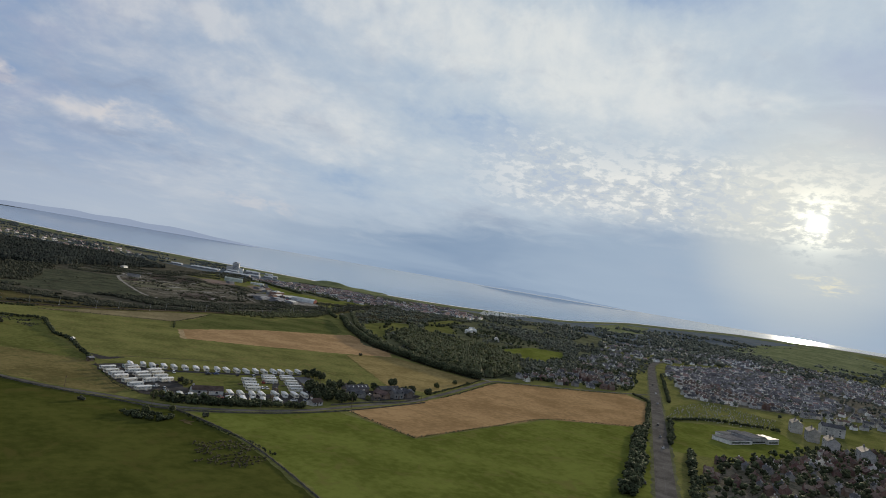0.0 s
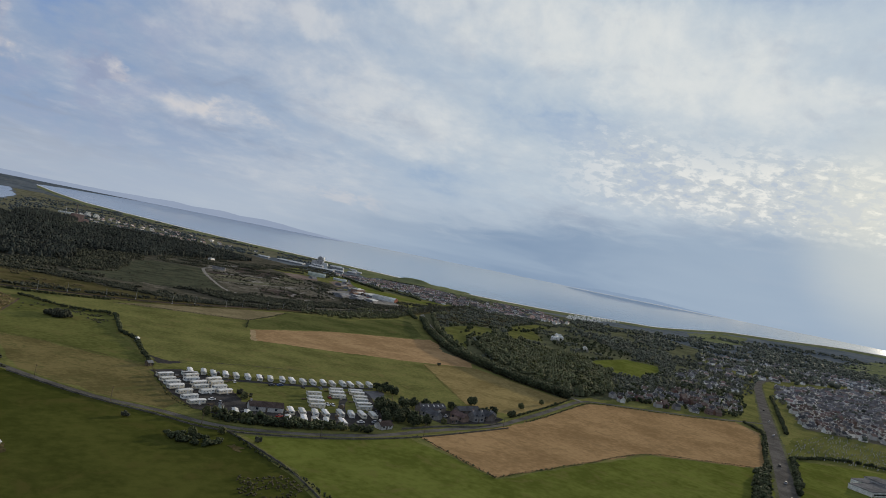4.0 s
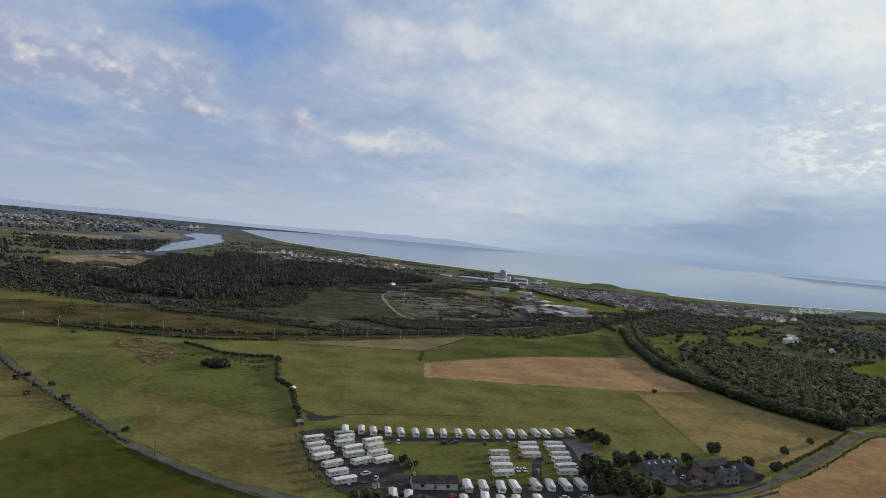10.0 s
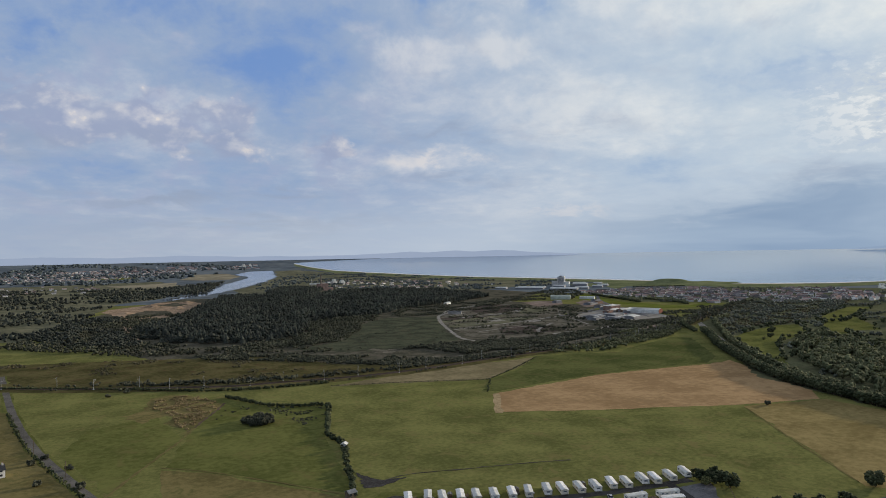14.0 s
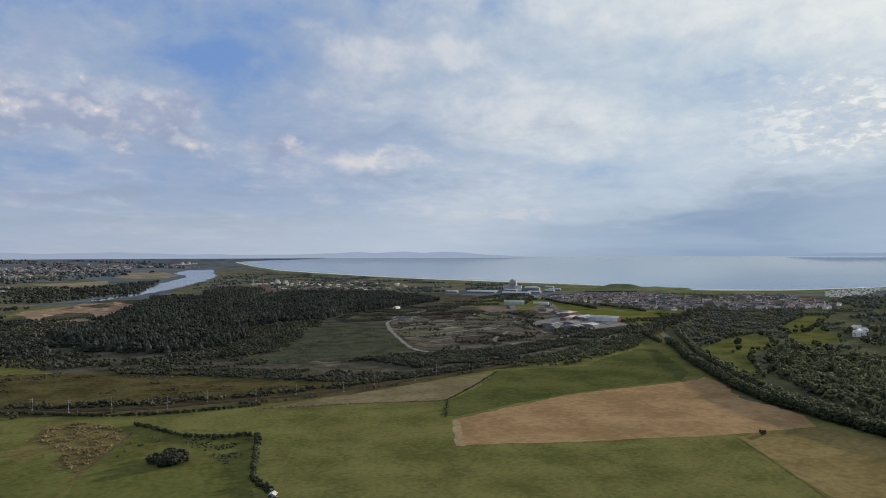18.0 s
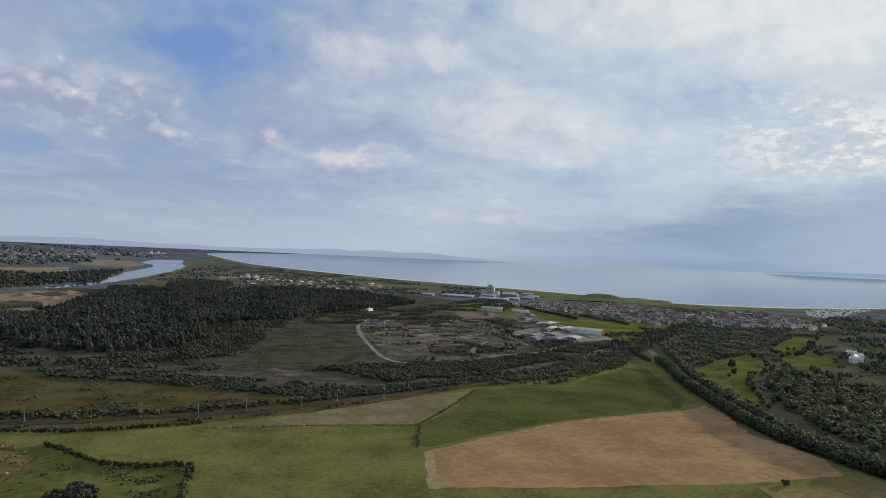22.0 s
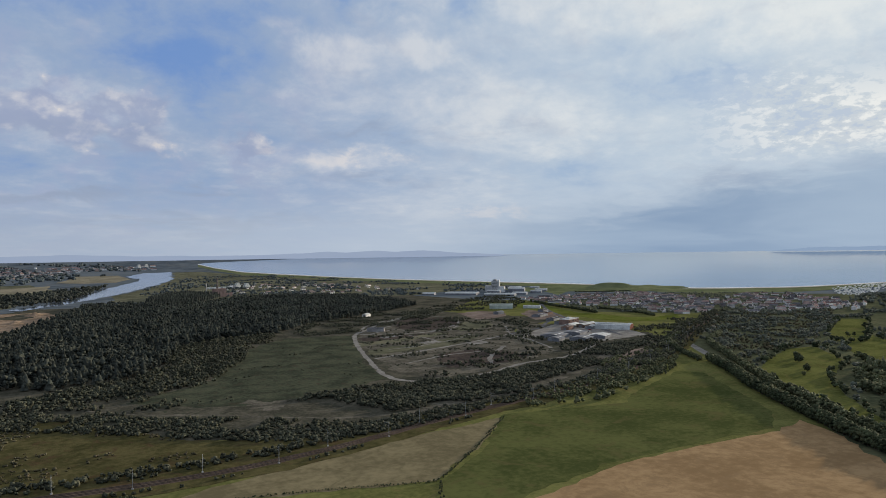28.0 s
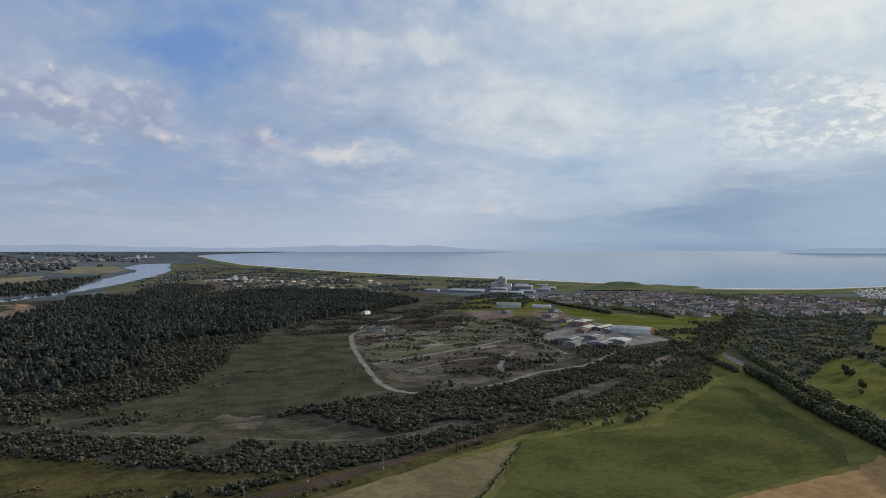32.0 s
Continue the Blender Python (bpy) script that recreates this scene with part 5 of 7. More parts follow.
broadleaf_mass("rough_tussocks", patchy(scatter([(-44, 228), (-18, 202), (10, 186), (2, 150), (-10, 140), (-24, 190), (-50, 200), (-60, 176)], 2.2, rng, jitter=0.6), 8, 0.15, 41), 0.5, rng, "gorse", "low dark tussocks in a hedged pasture", 4, 2.4, "tussocks", size=0.4)
BROWN_PATCH = [(-38, -152), (-24, -156), (-19, -170), (-22, -186), (-38, -194), (-54, -180), (-50, -164)]
broadleaf_mass("brown_tussocks", patchy(scatter(BROWN_PATCH, 1.8, rng, jitter=0.6), 9, 0.02, 42), 0.42, rng, "autumn_scrub", "low brown tussocks beside a field wall", 4, 2.4, "tussocks", size=0.4)


def build_east_woods():
    rng = np.random.default_rng(13)
    holes = [M_SOUTH, M_EAST, M_NORTH, M_BELT]
    wood = [(448, 205), (520, 262), (585, 285), (590, 250), (572, 200), (610, 150), (575, 84), (500, 40), (430, -12), (352, -36), (344, -30), (350, 30), (366, 84), (398, 140), (430, 186)]
    p = patchy(scatter(wood, 6.0, rng, keep=0.95, holes=holes), 30, -0.34, 34)
    pale = patchy(p, 24, -0.04, 31)
    broadleaf_mass("east_wood", p, 7.0, rng, "wood_leaves", "dense dark mixed wood behind the tree belt", 24, 1.0, size=0.22)
    broadleaf_mass("east_wood", pale + 2.0, 7.8, rng, "foliage_light", "lighter tall trees standing in the wood", 26, 0.6, size=0.19)
    pines = patchy(p, 20, 0.22, 35) - 1.5
    hp = rng.uniform(8.5, 12.5, len(pines))
    leafy("east_wood_pines", [spires(pines, hp, hp * rng.uniform(0.42, 0.6, len(pines)), rng, 7, 8), stems(pines, hp, rng, 0.02)], ["wood_leaves", "bark"], "tall pointed trees in the mixed wood", "wood")
    scrub = [(584, 436), (625, 480), (770, 590), (940, 690), (1060, 600), (930, 520), (760, 436), (690, 390), (560, 380), (520, 345), (470, 290), (455, 285)]
    q = scatter(scrub, 5.6, rng, holes=holes)
    broadleaf_mass("parkland_scrub", patchy(q, 26, 0.12, 20), 4.0, rng, "far_foliage", "dark bushes and small trees on rough parkland", 9, 1.05, "bushes", size=0.3)
    broadleaf_mass("parkland_scrub", patchy(q, 20, 0.16, 24), 2.6, rng, "autumn_scrub", "brownish bushes on rough parkland", 7, 1.2, "bushes", size=0.32)
    south = [(430, -30), (500, 40), (585, 80), (690, 66), (830, 140), (1000, 180), (1100, 320), (950, 380), (860, 270), (840, 200), (730, 170), (640, 145), (610, 150), (640, 20), (560, -10)]
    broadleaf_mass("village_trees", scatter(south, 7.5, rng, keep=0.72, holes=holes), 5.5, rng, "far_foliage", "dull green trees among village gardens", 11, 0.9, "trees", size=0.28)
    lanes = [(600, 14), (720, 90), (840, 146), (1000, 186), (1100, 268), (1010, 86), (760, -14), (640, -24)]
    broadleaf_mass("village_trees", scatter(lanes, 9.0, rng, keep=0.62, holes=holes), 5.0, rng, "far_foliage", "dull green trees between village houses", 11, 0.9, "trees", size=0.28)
    mid = [(660, 230), (760, 190), (850, 210), (900, 320), (840, 380), (760, 345), (700, 280)]
    broadleaf_mass("mansion_trees", scatter(mid, 10, rng, keep=0.45, holes=holes), 6, rng, "foliage", "dark trees round a white mansion", 11, 0.9, "trees", size=0.28)
    town = [(950, 260), (1400, 420), (1700, 700), (1500, 780), (1300, 720), (1120, 560), (1000, 480), (930, 400)]
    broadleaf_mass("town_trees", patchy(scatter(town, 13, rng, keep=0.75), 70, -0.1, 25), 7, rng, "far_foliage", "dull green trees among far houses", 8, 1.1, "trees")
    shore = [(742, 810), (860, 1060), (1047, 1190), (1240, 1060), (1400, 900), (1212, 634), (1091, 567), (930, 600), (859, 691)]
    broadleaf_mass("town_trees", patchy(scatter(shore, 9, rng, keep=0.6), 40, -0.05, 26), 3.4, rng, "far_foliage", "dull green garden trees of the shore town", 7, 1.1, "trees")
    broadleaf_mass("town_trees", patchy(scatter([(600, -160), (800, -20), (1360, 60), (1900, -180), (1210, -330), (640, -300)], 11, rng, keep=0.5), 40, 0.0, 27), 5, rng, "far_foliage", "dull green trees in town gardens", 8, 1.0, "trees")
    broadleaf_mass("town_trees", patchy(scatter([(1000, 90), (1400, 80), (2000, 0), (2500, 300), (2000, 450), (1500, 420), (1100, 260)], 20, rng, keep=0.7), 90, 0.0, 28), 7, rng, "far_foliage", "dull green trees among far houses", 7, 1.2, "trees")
    north = np.array([(x - 2 + 3 * k, y + 12.0 + 4.2 * k) for x, y in along(RAIL, 3.2) for k in range(3) if -140 < x < 330])
    broadleaf_mass("railway_thicket", patchy(north + rng.normal(0, 1.8, north.shape), 30, -0.12, 36), 2.0, rng, "gorse", "thicket of dark bushes beside the railway", 9, 1.8, "bushes", size=0.27)
    rise = np.array([(x, y + 7.0 * s) for x, y in along(RAIL, 3.0) for s in (-1.35, 1.3) if -300 < x < 560])
    broadleaf_mass("railway_bushes", patchy(rise + rng.normal(0, 1.2, rise.shape), 16, 0.16, 29), 1.5, rng, "gorse", "dark bushes on the railway banks", 7, 1.4, "bushes", size=0.36)


build_east_woods()

MEADOWS = [M_SOUTH, M_EAST, M_NORTH, M_BELT]


def build_parkland():
    rng = np.random.default_rng(14)
    whole = [(345, 130), (445, 262), (560, 425), (640, 505), (800, 620), (950, 700), (1110, 630), (1180, 620), (1020, 300), (840, 150), (620, 20), (430, -36), (330, -30), (330, 40)]
    p = scatter(whole, 7.0, rng, holes=MEADOWS)
    broadleaf_mass("parkland_bushes", patchy(p, 34, 0.30, 21), 3.6, rng, "far_foliage", "dark bushes and trees scattered over parkland", 8, 1.1, "bushes")
    edge = patchy(np.concatenate([along(m + m[:1], 7) for m in MEADOWS]), 40, -0.12, 33)
    broadleaf_mass("meadow_edge_trees", edge + rng.normal(0, 2, edge.shape), 5.0, rng, "foliage", "dark trees along meadow edges", 10, 0.95, "trees")
    coast = [(1150, 260), (1500, 430), (1700, 700), (1900, 700), (2400, 840), (3000, 800), (3300, 560), (3700, 300), (3300, -100), (2600, -200), (1900, -200), (1380, 60), (1000, 90)]
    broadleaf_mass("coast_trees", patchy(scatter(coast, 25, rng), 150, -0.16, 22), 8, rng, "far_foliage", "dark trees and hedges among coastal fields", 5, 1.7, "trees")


build_parkland()
rng = np.random.default_rng(15)
broadleaf_mass("garden_trees", scatter([(150, -306), (279, -280), (440, -300), (560, -340), (480, -430), (320, -420), (180, -370)], 7, rng, keep=0.6), 4.6, rng, "foliage", "dark garden trees among houses", 10, 0.9, "trees")
broadleaf_mass("field_copse", scatter([(-52, -104), (-42, -98), (-32, -112), (-30, -122), (-44, -120), (-52, -112)], 2.4, rng, jitter=0.8, keep=0.72), 2.0, rng, "foliage", "sprawling dark copse of bushes in a pasture", 34, 1.7, "copse", size=0.16)
broadleaf_mass("garden_trees", scatter([(400, -52), (520, -104), (600, -74), (726, -16), (690, 40), (573, 30), (470, 10), (380, -30)], 7, rng, keep=0.6), 4.2, rng, "foliage", "dark garden trees among houses", 9, 0.95, "trees")


def tree_line(name, line, gap, tall, rng, mate, label, rows=1, spread=3.0, count=14, aspect=0.8, category="tree belt", base=0.05, size=0.34, fine=True):
    c = along(line, gap)
    p = np.concatenate([c + rng.normal(0, 0.5, c.shape) + (np.array([1, 0.2]) * spread * k) for k in range(rows)])
    return broadleaf_mass(name, p, tall, rng, mate, label, count, aspect, category, "", base, size, fine=fine)


rng = np.random.default_rng(21)
tree_line("tree_belt", [(318, -40), (315, 22), (327, 84), (345, 143), (420, 266), (468, 328), (502, 376)], 2.2, 7.4, rng, "foliage", "long dense belt of dark trees beside the lane", 3, 2.4, 36, 0.8, size=0.18, fine=False)
tree_line("tree_belt", [(500, 384), (524, 426), (556, 468), (590, 500), (634, 524)], 2.6, 4.6, rng, "foliage", "lower end of the tree belt round the bend of the lane", 2, -3.0, 26, 0.9, size=0.24, fine=False)
tree_line("roadside_belt", [(332, -30), (329, 22), (341, 82), (359, 138), (434, 256), (481, 318), (536, 384), (570, 428), (606, 462), (660, 492)], 3.8, 6.0, rng, "wood_leaves", "row of lighter rounded trees beyond the lane", 2, 3.5, 30, 0.85, size=0.21, fine=False)
PASTURE_HEDGES = [
    ([(-47, 249), (-20, 205), (13, 191)], 2.2, "overgrown dark green field hedge"),
    ([(13, 191), (3, 150), (-4, 118), (-1, 99)], 2.4, "overgrown hedge with gaps"),
    ([(-1, 99), (-8, 60), (-12, 38), (-16, 20)], 2.0, "overgrown hedge beside the caravan park"),
    ([(-17, 12), (-24, -20), (-28, -50), (-24, -66)], 0.6, "low scrub along the fence of the caravan park"),
    ([(146, 224), (188, 260), (235, 305)], 0.75, "low hedge between mown strip and pasture"),
    ([(30, 256), (90, 242), (146, 224)], 0.7, "low hedge at the foot of a mown strip"),
    ([(124, 182), (146, 222)], 0.8, "low hedge between pastures"),
    ([(-180, 262), (-154, 165), (-118, 66), (-94, 4)], 1.1, "clipped dark green roadside hedge"),
    ([(-20, -82), (-10, -90), (6, -97), (20, -101), (37, -104), (54, -109)], 3.6, "tall dark roadside hedge by the caravan park"),
    ([(-14, -80), (4, -92), (24, -97), (44, -100)], 4.2, "dark bushes behind the roadside hedge")]
ROAD_HEDGES = [
    ([(-20, -106), (-21, -124), (-19, -146), (-16, -164), (-17, -182)], 0.9, "low dark bushes along a field wall"),
    ([(119, -286), (187, -260), (247, -234), (300, -213)], 5.0, "tall trees beside the main road"),
    ([(82, -119), (80, -178)], 0.8, "low hedge at the stubble edge"),
    ([(80, -178), (150, -173), (235, -167), (280, -186), (324, -208)], 0.6, "low hedge at the stubble edge"),
    ([(190, -89), (235, -74), (296, -52), (322, -42)], 1.1, "clipped dark green roadside hedge"),
    ([(196, -99), (240, -85), (296, -65), (330, -55), (352, -59), (384, -74), (430, -93), (488, -112)], 0.8, "clipped dark green roadside hedge"),
    ([(330, -206), (400, -176), (470, -146), (500, -116)], 2.6, "dark roadside hedge and bushes"),
    ([(120, -290), (190, -264), (250, -237), (320, -210)], 5.5, "tall trees beside the main road"),
    ([(150, -312), (215, -286), (275, -262)], 4.0, "tall trees beside the main road"),
    ([(400, -200), (460, -214), (500, -250), (505, -262)], 2.6, "dark hedge round a cemetery"),
    ([(280, -246), (330, -226), (392, -200)], 3.4, "dark green trees beside the road")]
FAR_HEDGES = [
    ([(-110, 312), (-60, 280), (-20, 270), (30, 268)], 2.0, "dark bushes beside the railway"),
    ([(-230, 380), (-140, 330), (-110, 312)], 1.6, "dark bushes beside the railway"),
    ([(812, 1056), (774, 939), (760, 862), (742, 790)], 4.5, "dark trees behind the playing field"),
    ([(800, 850), (800, 775), (776, 700)], 4.0, "dark trees behind the playing field"),
    ([(690, 590), (760, 612), (820, 650)], 3.4, "dark trees below the playing field"),
    ([(510, -152), (600, -112), (700, -68), (800, -22)], 3.2, "dark hedge and trees beside the main road"),
        ([(1080, 1240), (1150, 1200), (1200, 1180)], 3.0, "dark trees below the mound")]
for line, tall, label in PASTURE_HEDGES + ROAD_HEDGES + FAR_HEDGES:
    tree_line("hedge", line, max(1.1, tall * 0.5), tall, rng, "foliage", label, 1, 0, 7 if tall < 2 else 15 if tall < 3 else 30, 1.15, "hedge", 0.0, 0.34 if tall < 2 else 0.24 if tall < 3 else 0.18, False)


def make_tree(tall, wide, seed, mate, label, group):
    """A single broadleaved tree: tapered trunk with limbs, and a crown of leaf clumps."""
    g = np.random.default_rng(seed)
    ob = thing("tree", label, "tree", group)
    s = Soup().tube((0, 0, -0.1), (0.1, 0, tall * 0.45), tall * 0.035, tall * 0.018, 7)
    for k in range(5):
        a = k * 1.26 + g.uniform(0, 1)
        s.tube((0.05, 0, tall * g.uniform(0.22, 0.42)), (math.cos(a) * wide * 0.3, math.sin(a) * wide * 0.3, tall * g.uniform(0.5, 0.75)), tall * 0.014, tall * 0.004, 5)
    part("trunk", s.mesh("trunk", "bark"), ob)
    sets = []
    for k in range(7):
        a, out = k * 2.4 + g.uniform(0, 1), wide * g.uniform(0.12, 0.34) * (k > 0)
        lobe, up = wide * g.uniform(0.46, 0.68), tall * g.uniform(0.62, 1.02)
        c, r = crowns(np.array([[out * math.cos(a), out * math.sin(a)]]), np.array([up]), np.array([lobe]), g, 60, 0.08 if k else 0.02, 0.15)
        sets.append(clumps(c, r, g, 0.5, fine=False))
    v, f, slot = merged(*sets)
    part("crown", mesh_of("crown", v, f, mate), ob)
    return ob


GROUP = "single trees of fields and farm"
PROTO = [make_tree(8, 8.5, 1, "foliage", "broad dark green field tree", GROUP), make_tree(6.5, 6, 2, "foliage", "rounded dark green farm tree", GROUP), make_tree(9, 8, 3, "foliage", "tall dark green farm tree", GROUP),
         make_tree(4.5, 4.5, 4, "foliage_light", "small lighter green field tree", GROUP), make_tree(3.0, 4.2, 5, "gorse", "low rounded dark green bush", "bushes of the fields"), make_tree(5.2, 7.4, 6, "gorse", "large rounded dark willow bush", "bushes of the fields")]
FARM_TREES = [(181, -60, 0), (183, -80, 1), (192, -88, 1), (152, -70, 1), (126, -30, 2), (128, -36, 1), (124, -27, 1), (100, -58, 1), (123, -24, 1), (121, -30, 3), (98, -66, 1), (92, -78, 2), (97, -88, 2), (114, -64, 1), (122, -65, 2), (131, -66, 1), (140, -67, 1), (86, -95, 2), (93, -101, 2), (106, -96, 3), (84, -86, 1), (90, -72, 2), (95, -81, 1), (88, -92, 2), (99, -94, 1), (103, -100, 2), (101, -72, 1), (113, -66, 1), (147, -76, 3), (158, -86, 3), (118, -99, 3), (79, -92, 1), (168, -84, 1)]
PARK_TREES = [(-40, -106, 3), (-26, -106, 3), (-14, -118, 4), (-124, -98, 4), (-124, -112, 4), (-60, -78, 4), (-16, -74, 3), (-22, -78, 3), (-6, -88, 3), (10, -60, 4), (14, -40, 4), (16, -46, 4), (12, -50, 3), (4, -92, 3)]
LANE_BUSHES = [(-146, 128, 4), (-138, 92, 4), (-141, 136, 4), (-94, 22, 4), (-120, 80, 4), (-128, 112, 4), (-112, 300, 4), (-124, 290, 4)]
FIELD_BUSHES = [(274, -62, 3), (-38, 158, 5), (-34, 174, 5), (-30, 167, 5), (-33, 158, 5), (-41, 165, 5), (-36, 166, 5), (-28, 160, 4), (-38, 272, 4), (262, 66, 4), (224, -69, 3), (262, -58, 3), (525, 300, 1), (540, 310, 3), (560, 330, 1), (505, 290, 3), (580, 345, 1)]
SPOTS = FARM_TREES + PARK_TREES + LANE_BUSHES + FIELD_BUSHES
g = random.Random(4)
first = set()
for x, y, k in SPOTS:
    m = Matrix.LocRotScale((x, y, 0), Euler((0, 0, g.uniform(0, 6.28))), None)
    if k not in first:
        first.add(k)
        PROTO[k].matrix_basis = m
    else:
        t = copy_thing(PROTO[k], m)
        t.scale = [g.uniform(0.9, 1.25)] * 3

# ---- the caravan park ----
patch("park_ground", [(-4, 20), (22, 6), (60, -4), (124, -12), (128, -30), (112, -50), (86, -92), (60, -100), (10, -96), (-10, -86), (-24, -66), (-26, -40), (-22, 6)], 0.10, "pasture", "grass ground of a caravan park", "ground")
patch("park_tarmac", [(-20, 10), (0, 14), (14, -2), (13, -40), (8, -54), (26, -68), (60, -76), (84, -76), (86, -92), (60, -100), (10, -96), (-10, -86), (-24, -66), (-25, -40)], 0.11, "asphalt_dark", "dark tarmac ground between caravans", "ground")
patch("park_tarmac", [(109, -27), (125, -27), (113, -48), (101, -53)], 0.12, "asphalt_worn", "bare grey parking ground", "ground")
strip("park_road", [(-4, 10), (4, -3), (37, -12), (80, -20), (120, -22)], 5.0, 0.12, "asphalt_dark", "narrow tarmac road of a caravan park", wobble=0.3)
strip("park_road", [(108, -22), (104, -38), (96, -54), (88, -70), (80, -86)], 4.5, 0.12, "asphalt_dark", "narrow tarmac road of a caravan park", wobble=0.3)
strip("park_road", [(90, -22), (82, -44), (70, -60), (60, -76)], 4.5, 0.12, "asphalt_dark", "narrow tarmac road of a caravan park", wobble=0.3)
patch("park_green", [(17, -16), (42, -19), (66, -26), (43, -62), (27, -63), (11, -52), (12, -36)], 0.13, "pasture", "mown green in the middle of the park", "green")


def make_caravan(length, roof, label, skin="caravan_white"):
    ob = thing("static_caravan", label, "caravan", "static caravans of the park")
    h, w = length / 2, 1.5
    part("skirting", Soup().box(-h + 0.15, -w + 0.1, 0, h - 0.15, w - 0.1, 0.4).mesh("skirting", "caravan_skirt"), ob, "dark skirting")
    part("body", Soup().prism(-h, -w, 0.35, h, w, 2.15, 2.45).mesh("body", skin), ob)
    part("roof", Soup().slopes(-h, -w, h, w, 2.15, 2.45, 0.12, 0.10).mesh("roof", roof), ob, "shallow pale roof")
    glass = Soup().box(-0.45, -0.03, 0.08, 0.45, 0.03, 0.55).mesh("window", "caravan_glass")
    rim = Soup().box(-0.56, -0.02, -0.01, 0.56, 0.02, 0.66).mesh("frame", "paint_white")
    for x in (-h * 0.68, -h * 0.25, h * 0.62):
        for side in (-1, 1):
            pane = part("window", glass, ob, "", pose(x, side * (w + 0.03), 1.2))
            part("frame", rim, pane, "", pose(0, -side * 0.02, 0))
    end = part("end_window", Soup().box(-0.03, -0.7, 0.05, 0.03, 0.7, 0.65).mesh("end_window", "caravan_glass"), ob, "", pose(-h - 0.03, 0, 1.2))
    part("frame", Soup().box(-0.02, -0.78, 0, 0.02, 0.78, 0.72).mesh("frame", "paint_white"), end, "", pose(0.02, 0, 0))
    door = part("door", Soup().box(-0.4, -0.03, 0, 0.4, 0.03, 1.75).mesh("door", "paint_white"), ob, "", pose(h * 0.2, -w - 0.02, 0.45))
    part("handle", Soup().box(-0.03, -0.08, 0, 0.03, 0, 0.12).mesh("handle", "galvanised"), door, "", pose(0.3, -0.02, 0.85))
    part("step", Soup().box(-0.6, -0.5, 0, 0.6, 0.5, 0.22).box(-0.6, -0.2, 0.22, 0.6, 0.5, 0.42).mesh("step", "concrete"), ob, "", pose(h * 0.2, -w - 0.55, 0))
    return ob


CAR = [make_caravan(9.6, "caravan_roof", "long cream static caravan with a pale roof", "caravan_cream"), make_caravan(9.0, "sheet_pale", "white static caravan with a pale grey roof"), make_caravan(8.2, "caravan_roof", "short white static caravan with a pale roof"),
       make_caravan(8.8, "caravan_roof", "pale green static caravan with a white roof", "caravan_green"), make_caravan(9.2, "sheet_pale", "cream static caravan with a pale grey roof", "caravan_cream")]
ROW_N = [(2.5, 5.5), (10.5, 4.5), (15.5, 1.5), (22.5, -0.5), (28.5, -2.5), (35.5, -4.5), (42.5, -6.5), (49.5, -7.5), (57.5, -8.5), (63.5, -10.5), (70.5, -12.5), (77.5, -13.5), (85.5, -13.5), (91.5, -15.5), (100.5, -14.5), (105.5, -16.5), (113.5, -16.5), (122.5, -15.5)]
ROW_S = [(26.5, -75.0), (32.5, -77.0), (39.5, -79.0), (45.5, -80.0), (55.5, -80.0), (61.5, -82.0), (68.5, -83.0), (75.5, -84.0)]
ROW_S2 = [(17.5, -89.0), (26.5, -89.0), (31.5, -93.0), (37.5, -94.0), (46.5, -96.0), (-6.5, -77.0), (-1.5, -80.0)]
ACROSS = [(-16.2, -4.5), (-18.2, -14.5), (-18.2, -21.5), (-19.2, -29.5), (-18.2, -39.5), (-19.2, -49.5), (-19.2, -58.5), (-1.2, -5.5), (-4.2, -13.5), (-3.2, -21.5), (-5.2, -29.5), (-5.2, -38.5), (9.8, -12.5), (7.8, -20.5), (5.8, -29.5), (4.8, -38.5)]
EAST = [(62.5, -39.8), (57.5, -48.8), (53.5, -56.8), (49.5, -64.8), (84.5, -30.8), (80.5, -37.8), (76.5, -45.8), (98.5, -32.8), (95.5, -38.8), (91.5, -47.8), (87.5, -54.8), (83.5, -62.8), (79.5, -69.8)]
PITCHES = [(x, y, 70 + g.uniform(-4, 4)) for x, y in ROW_N] + [(x, y, 68 + g.uniform(-4, 4)) for x, y in ROW_S + ROW_S2] + [(x, y, 16 + g.uniform(-4, 4)) for x, y in ACROSS] + [(x, y, -6 + g.uniform(-4, 4)) for x, y in EAST]
first = set()
for n, (x, y, turn) in enumerate(PITCHES):
    k = (0, 2, 4, 1, 2, 3, 0, 4, 2, 1, 4)[(n * 7 + n // 3) % 11]
    m = pose(x, y, 0.12, 0, 0, turn)
    if k not in first:
        first.add(k)
        CAR[k].matrix_basis = m
    else:
        copy_thing(CAR[k], m)


def make_deck():
    ob = thing("timber_deck", "low weathered timber deck beside a caravan", "deck", "decks of the park")
    for k in range(6):
        part("board", Soup().box(-1.6, -1.02 + k * 0.34, 0.34, 1.6, -0.72 + k * 0.34, 0.40).mesh("board", "timber"), ob)
    for x in (-1.5, 1.5):
        for y in (-0.9, 0.9):
            part("leg", Soup().box(x - 0.06, y - 0.06, -0.05, x + 0.06, y + 0.06, 1.1 if y < 0 else 0.34).mesh("leg", "timber"), ob)
    part("handrail", Soup().box(-1.56, -0.95, 1.1, 1.56, -0.85, 1.18).mesh("handrail", "timber"), ob)
    return ob


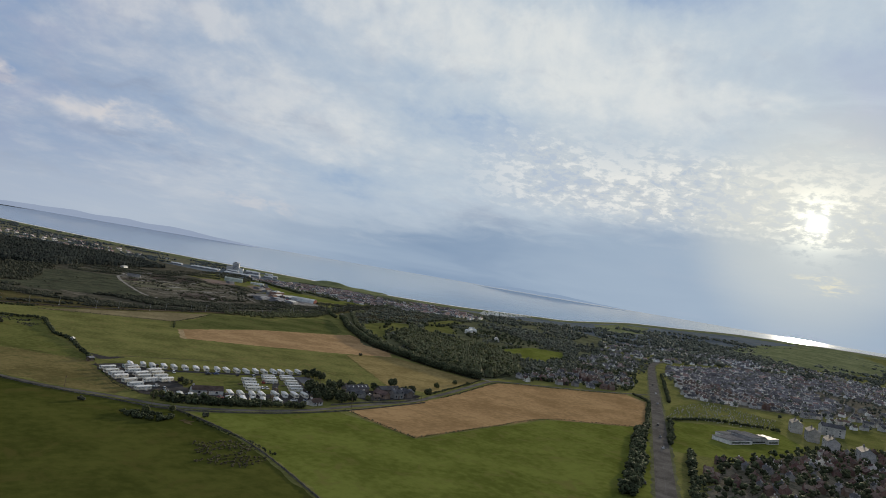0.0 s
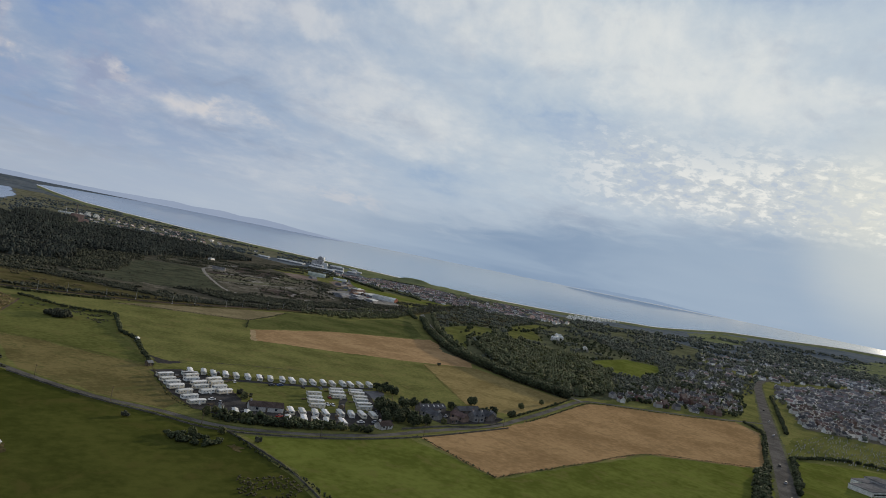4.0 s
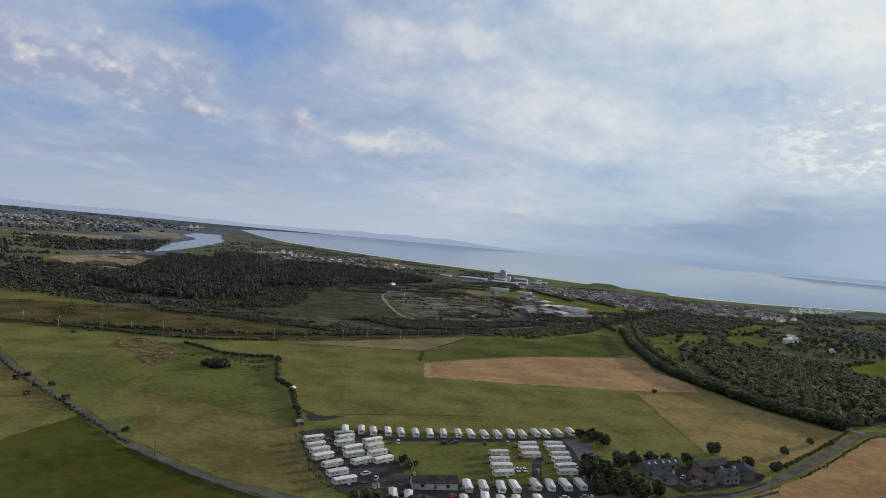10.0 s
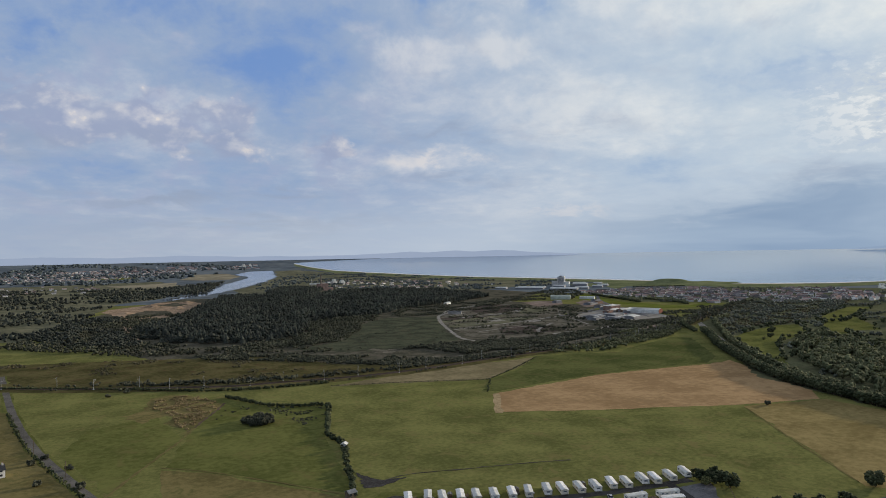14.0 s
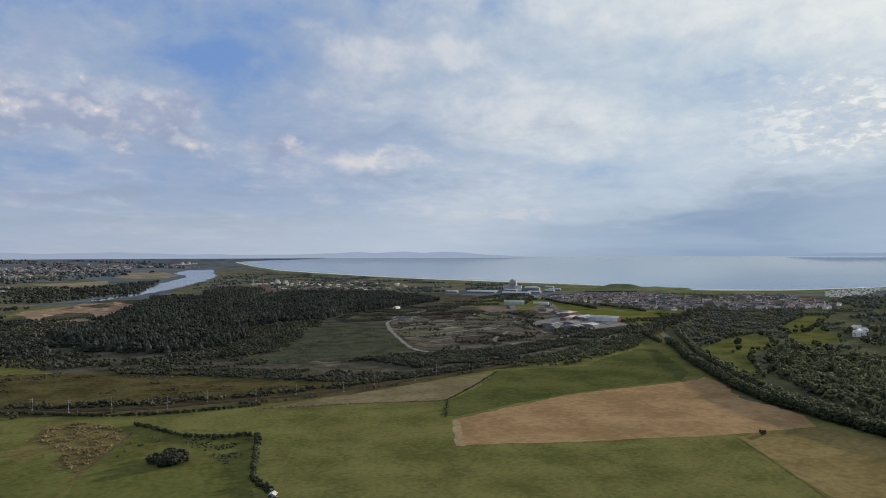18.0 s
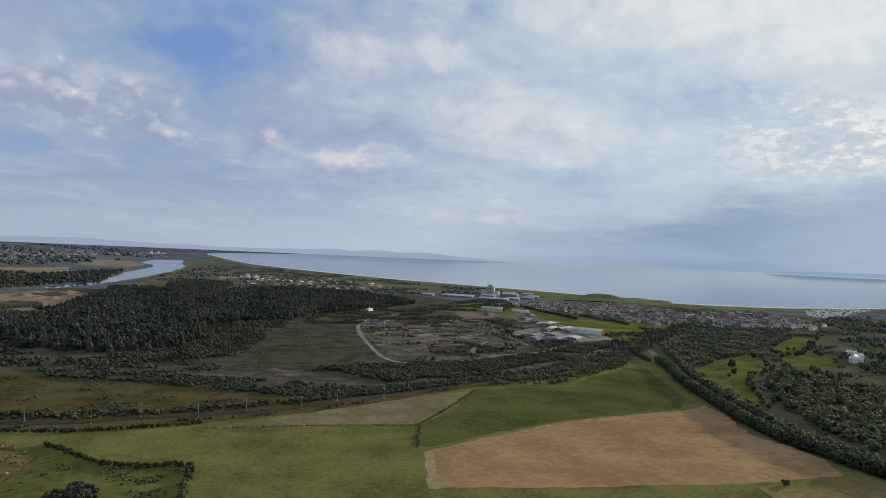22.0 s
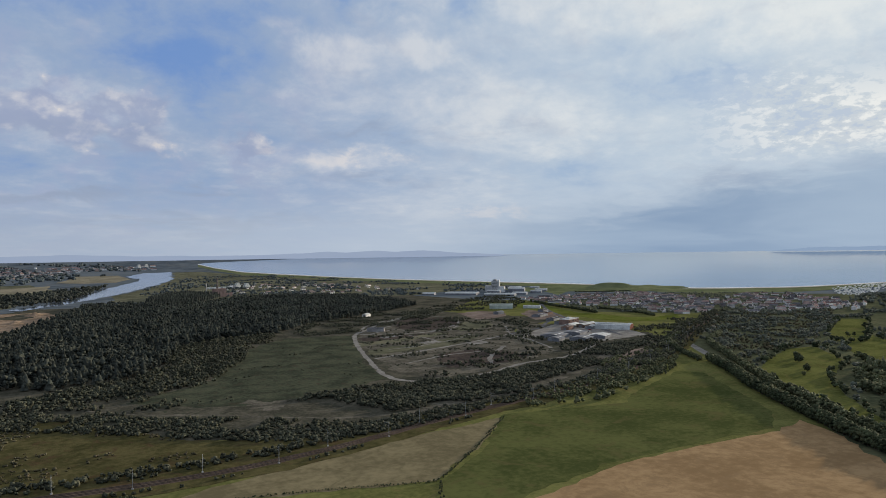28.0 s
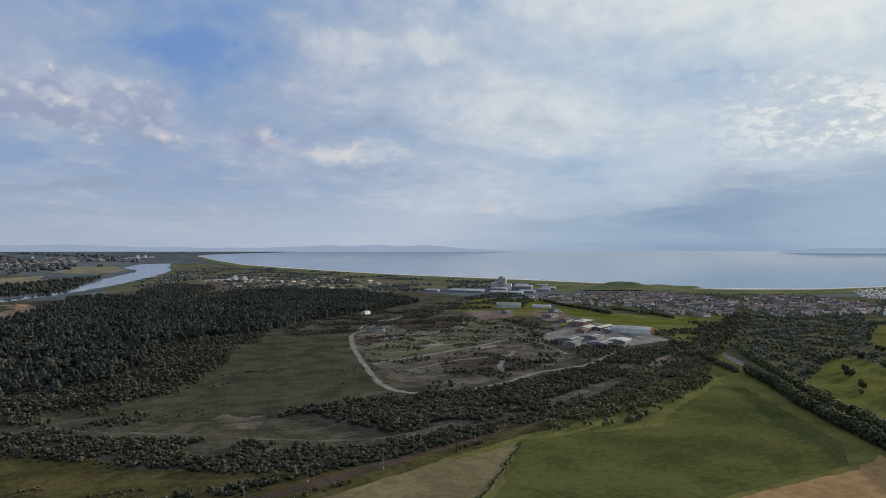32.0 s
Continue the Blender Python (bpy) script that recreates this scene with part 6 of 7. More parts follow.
def make_park_shed(paint, label):
    ob = thing("garden_shed", label, "shed", "sheds of the park")
    part("wall", Soup().prism(-1.2, -0.9, -0.05, 1.2, 0.9, 1.7, 2.15).mesh("wall", paint), ob)
    part("roof", Soup().slopes(-1.2, -0.9, 1.2, 0.9, 1.7, 2.15, 0.1, 0.06).mesh("roof", "felt"), ob)
    part("door", Soup().box(-0.35, -0.03, 0, 0.35, 0.03, 1.5).mesh("door", "timber"), ob, "", pose(0, -0.93, 0.02))
    return ob


def make_fence(length):
    ob = thing("post_fence", "weathered post and rail fence along the caravan park", "fence", "fences of the park")
    n = int(length / 2.4)
    for k in range(n + 1):
        part("post", Soup().box(-0.06, -0.06, -0.1, 0.06, 0.06, 1.15).mesh("post", "timber"), ob, "", pose(k * length / n, 0, 0))
    for z in (0.45, 0.95):
        part("rail", Soup().box(0, -0.03, z, length, 0.03, z + 0.1).mesh("rail", "timber"), ob)
    return ob


deck, first_deck = make_deck(), True
for x, y, turn in [(x + 3.0, y + 1.5, 74) for x, y in ROW_N[::3]] + [(x + 7.4, y - 1.6, 16) for x, y in ACROSS[::3]] + [(x - 7.2, y, -6) for x, y in EAST[1::3]]:
    if first_deck:
        deck.matrix_basis, first_deck = pose(x, y, 0.15, 0, 0, turn), False
    else:
        copy_thing(deck, pose(x, y, 0.15, 0, 0, turn))
for paint, label, spots in (("timber", "small brown timber shed between caravans", [(19, 2, 70), (46, -4, 70), (74, -10, 70), (103, -12, 70), (-11, -8, 16), (66, -66, 40), (22, -79, 68), (50, -85, 68)]),
                            ("sheet_green", "small pale green shed beside the lane hedge", [(-13, -76, 50), (-9, -66, 20), (88, -78, -10)])):
    shed = make_park_shed(paint, label)
    for n, (x, y, turn) in enumerate(spots):
        if n == 0:
            shed.matrix_basis = pose(x, y, 0.15, 0, 0, turn)
        else:
            copy_thing(shed, pose(x, y, 0.15, 0, 0, turn))
for (x0, y0), (x1, y1) in (((-17, 14), (-23, -18)), ((-23, -18), (-27, -48)), ((-27, -48), (-24, -66)), ((126, -12), (130, -32)), ((130, -32), (114, -54))):
    place_at = pose(x0, y0, 0.12, 0, 0, math.degrees(math.atan2(y1 - y0, x1 - x0)))
    make_fence(math.hypot(x1 - x0, y1 - y0)).matrix_basis = place_at


# ---- houses ----
def make_house(w, d, eaves, ridge, wall, roof, label, group, category="house", stacks=2, floors=2, name="house", sides=(-1, 1)):
    ob = thing(name, label, category, group)
    x, y = w / 2, d / 2
    part("wall", Soup().prism(-x, -y, -0.1, x, y, eaves, ridge).mesh("wall", wall), ob)
    part("roof", Soup().slopes(-x, -y, x, y, eaves, ridge).mesh("roof", roof), ob)
    for k in range(stacks):
        cx = (-x + 0.8, x - 0.8)[k]
        stack = part("chimney", Soup().box(cx - 0.45, -0.6, ridge - 0.5, cx + 0.45, 0.6, ridge + 1.1).mesh("chimney", wall), ob)
        part("chimney_pot", Soup().tube((cx, 0, ridge + 1.1), (cx, 0, ridge + 1.6), 0.16, 0.13, 6).mesh("chimney_pot", "tile_red"), stack)
    pane = Soup().box(-0.65, -0.04, 0, 0.65, 0.04, 1.2).mesh("window", "glass")
    for side in sides:
        for fl in range(floors):
            for px in (-w * 0.28, w * 0.28):
                part("window", pane, ob, "", pose(px, side * (y + 0.02), 0.95 + 2.6 * fl))
    part("door", Soup().box(-0.5, -0.04, 0, 0.5, 0.04, 2.05).mesh("door", "timber"), ob, "", pose(0, -y - 0.02, 0))
    return ob


TOWN = "houses of the town"
HOUSES = [make_house(8.5, 7.5, 5.0, 7.6, "render_grey", "slate", "grey rendered house with a slate roof", TOWN, sides=(-1,)), make_house(9.5, 7.0, 4.9, 7.4, "render_white", "tile_brown", "white rendered house with a brown tiled roof", TOWN, sides=(-1,)),
          make_house(16, 7.5, 5.0, 7.5, "render_grey", "slate", "grey terrace of houses with a slate roof", TOWN, sides=(-1,)), make_house(11, 8, 2.8, 5.4, "render_white", "slate", "white bungalow with a slate roof", TOWN, floors=1, sides=(-1,)),
          make_house(9, 7.5, 5.0, 7.7, "brick", "tile_brown", "brick house with a brown tiled roof", TOWN, sides=(-1,))]


def rows_in(poly, turn, gap, row, rng, skip=0.12):
    """House places in streets inside a plan polygon."""
    a = radians(turn)
    c = np.mean(poly, axis=0)
    r = 900
    out = []
    for j in range(-int(r / row), int(r / row)):
        for i in range(-int(r / gap), int(r / gap)):
            u, v = i * gap + rng.normal(0, 0.6), j * row + (i % 2) * 0 + rng.normal(0, 0.5)
            out.append((c[0] + u * math.cos(a) - v * math.sin(a), c[1] + u * math.sin(a) + v * math.cos(a)))
    out = np.array(out)
    ok = inside(poly, out[:, 0], out[:, 1]) & (rng.random(len(out)) > skip)
    return out[ok] + rng.normal(0, 1.2, (int(ok.sum()), 2))


PLACED = []
first = set()


def settle(poly, turn, gap, row, seed, kinds, skip=0.12, wobble=3.0, size=0.8):
    r = np.random.default_rng(seed)
    for x, y in rows_in(poly, turn, gap, row, r, skip):
        k = kinds[int(r.integers(len(kinds)))]
        m = pose(x, y, gz(x, y), 0, 0, turn + r.normal(0, wobble) + (180 if r.random() < 0.5 else 0) + (90 if r.random() < 0.08 else 0))
        if k not in first:
            first.add(k)
            HOUSES[k].matrix_basis = m
            HOUSES[k].scale = [size] * 3
        else:
            copy_thing(HOUSES[k], m).scale = [size * r.uniform(0.9, 1.1)] * 3
        PLACED.append((x, y))


settle([(385, -52), (398, -26), (470, -8), (573, 10), (690, -20), (600, -70), (500, -100), (430, -78)], -24, 10, 16, 31, [0, 1, 3, 4], 0.3, size=0.72)
settle([(590, -140), (690, -92), (790, -48), (770, -150), (700, -230), (640, -190)], -24, 10.5, 15.5, 32, [0, 1, 4, 1, 3, 1])
settle([(180, -300), (279, -282), (330, -312), (437, -310), (545, -345), (480, -420), (330, -400), (200, -360)], 28, 9.5, 14.5, 33, [4, 4, 1, 4, 0], 0.3, size=0.64)
settle([(620, -262), (700, -236), (960, -250), (1000, -330), (760, -350)], -20, 14, 24, 34, [2, 0, 1], 0.55)


def far_houses(name, poly, gap, row, turn, seed, label, keep=0.85, size=1.0, tiled=0.65):
    """Far streets of small gabled houses, joined."""
    r = np.random.default_rng(seed)
    p = rows_in(poly, turn, gap, row, r, 1 - keep)
    p = p + r.normal(0, gap * 0.16, p.shape)
    V, F, S, k = [], [], [], 0
    for x, y in p:
        s = Soup()
        w, d, e = r.uniform(8, 19) * size, 7 * size, r.uniform(2.8, 4.4) * size
        s.prism(-w / 2, -d / 2, -0.3, w / 2, d / 2, e, e + 0.05)
        n = len(s.f)
        s.slopes(-w / 2, -d / 2, w / 2, d / 2, e, e + 2.4 * size)
        s.poly((-w / 2, -d / 2, e), (-w / 2, 0, e + 2.3 * size), (-w / 2, d / 2, e)).poly((w / 2, d / 2, e), (w / 2, 0, e + 2.3 * size), (w / 2, -d / 2, e))
        s.box(-w / 2 + 0.5, -0.5, e + 1.6, -w / 2 + 1.3, 0.5, e + 3.4 * size)
        a = radians(turn + r.normal(0, 5) + (90 if r.random() < 0.2 else 0))
        kind, roof = (0 if r.random() < 0.72 else 1), (3 if r.random() < tiled else 2)
        z = gz(x, y)
        V += [(x + q[0] * math.cos(a) - q[1] * math.sin(a), y + q[0] * math.sin(a) + q[1] * math.cos(a), q[2] + z) for q in s.v]
        F += [tuple(k + i for i in f) for f in s.f]
        S += [kind] * n + [roof] * 12 + [kind] * (len(s.f) - n - 12)
        k += len(s.v)
    tagged(new(name, mesh_of(name, V, F, ["far_wall_pale", "far_wall", "far_slate", "far_roof"], S)), label, "houses", "", "stuff")


far_houses("shore_town", [(834, 1120), (917, 1149), (1052, 1142), (1165, 1133), (1160, 1057), (1140, 960), (1000, 880), (870, 850), (820, 940), (800, 1030)], 15, 25, -42, 41, "far streets of pale houses with red-brown roofs", 0.86, 0.82, 0.6)
far_houses("shore_town", [(870, 848), (1000, 878), (1140, 955), (1124, 868), (1010, 780), (913, 705), (830, 690), (822, 740)], 15, 26, -36, 48, "far streets of pale houses with red-brown roofs", 0.82, 0.82, 0.6)
far_houses("shore_town", [(1010, 776), (1150, 880), (1290, 950), (1390, 880), (1300, 740), (1180, 640), (1067, 600), (930, 640)], 17, 30, -30, 42, "far streets of pale houses with dark roofs", 0.62, 0.85)
far_houses("far_town", [(1000, 90), (1360, 60), (1860, -170), (2100, 60), (1700, 330), (1300, 330), (1100, 250)], 19, 30, -20, 43, "hazy far town of pale houses", 0.55, 0.9, 0.2)
far_houses("far_town", [(1180, -130), (1200, 40), (1340, 50), (1850, -190), (1500, -330), (1210, -300)], 15, 24, -24, 44, "hazy far streets of houses", 0.8, 0.85, 0.2)
far_houses("town_streets", [(790, -48), (980, 40), (1180, 40), (1180, -120), (980, -240), (700, -230), (770, -150)], 11.5, 21, -24, 49, "close streets of grey houses with dark roofs", 0.85, 0.8, 0.12)
far_houses("west_town", [(-900, 2700), (-260, 2900), (60, 3450), (-300, 3700), (-1000, 3400)], 22, 34, 20, 45, "far town under the hills", 0.55, 0.8)
far_houses("works_sheds", [(330, 1700), (520, 1560), (900, 1600), (760, 2200), (480, 2300)], 30, 36, 25, 46, "scattered low pale works buildings", 0.32, 0.8)
far_houses("west_town", [(-900, 1900), (-300, 2000), (-260, 2300), (-500, 2500), (-1000, 2400)], 30, 44, 15, 50, "far town of pale houses", 0.3, 0.8)
far_houses("river_works", [(-300, 3350), (60, 3480), (420, 3500), (400, 3800), (-300, 3800)], 40, 50, 5, 51, "far pale works beyond the river mouth", 0.6, 1.4)
far_houses("village_houses", [(1046, 633), (1091, 567), (1212, 634), (1206, 716)], 18, 26, 25, 52, "pale village houses among trees", 0.8, 1.1)
far_houses("village_houses", [(640, 20), (720, 75), (840, 130), (1000, 170), (1090, 250), (1000, 100), (760, 0)], 17, 26, -24, 47, "pale houses among dark trees", 0.6, 0.72, 0.2)


def holiday_park():
    r = np.random.default_rng(51)
    s = Soup()
    for x, y in rows_in([(1400, 760), (1480, 860), (1680, 960), (1900, 1000), (1960, 960), (1640, 840), (1500, 770)], 30, 8, 10, r, 0.55):
        x, y = x + r.normal(0, 3), y + r.normal(0, 3)
        z = gz(x, y)
        s.prism(x - 2.2, y - 1.2, z, x + 2.2, y + 1.2, z + 1.9, z + 2.2)
    tagged(new("holiday_park", s.mesh("holiday_park", "caravan_white")), "far rows of white holiday caravans", "caravans", "", "stuff")


holiday_park()

# ---- farm, lodge and other near buildings ----
FARM = "farm buildings"


def place(ob, x, y, turn):
    ob.matrix_basis = pose(x, y, 0.1, 0, 0, turn)
    return ob


def skylights(ob, d, eaves, ridge, xs, side=-1):
    slope = math.degrees(math.atan2(ridge - eaves, d / 2))
    pane = Soup().box(-0.5, -0.7, 0, 0.5, 0.7, 0.06).mesh("skylight", "sheet_pale")
    for x in xs:
        part("skylight", pane, ob, "pale roof light", pose(x, side * d / 4, (eaves + ridge) / 2 + 0.2, -side * slope, 0, 0))


barn = place(make_house(22, 6, 2.8, 4.8, "sandstone", "slate", "long stone steading with a slate roof and pale roof lights", FARM, "farm building", 1, 1, "steading"), 130, -73, 2)
skylights(barn, 6, 2.8, 4.8, (-8, -4, 1, 5, 9))
place(make_house(13, 6, 2.8, 4.8, "render_grey", "slate", "farm range with a slate roof and pale gable", FARM, "farm building", 1, 1, "steading"), 120, -85, 100)
place(make_house(20, 6, 3.0, 5.0, "sandstone", "slate", "stone farm range with a slate roof", FARM, "farm building", 0, 1, "steading"), 157, -79, 2)
place(make_house(11, 5.5, 2.8, 4.8, "brick", "tile_brown", "red brick byre with a brown tiled roof", FARM, "farm building", 0, 1, "byre"), 139, -91, 96)
place(make_house(9, 6, 4.0, 6.0, "render_grey", "slate", "grey farmhouse with a slate roof and chimneys", FARM, "farmhouse", 2, 2, "farmhouse"), 151, -94, -4)
place(make_house(12, 6, 3.0, 5.2, "sandstone", "slate", "stone barn with a dark slate roof", FARM, "farm building", 0, 1, "barn"), 165, -90, 78)
place(make_house(7, 5, 2.6, 4.2, "render_grey", "sheet_grey", "small outhouse with a grey sheet roof", FARM, "outhouse", 0, 1, "outhouse"), 173, -86, 76)
place(make_house(6, 4, 2.4, 3.6, "sandstone", "tile_brown", "small stone shed beside the yard", FARM, "outhouse", 0, 1, "shed"), 127, -97, 6)
place(make_house(18, 6.5, 2.7, 4.6, "render_grey", "tile_dark", "long low lodge with a dark brown tiled roof", "park buildings", "lodge", 1, 1, "lodge"), 14, -70, -16)
place(make_house(9, 5.5, 2.2, 3.9, "render_grey", "tile_dark", "low cottage with a dark roof beside the lane", "park buildings", "cottage", 1, 1, "cottage"), 69, -103, 8)
hut = place(make_house(3.8, 3.2, 1.5, 2.1, "render_white", "sheet_pale", "small white field hut with a patched red and pale roof", "field huts", "hut", 0, 0, "hut"), -115.5, -111, 25)
part("roof_patch", Soup().box(-1.4, -1.5, 0, 0.5, -0.15, 0.05).mesh("roof_patch", "tile_red"), hut, "faded red half of the roof", pose(0, -0.05, 2.30, 20.5))
place(make_house(3.4, 3.2, 1.4, 1.8, "render_grey", "sheet_pale", "small grey field shed with a pale sheet roof", "field huts", "shed", 0, 0, "shed"), -127, -103, 25)
place(make_house(3, 2.6, 2.2, 2.9, "render_white", "sheet_pale", "small white trailer in a field corner", "field huts", "hut", 0, 1, "hut"), -2, 90, 60)
place(make_house(3.5, 3, 2.2, 3.0, "timber", "sheet_grey", "small timber shed beside the hedge", "field huts", "shed", 0, 1, "shed"), -17, 20, 20)
place(make_house(9, 7, 4.6, 7.0, "render_white", "slate", "white cottage across the lane", "field huts", "cottage", 2, 2, "cottage"), -158, 114, 20).scale = (0.8, 0.8, 0.75)
for x, y, turn in ((762, 322, 20), (782, 330, -15), (748, 312, 100), (722, 232, 40), (805, 350, 75)):
    place(make_house(13, 7, 5, 7.5, "render_white", "sheet_pale", "large white building among trees", "mansion buildings", "mansion", 1, 2, "mansion"), x, y, turn)


# ---- industry ----
def make_shed(w, d, eaves, ridge, wall, roof, label, bays=1, name="shed", category="industrial shed", group="industrial sheds", end=""):
    ob = thing(name, label, category, group)
    bay = d / bays
    for k in range(bays):
        y0 = -d / 2 + k * bay
        part("wall", Soup().prism(-w / 2, y0, -0.2, w / 2, y0 + bay - 0.05, eaves, ridge).mesh("wall", wall), ob)
        part("roof", Soup().slopes(-w / 2, y0, w / 2, y0 + bay - 0.05, eaves, ridge, 0.02 if bays > 1 else 0.3, 0.15).mesh("roof", roof), ob)
        part("roof_light", Soup().box(-w * 0.45, y0 + bay * 0.2, 0, w * 0.45, y0 + bay * 0.3, 0.02).mesh("roof_light", "sheet_pale"), ob, "", pose(0, 0, eaves + (ridge - eaves) * 0.6 + 0.2))
    door = Soup().box(-0.06, -1.8, 0, 0.06, 1.8, min(4.0, eaves * 0.8)).mesh("roller_door", "sheet_grey")
    part("roller_door", door, ob, "", pose(-w / 2 - 0.05, -d / 2 + bay / 2, 0))
    if end:
        part("end_panel", Soup().prism(0, -d / 2 - 0.1, 0, 0.3, d / 2 + 0.1, eaves, ridge).mesh("end_panel", end), ob, "dull red end wall", pose(w / 2 + 0.05, 0, 0))
    return ob


for x, y, turn, w, d, bays, roof in ((498, 588, 28, 26, 24, 3, "sheet_grey"), (532, 594, 28, 24, 24, 3, "sheet_grey"), (506, 550, 28, 22, 20, 2, "sheet_grey"), (538, 556, 28, 22, 20, 2, "sheet_pale"), (480, 562, 28, 16, 14, 2, "sheet_grey"), (600, 700, 30, 26, 12, 1, "slate"), (618, 742, 30, 26, 12, 1, "slate"), (638, 800, 30, 30, 14, 1, "slate"), (584, 660, 30, 30, 12, 1, "sheet_pale")):
    place(make_shed(w, d, 3.2, 4.6, "sheet_grey", roof, "grey multi-bay workshop with sheet roofs"), x, y, turn)
place(make_shed(44, 20, 5.5, 7.5, "sheet_pale", "sheet_pale", "long pale warehouse with a red end wall", 1, end="tile_red"), 612, 612, -56)
place(make_shed(40, 20, 6, 8.5, "sheet_green", "sheet_green", "long pale green sheet-roofed warehouse"), 672, 955, -35)
for x, y, turn, w, d, roof, wall, label in ((560, 640, 30, 18, 10, "tile_brown", "brick", "small brick workshop with a brown roof"), (588, 628, 30, 16, 9, "sheet_pale", "sheet_grey", "small workshop with a pale roof"), (602, 652, 22, 36, 11, "sheet_pale", "brick", "long brick workshop with a pale roof"), (668, 820, 28, 20, 10, "slate", "brick", "brick workshop with a dark slate roof"),
                                            (690, 860, 28, 18, 10, "slate", "sheet_grey", "grey workshop with a dark slate roof"), (720, 930, -40, 30, 14, "sheet_pale", "sheet_pale", "pale store clad in sheet metal"), (610, 870, 20, 16, 10, "sheet_grey", "sheet_grey", "grey store clad in sheet metal"), (350, 762, -34, 22, 6, "felt", "render_grey", "low derelict building on cleared ground"),
                                            (360, 1010, 20, 16, 8, "sheet_pale", "render_white", "small pale building at the forest edge"), (420, 960, 35, 14, 7, "sheet_pale", "render_white", "small pale building at the forest edge")):
    place(make_shed(w, d, 3.6, 5.0, wall, roof, label), x, y, turn)
brick = thing("office_block", "red brick office block with a flat roof", "office block", "industrial sheds")
part("wall", Soup().box(-16, -8, 0, 16, 8, 8).mesh("wall", "brick"), brick)
part("roof", Soup().box(-16.3, -8.3, 8, 16.3, 8.3, 8.5).box(-5, -3, 8.5, 5, 3, 10.5).mesh("roof", "sheet_pale"), brick)
for fl in range(2):
    for k in range(7):
        part("window", Soup().box(-1.2, -0.05, 0, 1.2, 0.05, 1.4).mesh("window", "glass"), brick, "", pose(-13.2 + k * 4.4, -8.03, 1.4 + 3.4 * fl))
place(brick, 604, 690, 24)
brick.scale = (0.95, 0.9, 0.85)

factory = thing("factory_tower", "tall pale concrete factory tower beside lower blocks", "factory", "factory")
part("tower", Soup().box(-11, -8, 0, 11, 8, 28).mesh("tower", "concrete"), factory)
part("stair_core", Soup().box(11, -5, 0, 16, 5, 30).mesh("stair_core", "sheet_pale"), factory)
part("plant_room", Soup().box(-6, -5, 28, 5, 5, 31).mesh("plant_room", "sheet_grey"), factory)
part("annexe", Soup().box(16, -7, 0, 34, 7, 14).mesh("annexe", "sheet_pale"), factory)
part("annexe", Soup().box(-34, -9, 0, -11, 9, 16).mesh("annexe", "concrete"), factory)
for fl in range(7):
    part("window_band", Soup().box(-10, -0.06, 0, 10, 0.06, 0.7).mesh("window_band", "glass"), factory, "", pose(0, -8.05, 3 + 3.5 * fl))
place(factory, 941, 1380, -48)
factory.scale = (0.72, 0.72, 1.0)
for x, y, w, d, e in ((825, 1345, 76, 40, 3.5), (872, 1255, 70, 26, 3), (985, 1350, 40, 20, 8), (1015, 1400, 34, 18, 7), (1065, 1470, 30, 16, 4), (1045, 1330, 30, 14, 4), (760, 1390, 30, 18, 3), (930, 1260, 34, 18, 3.5), (905, 1330, 30, 18, 6), (1100, 1430, 24, 14, 4), (1000, 1290, 26, 14, 3.5)):
    place(make_shed(w, d, e, e + 2.5, "sheet_grey", "sheet_pale", "long low pale factory shed", 2, "factory_shed", "factory", "factory"), x, y, -46)

chimney = thing("works_chimney", "pinkish brick works building with two tall chimneys", "works", "works")
part("building", Soup().box(-14, -9, 0, 14, 9, 20).box(-26, -8, 0, -14, 8, 10).box(14, -8, 0, 30, 8, 8).mesh("building", "works_brick"), chimney)
part("stack", Soup().tube((-5, 0, 18), (-5, 0, 46), 2.4, 1.6, 10).mesh("stack", "sandstone"), chimney)
part("stack", Soup().tube((-26, 14, 0), (-26, 14, 34), 1.2, 0.9, 8).mesh("stack", "concrete"), chimney)
place(chimney, 330, 1660, 15)
for x, y, h in ((470, 2110, 15), (500, 2120, 12), (330, 3700, 18), (370, 3760, 14)):
    s = thing("silo_block", "pale far works building", "works", "works")
    part("block", Soup().box(-8, -7, 0, 8, 7, h * 0.6).box(-5, -5, h * 0.6, 5, 5, h).mesh("block", "sheet_pale"), s)
    s.matrix_basis = pose(x, y, gz(x, y), 0, 0, 20)
    t = thing("low_works", "long low pale far works building", "works", "works")
    part("block", Soup().box(-24, -7, 0, 24, 7, 5).mesh("block", "sheet_pale"), t)
    t.matrix_basis = pose(x - 70, y - 30, gz(x - 70, y - 30), 0, 0, 10)

# ---- school, flats and cemetery ----
school = thing("school", "low school with flat pale roofs", "school", "school")
for x, y, w, d, h in ((0, 0, 44, 22, 4), (40, 4, 30, 26, 6), (66, -2, 24, 20, 5), (16, 18, 20, 14, 4), (50, 24, 22, 14, 4)):
    part("wing", Soup().box(x - w / 2, y - d / 2, 0, x + w / 2, y + d / 2, h).mesh("wing", "render_white"), school)
    part("flat_roof", Soup().box(x - w / 2 - 0.4, y - d / 2 - 0.4, h, x + w / 2 + 0.4, y + d / 2 + 0.4, h + 0.4).mesh("flat_roof", "felt" if x < 60 else "sheet_grey"), school)
    part("window_band", Soup().box(-w * 0.42, -0.05, 0, w * 0.42, 0.05, 1.3).mesh("window_band", "glass"), school, "", pose(x, y - d / 2 - 0.03, 1.2))
place(school, 372, -260, -14)
school.scale = (0.72, 0.72, 0.8)
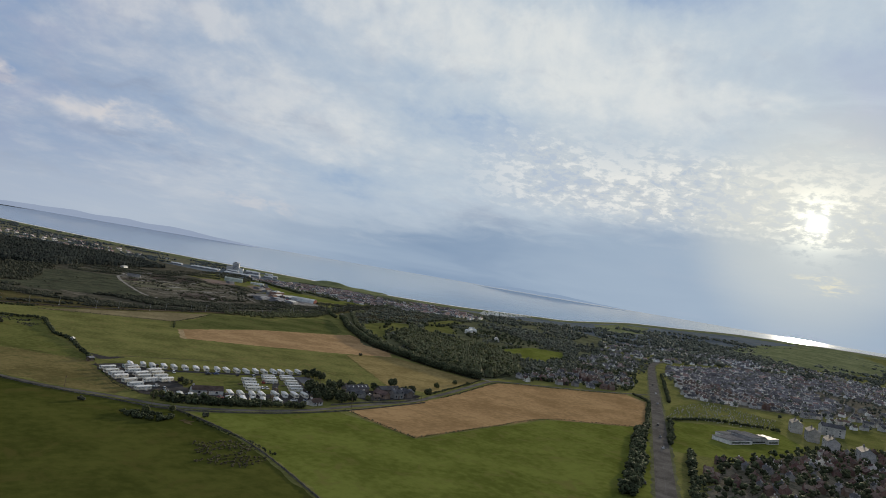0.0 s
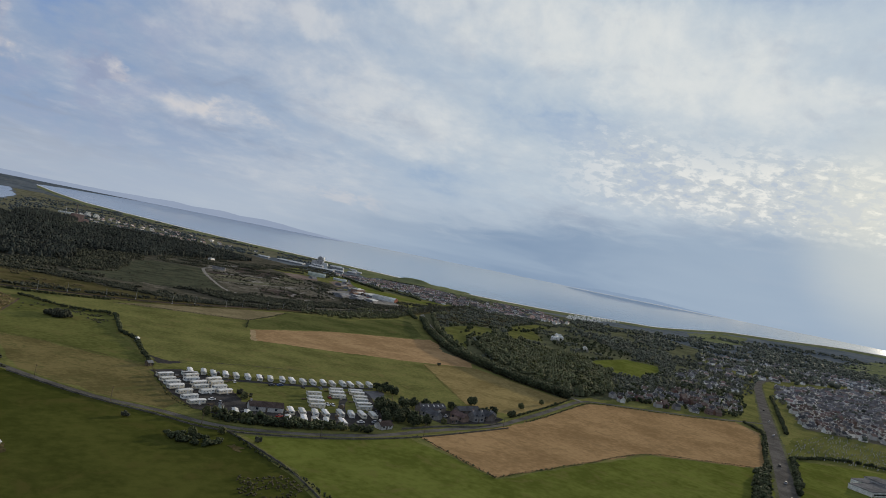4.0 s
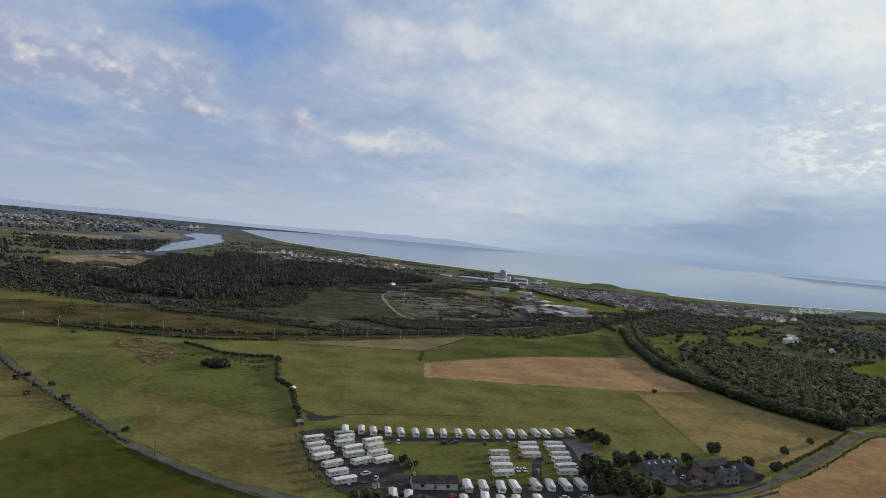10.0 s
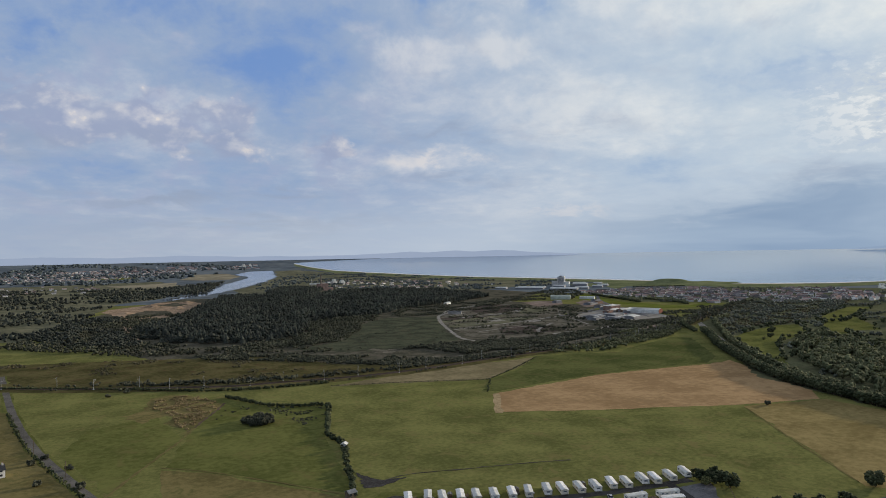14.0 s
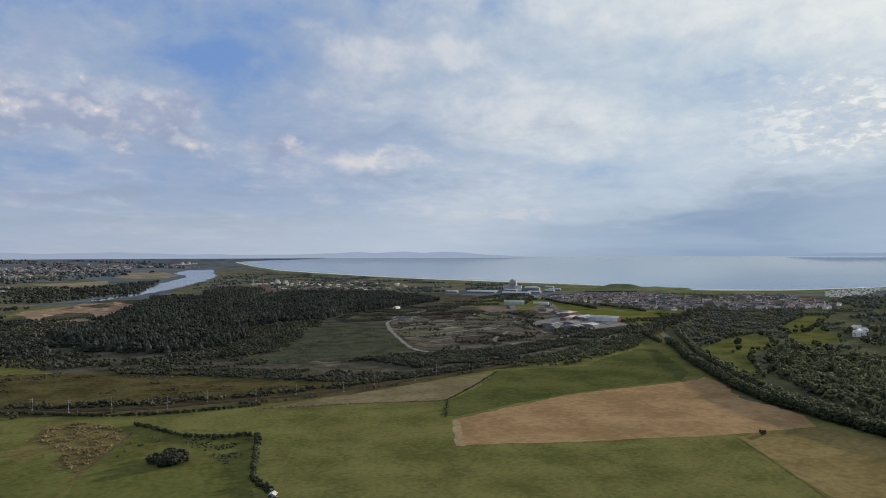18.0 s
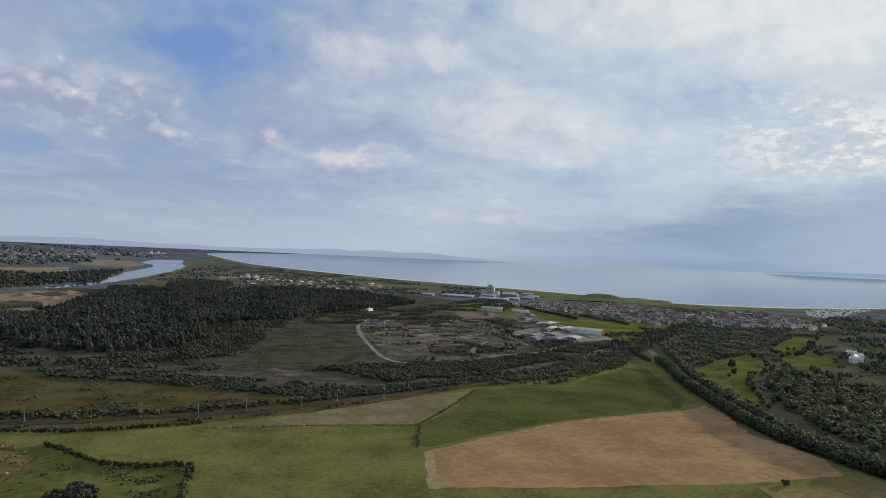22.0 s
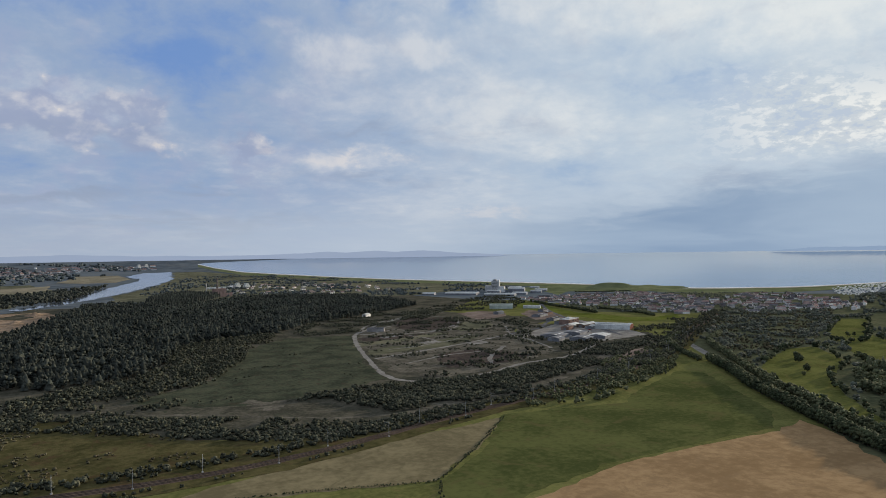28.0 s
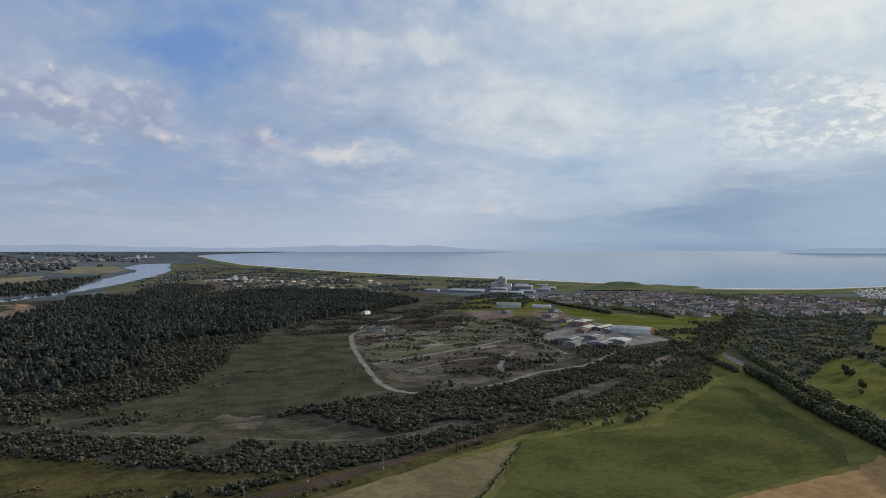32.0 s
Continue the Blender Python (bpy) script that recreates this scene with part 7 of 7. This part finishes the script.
for x, y, turn in ((505, -290, 20), (470, -312, 20), (455, -340, 20), (540, -268, 20), (580, -292, -60)):
    place(make_house(22, 10, 9, 12, "render_grey", "slate", "three-storey block of flats with a slate roof", "flats", "flats", 2, 3, "flats"), x, y, turn)


def graves():
    r = np.random.default_rng(61)
    s = Soup()
    for x, y in rows_in([(410, -192), (502, -166), (600, -165), (585, -240), (499, -255)], -20, 3.2, 6.5, r, 0.25):
        s.box(x - 0.5, y - 0.15, 0, x + 0.5, y + 0.15, r.uniform(0.8, 1.5))
    tagged(new("gravestones", s.mesh("gravestones", "headstone")), "rows of grey gravestones in a cemetery", "gravestones", "", "stuff")


graves()


# ---- cars ----
def make_car(paint, label):
    ob = thing("car", label, "car", "parked and passing cars")
    part("body", Soup().box(-2.1, -0.85, 0.35, 2.1, 0.85, 0.95, 0.05).mesh("body", paint), ob)
    part("cabin", Soup().box(-1.4, -0.78, 0.95, 1.1, 0.78, 1.5, 0.25).mesh("cabin", "glass"), ob, "dark glazed cabin")
    part("roof", Soup().box(-1.1, -0.5, 1.5, 0.8, 0.5, 1.54).mesh("roof", paint), ob)
    wheel = Soup().tube((0, -0.1, 0), (0, 0.1, 0), 0.33, 0.33, 10).mesh("wheel", "rubber")
    hub = Soup().tube((0, -0.1, 0), (0, 0.1, 0), 0.2, 0.2, 8).mesh("rim", "galvanised")
    for x in (-1.3, 1.3):
        for y in (-0.8, 0.8):
            tyre = part("wheel", wheel, ob, "", pose(x, y, 0.33))
            part("rim", hub, tyre, "", pose(0, 0.02 if y > 0 else -0.02, 0))
    return ob


CARS = [make_car("paint_white", "white car parked on tarmac"), make_car("paint_silver", "silver car parked on tarmac"), make_car("paint_red", "red car parked on tarmac"), make_car("paint_dark", "black car on grey tarmac"), make_car("paint_blue", "dark blue car on tarmac")]
first = set()
PARK_CARS = [(-8, -52, 20, 0), (-6, -58, 60, 1), (-2, -76, 0, 3), (59, -61, 80, 0), (62, -62, 80, 0), (90, -62, 70, 0), (83, -77, 50, 1), (80, -82, 40, 3), (38, -91, 0, 0), (60, -94, 0, 0), (69, -95, 0, 1), (20, -86, 70, 2)]
FARM_CARS = [(-12, -14, 20, 3), (22, -15, 70, 0), (44, -20, 0, 3), (50, -20, 0, 4), (64, -24, 70, 3), (76, -26, 70, 1), (90, -28, 70, 4), (16, -82, 20, 2), (4, -80, 10, 3), (70, -46, 70, 2), (132, -86, 30, 1), (146, -86, 60, 3)]
ROAD_CARS = [(152, -283, 24, 3), (204, -262, 24, 3), (262, -248, 24, 0), (300, -230, 204, 1), (350, -207, 24, 3), (480, -152, 24, 1), (560, -116, 204, 0), (640, -78, 24, 3), (520, 585, 28, 0), (560, 600, 28, 1), (590, 640, -50, 0), (575, 615, -50, 2)]
for x, y, turn, k in PARK_CARS + FARM_CARS + ROAD_CARS:
    m = pose(x, y, 0.15, 0, 0, turn)
    if k not in first:
        first.add(k)
        CARS[k].matrix_basis = m
    else:
        copy_thing(CARS[k], m)


# ---- masts, poles, walls ----
def make_mast(label):
    ob = thing("railway_mast", label, "mast", "masts along the railway")
    part("post", Soup().tube((0, 0, -0.2), (0, 0, 8.2), 0.16, 0.12, 6).mesh("post", "galvanised"), ob)
    part("arm", Soup().tube((0, 0, 7.0), (3.4, 0, 7.4), 0.07, 0.06, 5).mesh("arm", "galvanised"), ob)
    part("stay", Soup().tube((0, 0, 5.8), (3.2, 0, 6.4), 0.05, 0.05, 5).mesh("stay", "galvanised"), ob)
    part("base", Soup().box(-0.4, -0.4, -0.2, 0.4, 0.4, 0.4).mesh("base", "concrete"), ob)
    return ob


mast = make_mast("pale steel railway mast with an arm over the track")
line = along(RAIL, 6.0)
tang = np.gradient(line, axis=0)
spots = [k for k in range(4, len(line) - 40, 5)]
for n, k in enumerate(spots):
    t = tang[k] / np.linalg.norm(tang[k])
    side = 1 if n % 2 else -1
    p = line[k] + np.array([-t[1], t[0]]) * 4.6 * side
    m = pose(p[0], p[1], 0.2, 0, 0, math.degrees(math.atan2(t[1], t[0])) - 90 * side)
    if n == 0:
        mast.matrix_basis = m
    else:
        copy_thing(mast, m)
pole = thing("telegraph_pole", "weathered wooden telegraph pole beside the lane", "pole", "poles along the lane")
part("shaft", Soup().tube((0, 0, -0.2), (0, 0, 7.5), 0.14, 0.10, 6).mesh("shaft", "timber"), pole)
part("crossarm", Soup().box(-0.8, -0.06, 6.9, 0.8, 0.06, 7.05).mesh("crossarm", "timber"), pole)
for n, (x, y) in enumerate([(-112, 32), (-85, -18), (-60, -56), (-30, -92), (20, -116), (86, -118), (160, -110), (-128, 100), (-148, 148)]):
    m = pose(x, y, 0.1, 0, 0, n * 17)
    if n == 0:
        pole.matrix_basis = m
    else:
        copy_thing(pole, m)


def field_wall(pts, label, tall=1.1, thick=0.55):
    r = np.random.default_rng(71)
    c = along(pts, 2.0)
    s = Soup()
    for a, b in zip(c[:-1], c[1:]):
        t = (b - a) / np.linalg.norm(b - a)
        n = np.array([-t[1], t[0]]) * thick / 2 * r.uniform(0.85, 1.15)
        h = tall * r.uniform(0.75, 1.1)
        k = len(s.v)
        s.v += [(*(a - n), 0), (*(b - n), 0), (*(b + n), 0), (*(a + n), 0), (*(a - n * 0.7), h), (*(b - n * 0.7), h), (*(b + n * 0.7), h), (*(a + n * 0.7), h)]
        s.f += [(k + 4, k + 5, k + 6, k + 7), (k, k + 1, k + 5, k + 4), (k + 2, k + 3, k + 7, k + 6), (k + 1, k + 2, k + 6, k + 5), (k + 3, k, k + 4, k + 7)]
    tagged(new("stone_wall", s.mesh("stone_wall", "stone_wall")), label, "wall", "field walls")


field_wall([(-23, -96), (-19, -122), (-18, -165), (-32, -232), (-58, -326)], "rough drystone wall between pastures", 0.9, 0.42)
field_wall([(-94, -2), (-70, -44), (-45, -76), (-30, -96), (-8, -108), (26, -117), (60, -120), (100, -118), (165, -110)], "low roadside stone wall", 0.8)
field_wall([(80, -106), (110, -104), (140, -106), (168, -101)], "pale garden wall along the lane", 1.0)


# ---- sand mounds of the workings ----
def make_heap(w, h, seed):
    r = np.random.default_rng(seed)
    n, rings = 14, 5
    v = [(0, 0, h)]
    for k in range(1, rings + 1):
        for i in range(n):
            a = i * 2 * math.pi / n
            rad = w / 2 * k / rings * r.uniform(0.85, 1.15)
            v.append((rad * math.cos(a) * 1.4, rad * math.sin(a), h * (1 - k / rings) ** 1.2 - (0.3 if k == rings else 0)))
    f = [(0, 1 + i, 1 + (i + 1) % n) for i in range(n)]
    f += [(1 + (k - 1) * n + i, 1 + k * n + i, 1 + k * n + (i + 1) % n, 1 + (k - 1) * n + (i + 1) % n) for k in range(1, rings) for i in range(n)]
    return mesh_of("sand_mound", v, f, "sand", smooth=True)


for n, (x, y, turn, w, h) in enumerate(((-120, 950, 20, 22, 3.5), (-60, 1180, 60, 30, 5), (-110, 1250, 10, 36, 6), (-40, 1330, 100, 34, 6), (-150, 1100, 40, 26, 4), (-80, 1020, 70, 20, 3))):
    pile = tagged(new("sand_mound", make_heap(w, h, 3 + n)), "mound of orange sand in the workings", "sand mound", "mounds of the workings")
    pile.matrix_basis = pose(x, y, 0.3, 0, 0, turn)
